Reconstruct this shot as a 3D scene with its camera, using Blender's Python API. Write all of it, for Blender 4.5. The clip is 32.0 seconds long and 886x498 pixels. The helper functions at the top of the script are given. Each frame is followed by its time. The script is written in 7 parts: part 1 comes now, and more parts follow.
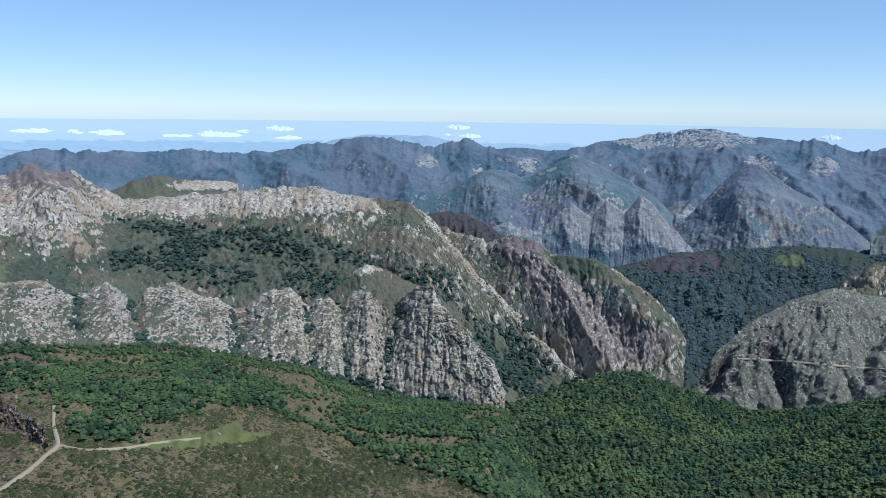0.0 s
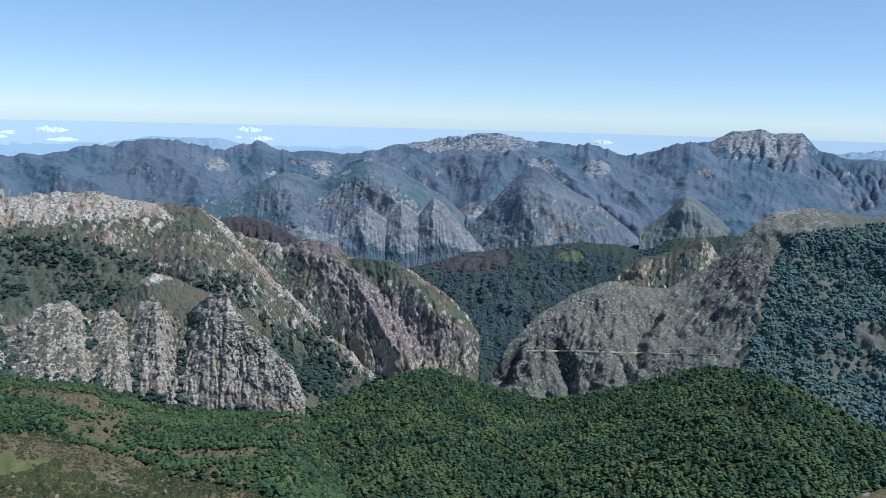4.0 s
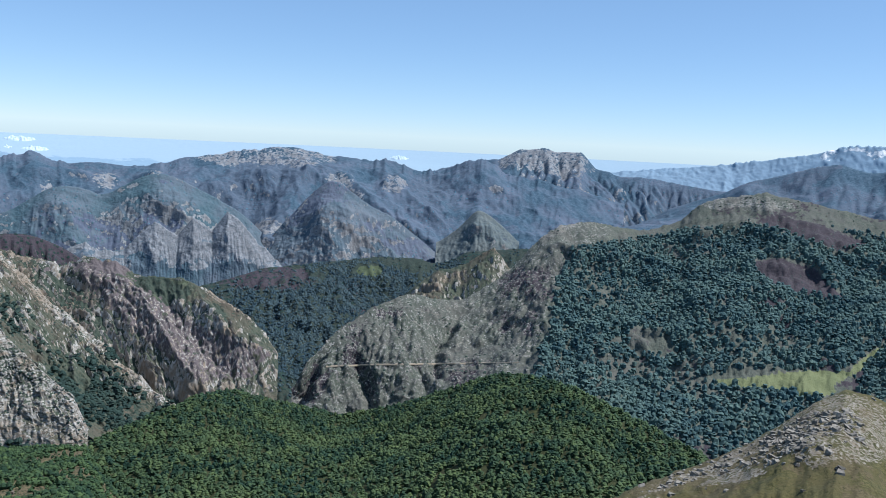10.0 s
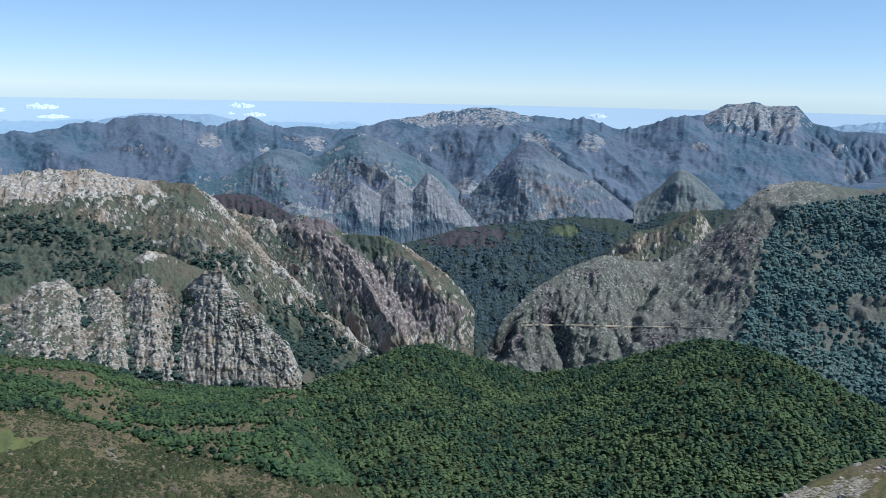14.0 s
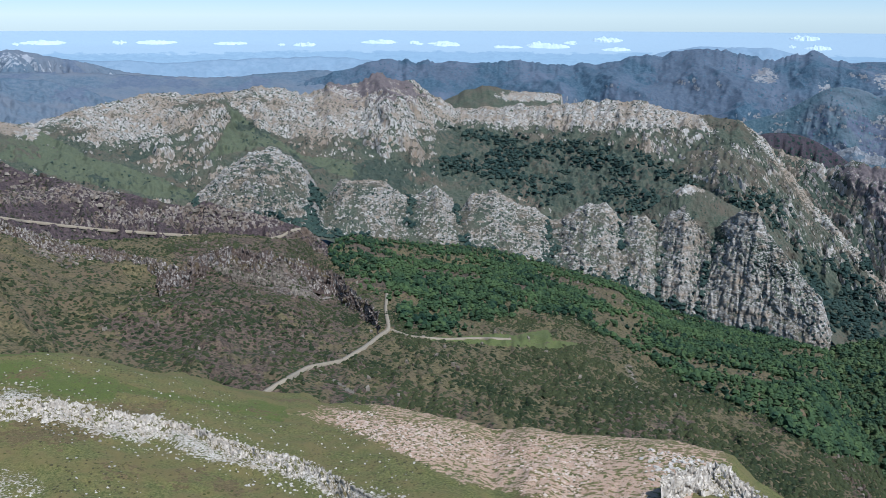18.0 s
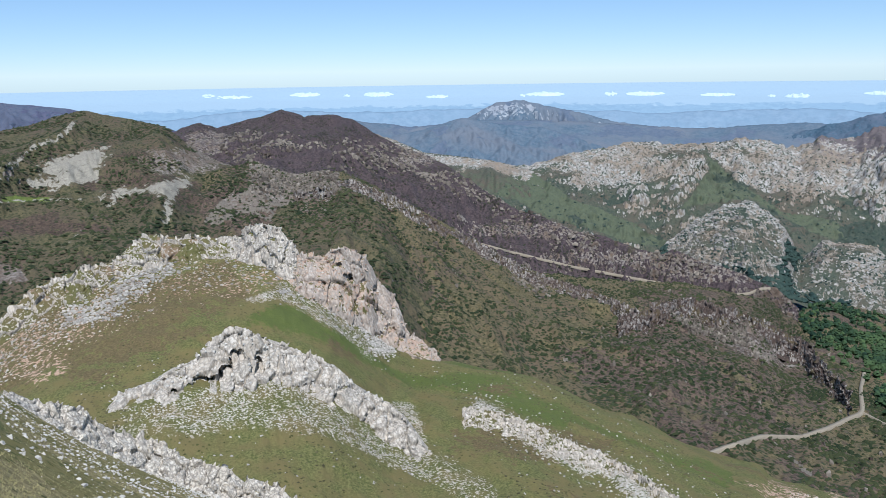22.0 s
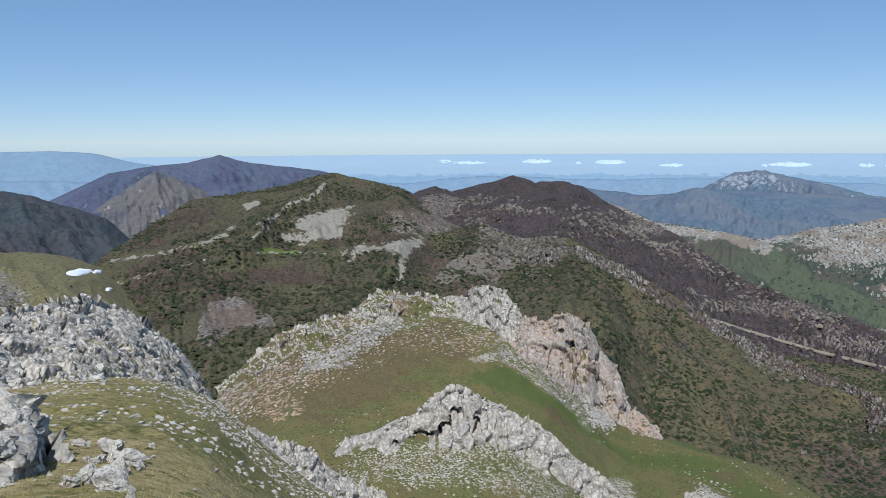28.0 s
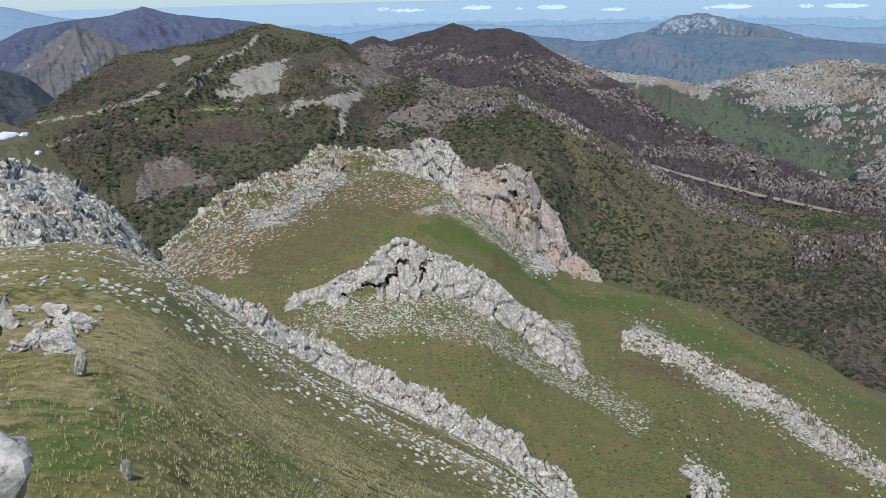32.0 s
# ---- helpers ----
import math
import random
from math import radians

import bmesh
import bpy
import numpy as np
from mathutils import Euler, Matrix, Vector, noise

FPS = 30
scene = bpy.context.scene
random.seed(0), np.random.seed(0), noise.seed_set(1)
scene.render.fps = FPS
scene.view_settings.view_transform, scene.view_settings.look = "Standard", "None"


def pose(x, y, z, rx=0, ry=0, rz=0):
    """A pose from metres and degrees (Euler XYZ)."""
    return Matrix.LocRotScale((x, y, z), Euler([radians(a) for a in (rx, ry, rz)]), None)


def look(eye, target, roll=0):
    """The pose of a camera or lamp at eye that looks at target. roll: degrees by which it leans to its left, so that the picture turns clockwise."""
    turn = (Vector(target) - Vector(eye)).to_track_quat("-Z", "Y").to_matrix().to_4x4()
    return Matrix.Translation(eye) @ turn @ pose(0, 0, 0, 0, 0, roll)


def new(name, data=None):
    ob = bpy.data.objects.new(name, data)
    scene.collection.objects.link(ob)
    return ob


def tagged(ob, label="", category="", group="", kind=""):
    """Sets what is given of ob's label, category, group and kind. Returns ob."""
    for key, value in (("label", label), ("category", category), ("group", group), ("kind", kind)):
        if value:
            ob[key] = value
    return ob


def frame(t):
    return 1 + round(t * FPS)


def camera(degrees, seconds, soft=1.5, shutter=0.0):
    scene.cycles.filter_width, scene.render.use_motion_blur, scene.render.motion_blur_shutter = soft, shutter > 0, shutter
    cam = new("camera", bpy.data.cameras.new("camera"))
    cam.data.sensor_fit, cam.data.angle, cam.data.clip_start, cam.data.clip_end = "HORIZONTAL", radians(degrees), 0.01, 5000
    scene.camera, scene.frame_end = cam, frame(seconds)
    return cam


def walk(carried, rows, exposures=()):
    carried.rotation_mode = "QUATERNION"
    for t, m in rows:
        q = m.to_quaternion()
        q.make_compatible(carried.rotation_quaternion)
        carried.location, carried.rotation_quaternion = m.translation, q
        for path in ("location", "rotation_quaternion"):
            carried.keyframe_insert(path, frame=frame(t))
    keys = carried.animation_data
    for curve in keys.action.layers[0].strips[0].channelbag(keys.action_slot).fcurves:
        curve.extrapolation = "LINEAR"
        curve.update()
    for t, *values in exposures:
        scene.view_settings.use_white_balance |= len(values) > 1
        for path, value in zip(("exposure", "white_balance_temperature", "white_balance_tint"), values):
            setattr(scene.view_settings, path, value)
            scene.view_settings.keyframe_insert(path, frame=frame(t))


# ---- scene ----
import itertools

cam = camera(55.85, 32.0, soft=0.5)
ARM = 0.35  # the eye swings at arm's length round the standing body
ROWS = [  # seconds, yaw, pitch, lean
    (0, 0.00, -9.59, -0.74), (0.5, -2.21, -9.87, -0.74), (1, -4.01, -10.06, -0.91), (1.5, -5.67, -9.91, -1.07),
    (2, -7.07, -9.66, -1.16), (2.5, -9.19, -10.23, -1.51), (3, -10.55, -9.98, -1.75), (3.5, -12.41, -9.54, -1.58),
    (5.5, -18.95, -8.16, -2.21), (6, -21.85, -8.37, -2.56), (6.5, -24.67, -8.36, -2.90), (7, -25.05, -8.16, -2.96),
    (7.5, -26.73, -8.72, -3.23), (8, -25.82, -9.25, -3.35), (8.5, -26.36, -8.62, -2.93), (9, -27.51, -7.87, -2.87),
    (9.5, -27.59, -7.68, -2.71), (10, -27.89, -7.58, -2.79), (10.5, -27.87, -7.94, -2.93), (11, -29.05, -8.00, -3.05),
    (11.5, -30.46, -8.27, -2.95), (12, -33.86, -8.99, -3.14), (12.5, -36.69, -9.04, -2.88), (13, -32.34, -10.26, -2.57),
    (13.5, -20.91, -10.80, -2.16), (14, -14.46, -10.79, -1.18), (14.5, -7.76, -10.93, -1.12), (15, -0.79, -13.02, -0.81),
    (15.25, 3.70, -14.25, -0.45), (15.4, 6.40, -15.0, -0.2),
    (15.5, 8.39, -15.62, -0.04), (17.5, 22.49, -13.72, -0.23), (18, 21.85, -15.60, -0.17), (18.5, 23.54, -15.77, -0.39),
    (19, 28.73, -15.97, -0.48), (19.5, 35.71, -16.50, -0.36), (20, 44.78, -16.66, -0.45), (20.5, 50.15, -17.95, 0.75),
    (21, 49.82, -16.00, 0.37), (21.5, 51.84, -12.89, 0.46), (22, 53.83, -12.06, 0.85), (22.5, 55.62, -10.87, 0.40),
    (23, 59.42, -9.09, 0.58), (23.5, 62.71, -8.25, 0.35), (24, 63.29, -7.65, 0.49), (24.5, 65.12, -7.87, 0.79),
    (25, 64.97, -7.87, 0.83), (25.5, 64.28, -7.83, 0.62), (27.5, 65.48, -8.08, 0.09), (28, 69.31, -7.41, 0.37),
    (28.5, 74.42, -7.59, 0.80), (29, 77.56, -8.95, 1.38), (29.5, 77.31, -10.07, 2.03), (30, 75.07, -11.40, 1.31),
    (30.5, 74.79, -11.76, 1.03), (31, 70.27, -13.20, 1.48), (31.5, 67.28, -14.41, 1.50), (32, 65.50, -17.51, 1.29),
]
EXPOSURES = [(0, 0.16, 5690, 10), (6, 0.18, 5760, 10), (10, 0.24, 5820, 10), (12.5, 0.28, 5880, 10), (14, 0.18, 5750, 10), (15.5, 0.1, 5620, 10), (18, 0.05, 5620, 10), (19, 0.15, 5700, 10), (20, 0.14, 5720, 10), (22, 0.06, 5740, 10), (23, -0.16, 5740, 10), (24, -0.22, 5740, 10), (32, -0.2, 5780, 10)]
walk(cam, [(t, pose(-ARM * math.sin(radians(yaw)), ARM * math.cos(radians(yaw)), 0, 90 + pitch, 0, yaw) @ pose(0, 0, 0, 0, 0, -lean))
           for t, yaw, pitch, lean in ROWS], EXPOSURES)

# ---- light: clear morning, sun high behind the right shoulder ----
SUN_AZ, SUN_EL = -122.0, 57.0   # degrees, bearing counted to the left of straight ahead
world = bpy.data.worlds.new("world")
scene.world = world
world.use_nodes = True
wn = world.node_tree
sky = wn.nodes.new("ShaderNodeTexSky")
sky.sky_type, sky.sun_disc = "NISHITA", False
sky.sun_elevation, sky.sun_rotation = radians(SUN_EL), radians(-SUN_AZ)
sky.altitude, sky.air_density, sky.dust_density, sky.ozone_density = 1800, 0.8, 0.0, 2.5
wn.nodes["Background"].inputs["Strength"].default_value = 0.1
pale = wn.nodes.new("ShaderNodeMix")  # thin high haze evens the clear sky
pale.data_type = "RGBA"
pale.inputs[0].default_value = 0.28
pale.inputs[7].default_value = (3.6, 6.0, 8.6, 1)
wn.links.new(sky.outputs[0], pale.inputs[6])
wn.links.new(pale.outputs[2], wn.nodes["Background"].inputs["Color"])
sun = new("sun", bpy.data.lights.new("sun", "SUN"))
sun.data.energy, sun.data.angle, sun.data.color = 5.4, radians(0.53), (1.0, 0.94, 0.86)
sun.matrix_world = look((0, 0, 0), (math.sin(radians(SUN_AZ)) * math.cos(radians(SUN_EL)), -math.cos(radians(SUN_AZ)) * math.cos(radians(SUN_EL)),
                                    -math.sin(radians(SUN_EL))))

# ---- materials ----
def nodes(name, rough=0.9):
    m = bpy.data.materials.new(name)
    m.use_nodes = True
    b = m.node_tree.nodes["Principled BSDF"]
    b.inputs["Roughness"].default_value = rough
    b.inputs["Specular IOR Level"].default_value = 0.2
    return m, m.node_tree, b


def link(nt, a, b):
    nt.links.new(a, b)


def noise_tex(nt, scale, detail=6, rough=0.6, vec=None, dist=0.0):
    n = nt.nodes.new("ShaderNodeTexNoise")
    n.inputs["Scale"].default_value, n.inputs["Detail"].default_value = scale, detail
    n.inputs["Roughness"].default_value, n.inputs["Distortion"].default_value = rough, dist
    if vec is not None:
        link(nt, vec, n.inputs["Vector"])
    return n.outputs["Fac"]


def ramp(nt, fac, stops):
    r = nt.nodes.new("ShaderNodeValToRGB")
    e = r.color_ramp.elements
    while len(e) < len(stops):
        e.new(0.5)
    for i, (p, c) in enumerate(stops):
        e[i].position, e[i].color = p, (*c, 1) if len(c) == 3 else c
    link(nt, fac, r.inputs["Fac"])
    return r.outputs["Color"]


def mixc(nt, fac, a, b, mode="MIX"):
    n = nt.nodes.new("ShaderNodeMix")
    n.data_type, n.blend_type = "RGBA", mode
    if isinstance(fac, (int, float)):
        n.inputs[0].default_value = fac
    else:
        link(nt, fac, n.inputs[0])
    for s, c in ((n.inputs[6], a), (n.inputs[7], b)):
        if isinstance(c, tuple):
            s.default_value = (*c, 1)
        else:
            link(nt, c, s)
    return n.outputs[2]


def mathn(nt, op, a, b=0.0, c=0.0, clamp=False):
    n = nt.nodes.new("ShaderNodeMath")
    n.operation, n.use_clamp = op, clamp
    for s, x in zip(n.inputs, (a, b, c)):
        if isinstance(x, (int, float)):
            s.default_value = x
        else:
            link(nt, x, s)
    return n.outputs[0]


def coords(nt, stretch=(1, 1, 1)):
    g = nt.nodes.new("ShaderNodeTexCoord")
    m = nt.nodes.new("ShaderNodeMapping")
    m.inputs["Scale"].default_value = stretch
    link(nt, g.outputs["Object"], m.inputs["Vector"])
    return m.outputs["Vector"]


def attr(nt, name):
    n = nt.nodes.new("ShaderNodeAttribute")
    n.attribute_name = name
    return n.outputs["Fac"]


def dim(c, k):
    return tuple(a * b for a, b in zip(c, k))


def terrain_mat(name, grass, heath, rock, scree, size, bump=1.0, fleck=0.5, tall=1.0, dots=None, strata=0.0, tone=(0.79, 0.75, 0.70), joint=0.35, green=((0.085, 0.13, 0.03), (0.14, 0.18, 0.05)), stain=0.50):
    """Ground cover by the mesh's own masks (rock, heath, scree, pasture), broken up by noise of about size metres.
    dots: colour, spacing in metres and cover of low bushes; strata: thickness in metres of the rock's beds."""
    m, nt, b = nodes(name, 0.95)
    grass, heath, green = ([dim(q, tone) for q in w] for w in (grass, heath, green))
    scree = [dim(q, (0.85, 0.83, 0.80)) for q in scree]
    vec = coords(nt, (1, 1, 1 / tall))
    fine, mid = noise_tex(nt, 4.0 / size, 8, 0.68, vec), noise_tex(nt, 0.7 / size, 5, 0.6, vec)
    big = noise_tex(nt, 0.12 / size, 4, 0.6, vec)
    speck = noise_tex(nt, 1.8 / size, 4, 0.6, vec)
    vor = nt.nodes.new("ShaderNodeTexVoronoi")
    vor.feature = "DISTANCE_TO_EDGE"
    vor.inputs["Scale"].default_value = 0.8 / size
    wob = nt.nodes.new("ShaderNodeVectorMath")
    wob.operation = "MULTIPLY_ADD"
    nz = nt.nodes.new("ShaderNodeTexNoise")
    nz.inputs["Scale"].default_value = 1.0 / size
    link(nt, vec, nz.inputs["Vector"])
    link(nt, nz.outputs["Color"], wob.inputs[0])
    wob.inputs[1].default_value = (1.6 * size,) * 3
    link(nt, vec, wob.inputs[2])
    link(nt, wob.outputs[0], vor.inputs["Vector"])
    crack = mathn(nt, "MULTIPLY", vor.outputs["Distance"], 5.0, clamp=True)
    gf = mathn(nt, "MULTIPLY_ADD", speck, 0.6, mathn(nt, "MULTIPLY", fine, 0.4))
    g = mixc(nt, ramp(nt, gf, [(0.43, (0, 0, 0)), (0.57, (1, 1, 1))]), grass[0], grass[1])
    g = mixc(nt, ramp(nt, big, [(0.42, (0, 0, 0)), (0.62, (1, 1, 1))]), g, grass[2])

    def mask(a, k, hard, nse):
        at = attr(nt, a)
        w = mathn(nt, "MULTIPLY", mathn(nt, "MULTIPLY_ADD", nse, 3.2 * k, -1.6 * k), mathn(nt, "MULTIPLY", at, 4.0, clamp=True))
        w = mathn(nt, "ADD", at, w)
        return mathn(nt, "MULTIPLY_ADD", w, hard, 0.5 - 0.5 * hard, clamp=True)

    g = mixc(nt, mask("pasture", 0.25, 5.0, mid), g, mixc(nt, ramp(nt, fine, [(0.38, (0, 0, 0)), (0.62, (1, 1, 1))]), green[0], green[1]))
    h = mixc(nt, ramp(nt, gf, [(0.43, (0, 0, 0)), (0.57, (1, 1, 1))]), heath[0], heath[1])
    g = mixc(nt, mask("heath", 0.9, 4.0, mid), g, h)
    bush = None
    if dots:
        bv = nt.nodes.new("ShaderNodeTexVoronoi")
        bv.inputs["Scale"].default_value = 1 / dots[1]
        link(nt, vec, bv.inputs["Vector"])
        reach = mathn(nt, "MULTIPLY_ADD", big, 2.2 * dots[2], mathn(nt, "MULTIPLY_ADD", mid, 1.6 * dots[2], -0.9 * dots[2]))
        bush = mathn(nt, "MULTIPLY", mathn(nt, "SUBTRACT", reach, mathn(nt, "MULTIPLY_ADD", fine, 0.35, bv.outputs["Distance"])), 9.0, clamp=True)
        bush = mathn(nt, "MULTIPLY", bush, mathn(nt, "MULTIPLY_ADD", attr(nt, "pasture"), -0.9, 1.0, clamp=True))
        sep = nt.nodes.new("ShaderNodeSeparateColor")
        link(nt, bv.outputs["Color"], sep.inputs[0])
        bc = mixc(nt, sep.outputs[0], dim(dots[0], tone), dim(dots[0], [1.9 * q for q in tone]))
        g = mixc(nt, bush, g, bc)
    r = mixc(nt, ramp(nt, speck, [(0.39, (0, 0, 0)), (0.58, (1, 1, 1))]), mixc(nt, fine, rock[0], rock[2]), rock[1])
    r = mixc(nt, ramp(nt, mid, [(0.48, (0, 0, 0)), (0.68, (1, 1, 1))]), r, rock[2])
    r = mixc(nt, ramp(nt, big, [(stain, (0, 0, 0)), (stain + 0.12, (0.75, 0.75, 0.75))]), r, rock[2])
    r = mixc(nt, mathn(nt, "MULTIPLY_ADD", crack, -joint, joint, clamp=True), r, rock[0])
    if strata:
        sx = nt.nodes.new("ShaderNodeSeparateXYZ")
        link(nt, vec, sx.inputs[0])
        beds = mathn(nt, "SINE", mathn(nt, "ADD", mathn(nt, "MULTIPLY", sx.outputs[2], 6.283 / strata), mathn(nt, "MULTIPLY_ADD", big, 9.0, mathn(nt, "MULTIPLY", mid, 2.6))))
        r = mixc(nt, mathn(nt, "MULTIPLY", mathn(nt, "MULTIPLY_ADD", beds, 1.0, -0.2, clamp=True), mathn(nt, "MULTIPLY", fine, 1.3)), r, tuple(0.8 * q for q in rock[0]))
    s = mixc(nt, ramp(nt, fine, [(0.38, (0, 0, 0)), (0.6, (1, 1, 1))]), scree[0], scree[1])
    g = mixc(nt, mask("scree", 0.9, 5.0, mid), g, s)
    mk = mathn(nt, "MULTIPLY_ADD", mid, 0.4, mathn(nt, "MULTIPLY", speck, 0.6))
    col = mixc(nt, mask("rock", 2.0 * fleck, 7.0, mk), g, r)
    link(nt, col, b.inputs["Base Color"])
    bp = nt.nodes.new("ShaderNodeBump")
    bp.inputs["Strength"].default_value, bp.inputs["Distance"].default_value = 0.6, 0.16 * size * bump
    hgt = mathn(nt, "MULTIPLY_ADD", crack, 0.35, mathn(nt, "ADD", noise_tex(nt, 3.0 / size, 2, 0.5, vec), mid))
    if bush is not None:
        hgt = mathn(nt, "ADD", hgt, mathn(nt, "MULTIPLY", bush, 0.6))
    link(nt, hgt, bp.inputs["Height"])
    link(nt, bp.outputs["Normal"], b.inputs["Normal"])
    return m


def plain_mat(name, stops, size, rough=0.9, bump=0.3):
    m, nt, b = nodes(name, rough)
    vec = coords(nt)
    f = mathn(nt, "MULTIPLY_ADD", noise_tex(nt, 3.0 / size, 7, 0.65, vec), 0.6, mathn(nt, "MULTIPLY", noise_tex(nt, 0.5 / size, 4, 0.6, vec), 0.4))
    link(nt, ramp(nt, f, stops), b.inputs["Base Color"])
    bp = nt.nodes.new("ShaderNodeBump")
    bp.inputs["Strength"].default_value, bp.inputs["Distance"].default_value = 0.7, bump * size
    link(nt, f, bp.inputs["Height"])
    link(nt, bp.outputs["Normal"], b.inputs["Normal"])
    return m


def leaf_mat(name, dark, mid, light, tone=(1, 1, 1)):
    dark, mid, light = dim(dark, tone), dim(mid, tone), dim(light, tone)
    m, nt, b = nodes(name, 0.85)
    g = nt.nodes.new("ShaderNodeNewGeometry")
    c = ramp(nt, g.outputs["Random Per Island"], [(0.0, dark), (0.55, mid), (1.0, light)])
    vec = coords(nt)
    c = mixc(nt, ramp(nt, noise_tex(nt, 1.1, 5, 0.7, vec), [(0.35, (0, 0, 0)), (0.7, (0.7, 0.7, 0.7))]), c, dark)
    c = mixc(nt, ramp(nt, noise_tex(nt, 0.012, 3, 0.6, vec), [(0.4, (0, 0, 0)), (0.65, (0.6, 0.6, 0.6))]), c, light)
    link(nt, c, b.inputs["Base Color"])
    return m


LIME = ((0.118, 0.122, 0.108), (0.375, 0.365, 0.342), (0.215, 0.168, 0.122))
LIME_NEAR = ((0.16, 0.15, 0.13), (0.48, 0.45, 0.39), (0.34, 0.29, 0.22))
M_NEAR = terrain_mat("meadow_and_limestone", ((0.11, 0.112, 0.036), (0.36, 0.31, 0.15), (0.26, 0.23, 0.09)), ((0.24, 0.20, 0.10), (0.42, 0.36, 0.20)), LIME_NEAR,
                     ((0.30, 0.28, 0.24), (0.42, 0.39, 0.34)), 0.5, 0.5, dots=((0.075, 0.085, 0.025), 0.4, 0.45), tone=(0.75, 0.71, 0.61))
M_SPUR = terrain_mat("spur_turf_and_limestone", ((0.078, 0.094, 0.034), (0.182, 0.180, 0.082), (0.165, 0.142, 0.070)), ((0.10, 0.082, 0.045), (0.17, 0.135, 0.08)), LIME_NEAR,
                     ((0.37, 0.215, 0.135), (0.50, 0.40, 0.32)), 1.2, dots=((0.05, 0.055, 0.02), 1.6, 0.36), tone=(0.82, 0.79, 0.66), green=((0.072, 0.100, 0.028), (0.125, 0.152, 0.052)))
M_KNOLL = terrain_mat("knoll_turf", ((0.066, 0.066, 0.028), (0.145, 0.128, 0.06), (0.115, 0.098, 0.048)), ((0.10, 0.08, 0.045), (0.16, 0.13, 0.08)),
                      ((0.06, 0.056, 0.048), (0.27, 0.25, 0.215), (0.16, 0.13, 0.09)), ((0.2, 0.18, 0.15), (0.28, 0.25, 0.21)), 2.0, fleck=0.45, dots=((0.045, 0.046, 0.02), 1.2, 0.36), tone=(0.66, 0.67, 0.58))
HEATH_ROCK = ((0.05, 0.042, 0.038), (0.24, 0.215, 0.19), (0.13, 0.095, 0.07))
M_HILL = terrain_mat("heath_hillside", ((0.070, 0.066, 0.034), (0.165, 0.142, 0.08), (0.135, 0.106, 0.070)), ((0.056, 0.042, 0.036), (0.145, 0.112, 0.088)), HEATH_ROCK,
                     ((0.15, 0.13, 0.108), (0.20, 0.18, 0.152)), 5.0, dots=((0.022, 0.033, 0.014), 3.0, 0.56), tone=(0.85, 0.81, 0.76), green=((0.085, 0.115, 0.04), (0.135, 0.16, 0.06)))
M_HEATHER = terrain_mat("heather_ridge", ((0.052, 0.050, 0.036), (0.105, 0.094, 0.068), (0.080, 0.065, 0.060)), ((0.050, 0.041, 0.048), (0.102, 0.081, 0.088)), HEATH_ROCK,
                        ((0.20, 0.185, 0.15), (0.27, 0.25, 0.21)), 6.0, fleck=0.8, dots=((0.020, 0.022, 0.016), 4.0, 0.5))
M_PEAK = terrain_mat("peak_heath_and_scree", ((0.046, 0.052, 0.028), (0.112, 0.104, 0.060), (0.094, 0.076, 0.056)), ((0.046, 0.036, 0.030), (0.10, 0.077, 0.06)), HEATH_ROCK,
                     ((0.20, 0.19, 0.155), (0.38, 0.36, 0.31)), 5.0, dots=((0.020, 0.029, 0.013), 3.2, 0.55), tone=(0.95, 0.88, 0.82))
M_SADDLE = terrain_mat("saddle_grass_and_rock", ((0.10, 0.10, 0.05), (0.20, 0.18, 0.10), (0.16, 0.145, 0.085)), ((0.09, 0.075, 0.06), (0.15, 0.12, 0.095)), ((0.06, 0.055, 0.05), (0.30, 0.28, 0.25), (0.18, 0.15, 0.12)),
                       ((0.20, 0.19, 0.155), (0.38, 0.36, 0.31)), 4.0, dots=((0.035, 0.045, 0.02), 3.0, 0.42), tone=(0.9, 0.86, 0.8))
M_COLUMN = terrain_mat("dark_columnar_rock", ((0.06, 0.055, 0.03), (0.12, 0.10, 0.06), (0.10, 0.08, 0.055)), ((0.05, 0.038, 0.034), (0.10, 0.078, 0.068)), ((0.035, 0.03, 0.028), (0.33, 0.305, 0.275), (0.12, 0.09, 0.075)),
                       ((0.20, 0.185, 0.15), (0.27, 0.25, 0.21)), 4.5, fleck=1.0, tall=2.5, joint=0.6)
# Middle-distance ridge and mountain: a slight blue cast of haze is in these colours.
LIME_TURF = ((0.048, 0.068, 0.050), (0.092, 0.106, 0.078), (0.104, 0.094, 0.072))
LIME_HEATH = ((0.036, 0.056, 0.044), (0.064, 0.080, 0.062))
LIME_GREEN = ((0.080, 0.104, 0.066), (0.108, 0.128, 0.082))
M_LIME = terrain_mat("limestone_ridge", LIME_TURF, LIME_HEATH, LIME, ((0.105, 0.090, 0.098), (0.160, 0.140, 0.145)), 9.0, 0.9, 0.55, 2.2, dots=((0.018, 0.036, 0.028), 5.0, 0.40), tone=(0.86, 0.83, 0.82), green=LIME_GREEN, stain=0.475)
M_LIME_WALL = terrain_mat("bedded_limestone_wall", LIME_TURF, LIME_HEATH, LIME, ((0.105, 0.090, 0.098), (0.160, 0.140, 0.145)), 8.0, 0.9, 0.55, 0.5, dots=((0.018, 0.036, 0.028), 5.0, 0.38), strata=17.0, tone=(0.86, 0.83, 0.82), green=LIME_GREEN, stain=0.52)
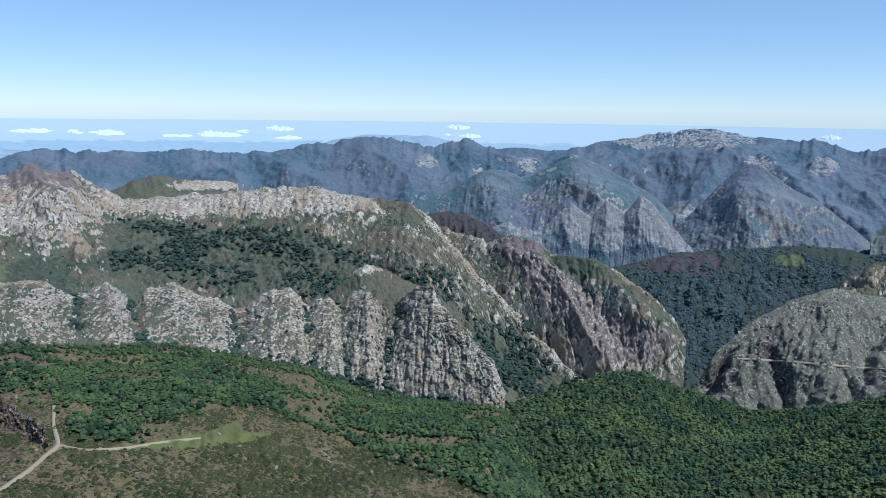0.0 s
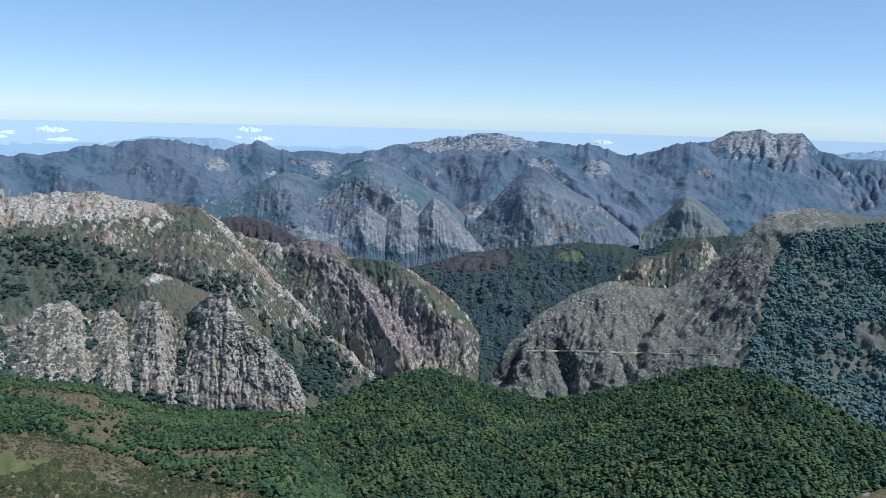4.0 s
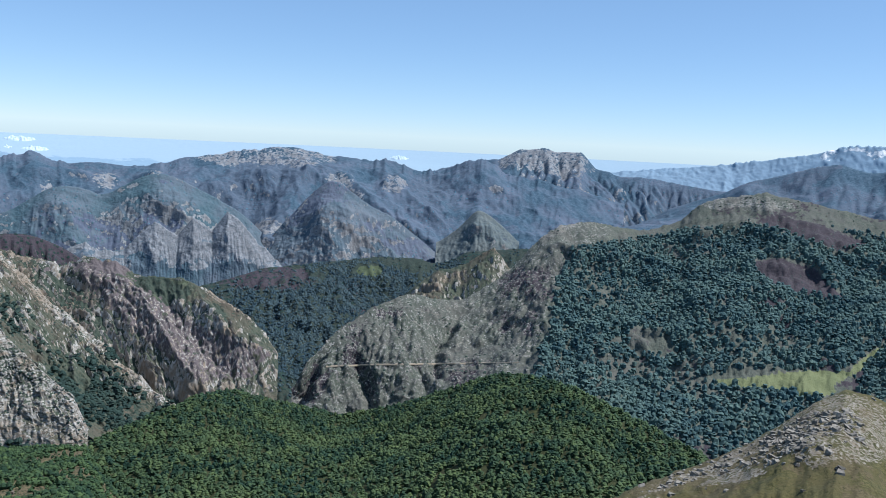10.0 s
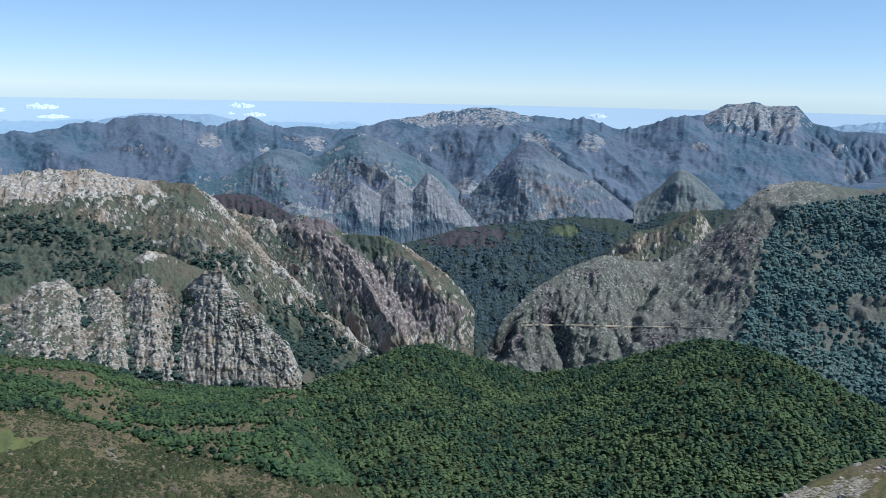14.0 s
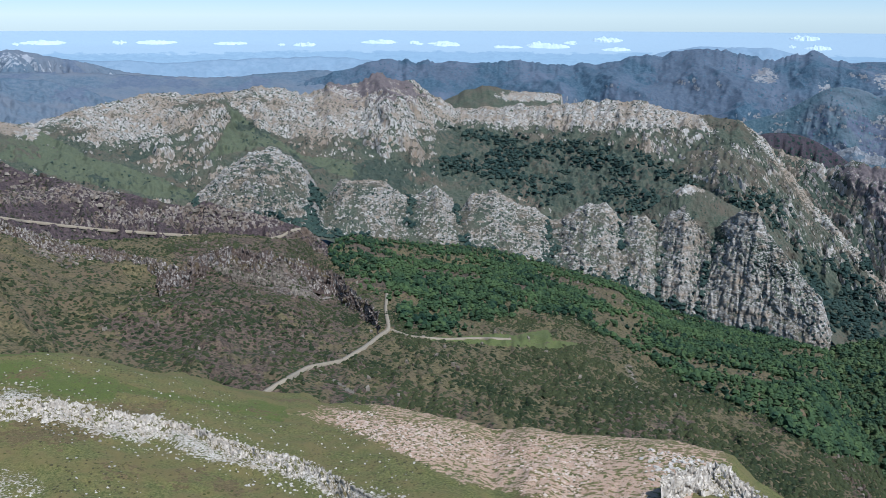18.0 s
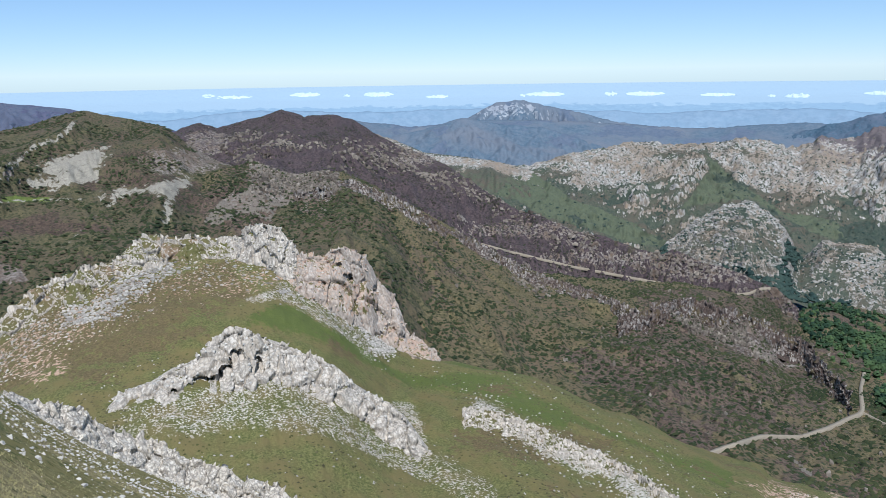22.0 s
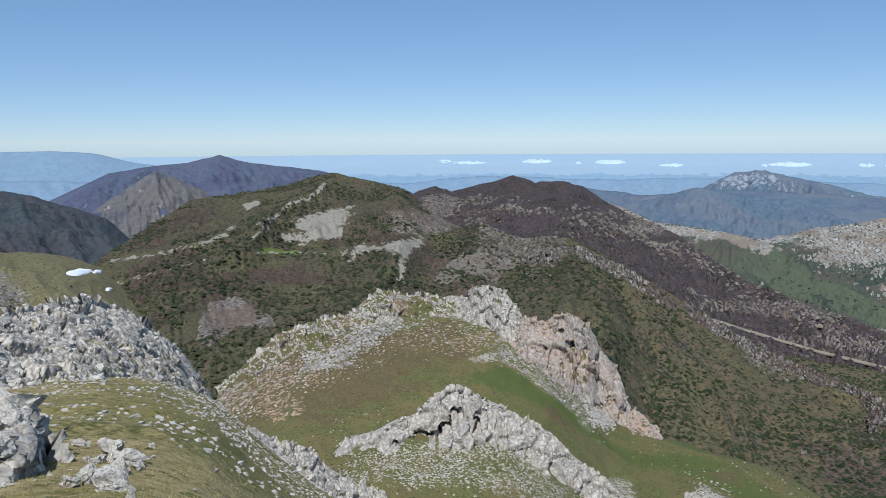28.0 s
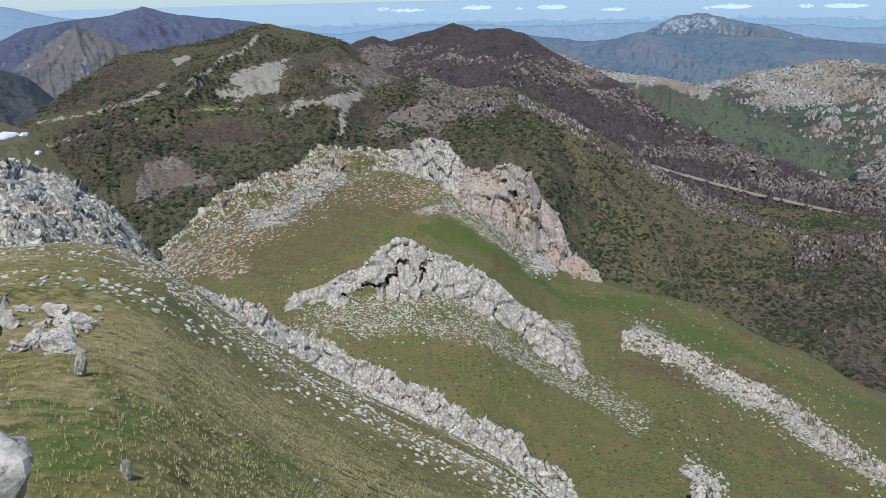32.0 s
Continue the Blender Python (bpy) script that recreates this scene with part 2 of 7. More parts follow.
M_MOUNT = terrain_mat("mountain_shoulder", ((0.062, 0.074, 0.060), (0.112, 0.116, 0.092), (0.098, 0.098, 0.084)), ((0.040, 0.034, 0.041), (0.058, 0.048, 0.054)), ((0.085, 0.09, 0.084), (0.265, 0.262, 0.248), (0.165, 0.152, 0.13)),
                      ((0.095, 0.135, 0.07), (0.135, 0.165, 0.085)), 8.0, fleck=0.7, dots=((0.022, 0.042, 0.036), 6.0, 0.34), strata=24.0, tone=(0.92, 0.94, 0.96), green=((0.125, 0.142, 0.066), (0.158, 0.170, 0.085)))
M_WOODFLOOR = terrain_mat("forest_floor", ((0.025, 0.036, 0.014), (0.05, 0.06, 0.025), (0.045, 0.052, 0.024)), ((0.055, 0.042, 0.046), (0.08, 0.062, 0.062)), LIME,
                          ((0.085, 0.12, 0.062), (0.12, 0.15, 0.08)), 14.0)
# Far ranges: aerial haze is put into these base colours as a blue cast.
M_FAR = terrain_mat("hazed_distant_range", ((0.042, 0.070, 0.092), (0.078, 0.104, 0.124), (0.116, 0.120, 0.142)), ((0.074, 0.086, 0.108), (0.100, 0.108, 0.126)),
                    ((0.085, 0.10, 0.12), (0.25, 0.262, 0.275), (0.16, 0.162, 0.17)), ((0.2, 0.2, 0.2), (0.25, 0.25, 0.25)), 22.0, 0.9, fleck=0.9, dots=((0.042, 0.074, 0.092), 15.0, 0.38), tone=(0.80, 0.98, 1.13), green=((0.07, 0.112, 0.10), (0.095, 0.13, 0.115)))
M_CRAG_FAR = terrain_mat("hazed_pale_crags", ((0.060, 0.092, 0.105), (0.092, 0.118, 0.132), (0.12, 0.13, 0.145)), ((0.08, 0.09, 0.11), (0.1, 0.11, 0.13)), ((0.085, 0.105, 0.125), (0.25, 0.262, 0.28), (0.17, 0.178, 0.19)), ((0.2, 0.2, 0.2), (0.25, 0.25, 0.25)), 18.0, 1.2, fleck=0.5, tone=(0.92, 1.03, 1.15))
M_FAR_GREEN = terrain_mat("hazed_green_spurs", ((0.060, 0.092, 0.100), (0.092, 0.118, 0.122), (0.125, 0.130, 0.138)), ((0.092, 0.094, 0.118), (0.118, 0.116, 0.138)),
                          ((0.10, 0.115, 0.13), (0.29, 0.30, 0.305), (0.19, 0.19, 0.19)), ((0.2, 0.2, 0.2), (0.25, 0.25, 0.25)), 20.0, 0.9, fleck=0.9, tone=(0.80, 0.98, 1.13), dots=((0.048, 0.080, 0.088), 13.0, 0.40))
M_FAR_BROWN = terrain_mat("hazed_brown_spurs", ((0.082, 0.104, 0.116), (0.118, 0.128, 0.134), (0.150, 0.146, 0.150)), ((0.108, 0.106, 0.128), (0.134, 0.130, 0.146)),
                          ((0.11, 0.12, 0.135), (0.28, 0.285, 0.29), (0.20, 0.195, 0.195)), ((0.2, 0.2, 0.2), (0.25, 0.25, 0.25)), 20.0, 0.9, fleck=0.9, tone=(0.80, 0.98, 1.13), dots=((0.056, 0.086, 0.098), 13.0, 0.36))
M_TAN = terrain_mat("hazed_tan_spur", ((0.105, 0.120, 0.115), (0.165, 0.165, 0.140), (0.185, 0.175, 0.145)), ((0.085, 0.095, 0.10), (0.115, 0.12, 0.12)), ((0.11, 0.12, 0.13), (0.27, 0.27, 0.27), (0.19, 0.18, 0.17)), ((0.2, 0.2, 0.2), (0.25, 0.25, 0.25)), 20.0, tone=(0.74, 0.86, 1.0))
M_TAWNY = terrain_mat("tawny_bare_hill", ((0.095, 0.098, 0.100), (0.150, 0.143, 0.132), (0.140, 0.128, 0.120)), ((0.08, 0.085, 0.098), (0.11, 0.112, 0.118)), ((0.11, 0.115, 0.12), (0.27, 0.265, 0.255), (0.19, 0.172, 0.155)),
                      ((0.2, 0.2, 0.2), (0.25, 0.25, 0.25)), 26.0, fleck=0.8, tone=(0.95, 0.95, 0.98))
M_DARKRANGE = terrain_mat("hazed_wooded_range", ((0.040, 0.060, 0.078), (0.074, 0.092, 0.106), (0.080, 0.082, 0.098)), ((0.050, 0.056, 0.072), (0.075, 0.078, 0.088)), ((0.10, 0.11, 0.12), (0.24, 0.25, 0.25), (0.17, 0.16, 0.15)),
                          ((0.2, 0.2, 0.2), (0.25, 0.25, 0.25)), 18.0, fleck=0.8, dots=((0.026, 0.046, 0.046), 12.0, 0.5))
M_PURPLE = terrain_mat("hazed_purple_mountain", ((0.085, 0.10, 0.135), (0.125, 0.13, 0.155), (0.12, 0.12, 0.15)), ((0.085, 0.085, 0.125), (0.115, 0.11, 0.145)), ((0.12, 0.13, 0.155), (0.25, 0.26, 0.27), (0.18, 0.18, 0.19)),
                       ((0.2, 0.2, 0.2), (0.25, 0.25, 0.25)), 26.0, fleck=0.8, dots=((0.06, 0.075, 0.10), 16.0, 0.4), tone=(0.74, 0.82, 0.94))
# Valley woodland: dark greens with the blue of haze put into them.
M_VALE = terrain_mat("hazed_valley_woodland", ((0.022, 0.038, 0.034), (0.045, 0.064, 0.056), (0.04, 0.054, 0.05)), ((0.048, 0.044, 0.060), (0.070, 0.062, 0.078)), LIME,
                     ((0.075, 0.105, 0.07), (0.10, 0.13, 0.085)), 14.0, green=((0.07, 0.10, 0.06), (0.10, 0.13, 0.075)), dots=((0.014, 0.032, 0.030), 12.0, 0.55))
# Farthest land: the pale blue of haze is mixed into the base colours.
M_FARTHER = terrain_mat("hazed_farther_range", ((0.090, 0.142, 0.195), (0.138, 0.185, 0.238), (0.158, 0.185, 0.225)), ((0.105, 0.142, 0.20), (0.135, 0.168, 0.225)),
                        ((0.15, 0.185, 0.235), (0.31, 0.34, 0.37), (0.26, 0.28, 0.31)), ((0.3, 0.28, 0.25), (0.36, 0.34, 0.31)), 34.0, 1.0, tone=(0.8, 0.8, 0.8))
M_HAZE_BLUE = terrain_mat("haze_blue_hills", ((0.20, 0.295, 0.385), (0.24, 0.335, 0.43), (0.22, 0.31, 0.40)), ((0.20, 0.29, 0.38), (0.24, 0.33, 0.42)),
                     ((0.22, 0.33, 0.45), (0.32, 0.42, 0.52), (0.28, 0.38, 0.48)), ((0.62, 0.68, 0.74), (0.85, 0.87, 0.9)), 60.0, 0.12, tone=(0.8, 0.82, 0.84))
M_PLAIN = terrain_mat("hazed_lowland_plain", ((0.29, 0.38, 0.455), (0.33, 0.42, 0.49), (0.31, 0.40, 0.475)), ((0.28, 0.37, 0.445), (0.32, 0.41, 0.48)), LIME, ((0.315, 0.435, 0.55), (0.325, 0.445, 0.56)), 60.0, 0.1, tone=(0.66, 0.76, 0.84))
M_CRAG = terrain_mat("bare_limestone", ((0.10, 0.11, 0.04), (0.16, 0.15, 0.07), (0.14, 0.12, 0.06)), ((0.2, 0.15, 0.1), (0.26, 0.2, 0.14)), ((0.15, 0.138, 0.118), (0.52, 0.478, 0.415), (0.41, 0.36, 0.295)),
                     ((0.36, 0.26, 0.19), (0.46, 0.39, 0.33)), 1.4, 1.1, 0.35, 2.0, joint=0.6)
M_CRAG_PINK = terrain_mat("pinkish_limestone", ((0.10, 0.11, 0.04), (0.16, 0.15, 0.07), (0.14, 0.12, 0.06)), ((0.2, 0.15, 0.1), (0.26, 0.2, 0.14)), ((0.19, 0.16, 0.135), (0.44, 0.395, 0.345), (0.36, 0.295, 0.24)),
                     ((0.36, 0.24, 0.17), (0.46, 0.37, 0.31)), 1.6, 1.1, 0.4, 1.8, joint=0.45)
M_CRAG_NEAR = terrain_mat("weathered_limestone", ((0.16, 0.155, 0.05), (0.30, 0.26, 0.11), (0.24, 0.2, 0.08)), ((0.2, 0.15, 0.1), (0.26, 0.2, 0.14)), ((0.13, 0.12, 0.105), (0.56, 0.525, 0.46), (0.45, 0.405, 0.34)),
                          ((0.40, 0.36, 0.30), (0.44, 0.4, 0.36)), 0.4, 0.8, 0.3, 1.4, joint=0.7)
# Limestone of the summit crag with its deep shade put into near-black colours.
M_CRAG_SHADE = terrain_mat("shade_black_limestone", ((0.012, 0.011, 0.007), (0.035, 0.029, 0.014), (0.022, 0.018, 0.010)), ((0.012, 0.010, 0.008), (0.024, 0.02, 0.014)), ((0.008, 0.008, 0.009), (0.050, 0.050, 0.054), (0.020, 0.020, 0.020)),
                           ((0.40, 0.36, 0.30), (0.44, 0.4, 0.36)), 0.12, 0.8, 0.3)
M_TRACK = plain_mat("gravel_track", [(0.3, (0.20, 0.17, 0.125)), (0.7, (0.30, 0.26, 0.20))], 2.0, 0.95, 0.05)
M_SNOW = plain_mat("old_snow", [(0.3, (0.75, 0.77, 0.8)), (0.7, (0.86, 0.87, 0.88))], 3.0, 0.7, 0.1)
# Leaf colours lean blue to carry haze, most in the two mixed woods.
M_BEECH = leaf_mat("beech_leaves", (0.008, 0.030, 0.022), (0.030, 0.068, 0.040), (0.090, 0.134, 0.052), (0.94, 0.88, 0.82))
M_WOOD = leaf_mat("hillside_wood_leaves", (0.008, 0.028, 0.018), (0.026, 0.066, 0.034), (0.076, 0.138, 0.052), (0.92, 0.80, 0.76))
M_OAK = leaf_mat("hazed_mixed_leaves", (0.016, 0.042, 0.050), (0.044, 0.082, 0.082), (0.082, 0.124, 0.104), (1.14, 1.14, 1.16))
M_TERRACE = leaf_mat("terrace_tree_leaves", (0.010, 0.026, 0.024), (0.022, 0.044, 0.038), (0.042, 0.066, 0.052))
M_OAK_HAZED = leaf_mat("hazed_wood_leaves", (0.022, 0.050, 0.066), (0.044, 0.078, 0.090), (0.070, 0.108, 0.108), (0.80, 0.78, 0.82))
M_CLOUD = plain_mat("cloud", [(0.3, (0.38, 0.49, 0.59)), (0.65, (0.51, 0.60, 0.675))], 40.0, 1.0, 0.1)
M_BLOCK = leaf_mat("limestone_blocks", (0.18, 0.165, 0.145), (0.36, 0.335, 0.295), (0.56, 0.53, 0.475))
M_BLOCK_KNOLL = leaf_mat("knoll_blocks_grey", (0.065, 0.06, 0.052), (0.155, 0.14, 0.118), (0.31, 0.285, 0.245))
M_BLOCK_PINK = leaf_mat("pinkish_scree_blocks", (0.24, 0.15, 0.10), (0.42, 0.31, 0.235), (0.54, 0.46, 0.39))
M_BLOCK_MID = leaf_mat("weathered_blocks", (0.12, 0.115, 0.105), (0.28, 0.268, 0.245), (0.46, 0.445, 0.415))
M_BLOCK_HEATH = leaf_mat("heath_rocks", (0.055, 0.044, 0.036), (0.13, 0.108, 0.086), (0.28, 0.245, 0.20))
M_TUSSOCK = leaf_mat("brown_tussocks", (0.030, 0.030, 0.014), (0.062, 0.055, 0.026), (0.10, 0.09, 0.042))
M_SCRUB = leaf_mat("heath_scrub", (0.014, 0.026, 0.010), (0.030, 0.044, 0.017), (0.065, 0.075, 0.03), (0.78, 0.76, 0.76))
def stone_mat(name, size, tone=1.0):
    """Pale limestone with dark pits, lichen blotches and thin joints; tone below 1 dims it for stone in shade."""
    m, nt, b = nodes(name, 0.92)
    vec = coords(nt)
    fine, mid = noise_tex(nt, 5.0 / size, 9, 0.7, vec), noise_tex(nt, 1.1 / size, 5, 0.6, vec)
    c = ramp(nt, fine, [(0.36, (0.11, 0.10, 0.09)), (0.42, (0.40, 0.37, 0.32)), (0.54, (0.63, 0.585, 0.505))])
    c = mixc(nt, ramp(nt, mid, [(0.52, (0, 0, 0)), (0.66, (0.5, 0.5, 0.5))]), c, (0.34, 0.325, 0.30))
    cr = nt.nodes.new("ShaderNodeTexVoronoi")
    cr.feature = "DISTANCE_TO_EDGE"
    cr.inputs["Scale"].default_value = 1.3 / size
    wv = nt.nodes.new("ShaderNodeVectorMath")
    wv.operation = "MULTIPLY_ADD"
    nz = nt.nodes.new("ShaderNodeTexNoise")
    nz.inputs["Scale"].default_value = 2.5 / size
    link(nt, vec, nz.inputs["Vector"])
    link(nt, nz.outputs["Color"], wv.inputs[0])
    wv.inputs[1].default_value = (0.7 * size,) * 3
    link(nt, vec, wv.inputs[2])
    link(nt, wv.outputs[0], cr.inputs["Vector"])
    c = mixc(nt, mathn(nt, "MULTIPLY_ADD", cr.outputs["Distance"], -30.0, 0.3, clamp=True), c, (0.07, 0.065, 0.06))
    c = mixc(nt, 1.0, c, (tone, tone, tone), "MULTIPLY")
    link(nt, c, b.inputs["Base Color"])
    bp = nt.nodes.new("ShaderNodeBump")
    bp.inputs["Strength"].default_value, bp.inputs["Distance"].default_value = 0.8, 0.09 * size
    link(nt, mathn(nt, "ADD", fine, mid), bp.inputs["Height"])
    link(nt, bp.outputs["Normal"], b.inputs["Normal"])
    return m


M_STONE = stone_mat("pale_limestone", 0.6)
# Darkened copy of the pale limestone, for slabs on the shaded crag.
M_STONE_SHADE = stone_mat("shade_grey_limestone", 0.25, 0.55)
M_STRAW = leaf_mat("dry_grass", (0.11, 0.12, 0.035), (0.28, 0.245, 0.10), (0.46, 0.40, 0.20))
M_STRAW_DRY = leaf_mat("dry_moss_blades", (0.14, 0.12, 0.04), (0.36, 0.30, 0.13), (0.56, 0.48, 0.24))

# ---- crest and foot lines, traced to fit the camera's view: bearing to the left, height angle, estimated distance in metres; beyond 2.5 km distances are drawn together ----
NEAR_EDGE = [(106.3, -13.06, 22), (104.1, -13.48, 27), (102.1, -13.22, 32), (101.0, -11.93, 35), (97.4, -10.30, 47), (94.9, -9.96, 55), (92.7, -9.67,
    63), (89.8, -11.08, 69), (87.3, -13.52, 75), (85.5, -16.29, 79), (82.0, -18.73, 82), (78.4, -20.73, 83), (74.8, -23.00, 85), (70.8, -25.12, 82),
    (60.1, -30.00, 75), (55.0, -33.26, 66), (52.4, -34.51, 61)]
SHOULDER = [(54.4, -19.74, 292), (51.2, -20.29, 287), (48.7, -20.63, 283), (45.4, -21.77, 278), (41.9, -23.24, 273), (41.2, -23.17, 272), (37.1,
    -24.81, 265), (35.4, -25.25, 262), (33.8, -25.63, 259), (31.8, -25.81, 256), (30.9, -26.41, 254), (26.0, -26.78, 245), (19.6, -27.87, 234), (17.9,
    -28.38, 231), (15.4, -27.96, 226), (12.0, -28.48, 219), (5.1, -28.30, 207), (0.8, -28.68, 200), (-0.9, -29.66, 197), (-5.2, -31.06, 190), (-9.0,
    -34.00, 150)]
HILL = [(72.0, -7.50, 830), (69.0, -6.40, 840), (66.5, -5.80, 850), (63.7, -6.82, 854), (60.7, -6.57, 857), (58.6, -7.75, 860), (55.6, -9.15, 864),
    (53.3, -10.53, 867), (51.0, -12.11, 870), (47.5, -13.68, 889), (44.7, -13.87, 904), (41.2, -13.98, 924), (38.2, -14.00, 940), (35.2, -14.35, 956),
    (32.2, -14.87, 973), (31.0, -15.87, 980)]
LFOOT = [(31.4, -13.75, 1181), (28.2, -14.60, 1244), (23.8, -15.23, 1331), (18.6, -15.57, 1360), (14.6, -16.41, 1378), (9.5, -17.45, 1352), (5.9,
    -19.03, 1335), (1.0, -19.94, 1292), (-2.2, -20.20, 1261), (-4.4, -20.35, 1240), (-7.2, -19.29, 1240), (-10.8, -18.71, 1240), (-13.8, -17.47, 1240)]
DARK = [(76.0, -5.50, 1450), (70.9, -3.46, 1500), (69.8, -3.18, 1509), (68.7, -3.50, 1518), (66.4, -2.98, 1535), (64.5, -2.36, 1550), (63.0, -2.84,
    1515), (61.4, -2.78, 1479), (59.9, -3.06, 1444), (58.0, -4.23, 1399), (56.0, -5.21, 1334), (53.3, -6.37, 1243), (51.8, -7.51, 1190), (49.1, -9.01,
    1121), (44.9, -10.79, 1079), (41.6, -11.57, 1046), (38.9, -12.28, 1030), (38.1, -11.90, 1030), (35.9, -12.81, 1030), (35.0, -12.74, 1030), (32.9,
    -13.51, 1030), (31.4, -13.94, 1030), (30.0, -15.20, 1020)]
BIG = [(94.0, -9.50, 780), (92.2, -7.72, 800), (91.1, -6.84, 829), (88.4, -5.08, 899), (86.0, -3.64, 959), (83.0, -3.36, 990), (79.9, -2.87, 1021),
    (76.8, -2.07, 1047), (74.9, -2.42, 1021), (72.2, -3.23, 984), (70.7, -4.41, 964), (69.1, -5.38, 943), (66.9, -6.35, 912), (65.0, -6.92, 897), (61.7,
    -7.27, 889), (60.8, -6.41, 887), (58.1, -7.77, 880), (54.0, -11.50, 860), (50.0, -17.00, 850), (46.0, -24.00, 830)]
LEFTHILL = [(125.0, -1.00, 420), (112.0, -3.00, 500), (105.5, -4.77, 560), (104.9, -4.61, 572), (103.7, -5.24, 594), (102.4, -5.68, 617), (99.9,
    -6.47, 665), (97.8, -6.51, 701), (95.1, -6.80, 725), (93.7, -7.14, 737), (92.2, -7.72, 749), (91.2, -8.34, 759), (89.0, -10.50, 740)]
LEFTDARK = [(112.0, -4.50, 800), (104.9, -4.61, 821), (103.5, -3.76, 835), (101.9, -3.50, 851), (99.7, -4.51, 873), (97.0, -6.49, 900), (95.0, -8.50,
    900)]
FLDARK = [(125.0, -1.50, 1900), (105.2, -2.12, 2000), (103.4, -1.93, 2030), (101.5, -1.87, 2066), (98.9, -2.58, 2114), (95.5, -3.27, 2178), (93.8,
    -3.90, 2210), (91.3, -4.76, 2257), (89.9, -6.14, 2283), (87.0, -8.00, 2300)]
FLPURPLE = [(98.0, -5.00, 3100), (94.1, -3.33, 3100), (93.0, -2.83, 3109), (91.1, -1.97, 3127), (88.9, -1.66, 3148), (86.3, -1.36, 3173), (84.2,
    -0.93, 3193), (82.1, -1.48, 3213), (77.5, -2.05, 3257), (73.0, -3.03, 3300), (68.0, -4.50, 3300)]
FLSAND = [(93.0, -5.00, 2700), (90.9, -3.47, 2702), (89.7, -2.76, 2718), (88.2, -1.83, 2740), (86.7, -2.56, 2761), (84.5, -3.50, 2793), (82.0, -5.00,
    2800)]
FLBLUE = [(125.0, -0.80, 4750), (105.1, -0.51, 4750), (98.7, -0.56, 4750), (94.3, -0.51, 4750), (91.8, -0.65, 4750), (89.6, -1.27, 4750), (85.0,
    -2.00, 4750)]
ISTRIP = [(62.0, -3.60, 2150), (59.1, -3.89, 2100), (56.9, -4.66, 2062), (55.1, -5.43, 2028), (52.4, -5.74, 1980), (50.1, -6.07, 1939), (48.2, -6.54,
    1904), (46.0, -7.40, 1850)]
IBLUE = [(61.0, -5.30, 3200), (57.6, -4.46, 3200), (55.4, -3.96, 3175), (52.4, -3.18, 3129), (49.4, -3.69, 3082), (47.1, -3.75, 3048), (44.1, -4.72,
    3001), (41.0, -6.00, 2950)]
FARMASS = [(56.0, -4.30, 4100), (52.0, -3.19, 4100), (50.1, -2.13, 4092), (48.2, -2.01, 4084), (45.6, -2.65, 4072), (41.9, -3.57, 4056), (38.2, -3.93,
    4040), (32.9, -3.73, 4017), (29.5, -4.22, 4002), (24.0, -4.60, 4000)]
E1 = [(40.0, -12.80, 1450), (38.4, -11.18, 1480), (36.1, -9.41, 1489), (33.5, -8.62, 1498), (31.2, -9.74, 1507), (30.1, -11.87, 1511), (28.9, -10.81,
    1515), (26.2, -11.04, 1526), (24.2, -12.13, 1532), (22.3, -11.24, 1538), (20.7, -12.51, 1543), (18.3, -11.70, 1550), (15.5, -12.98, 1558), (14.0,
    -13.12, 1554), (12.6, -12.89, 1546), (10.3, -12.39, 1532), (9.2, -13.37, 1525), (7.2, -13.41, 1513), (5.3, -11.12, 1502), (2.5, -12.67, 1443), (0.5,
    -12.65, 1398), (-0.7, -14.18, 1370), (-2.7, -16.06, 1324), (-4.2, -19.05, 1290)]
E2 = [(50.5, -6.91, 1900), (48.0, -6.47, 1950), (46.3, -5.92, 1992), (43.6, -5.31, 2059), (40.5, -4.75, 2137), (38.8, -4.90, 2156), (37.0, -4.93,
    2165), (34.0, -4.61, 2180), (31.8, -4.82, 2191), (30.7, -5.01, 2197), (29.5, -4.27, 2202), (28.0, -4.47, 2210), (26.1, -3.72, 2219), (24.2, -4.09,
    2229), (22.3, -5.22, 2239), (21.1, -6.16, 2244), (19.6, -5.96, 2245), (16.9, -5.85, 2214), (14.3, -5.70, 2182), (11.3, -5.37, 2147), (8.3, -5.56,
    2113), (5.6, -6.11, 2081), (5.4, -5.65, 2079), (2.5, -6.40, 2041), (1.0, -7.43, 2013), (-0.6, -8.19, 1984), (-3.0, -9.11, 1941), (-4.5, -8.50, 1913),
    (-6.5, -9.02, 1878), (-7.7, -9.75, 1856), (-10.4, -10.03, 1796), (-12.3, -10.89, 1752), (-14.2, -12.09, 1708), (-15.8, -13.48, 1673), (-16.8, -15.06,
    1650)]
E3 = [(24.0, -6.50, 2600), (21.6, -5.38, 2602), (20.3, -4.79, 2610), (19.2, -4.52, 2615), (16.8, -4.84, 2629), (13.9, -4.95, 2645), (13.7, -5.88,
    2646), (12.0, -6.50, 2650)]
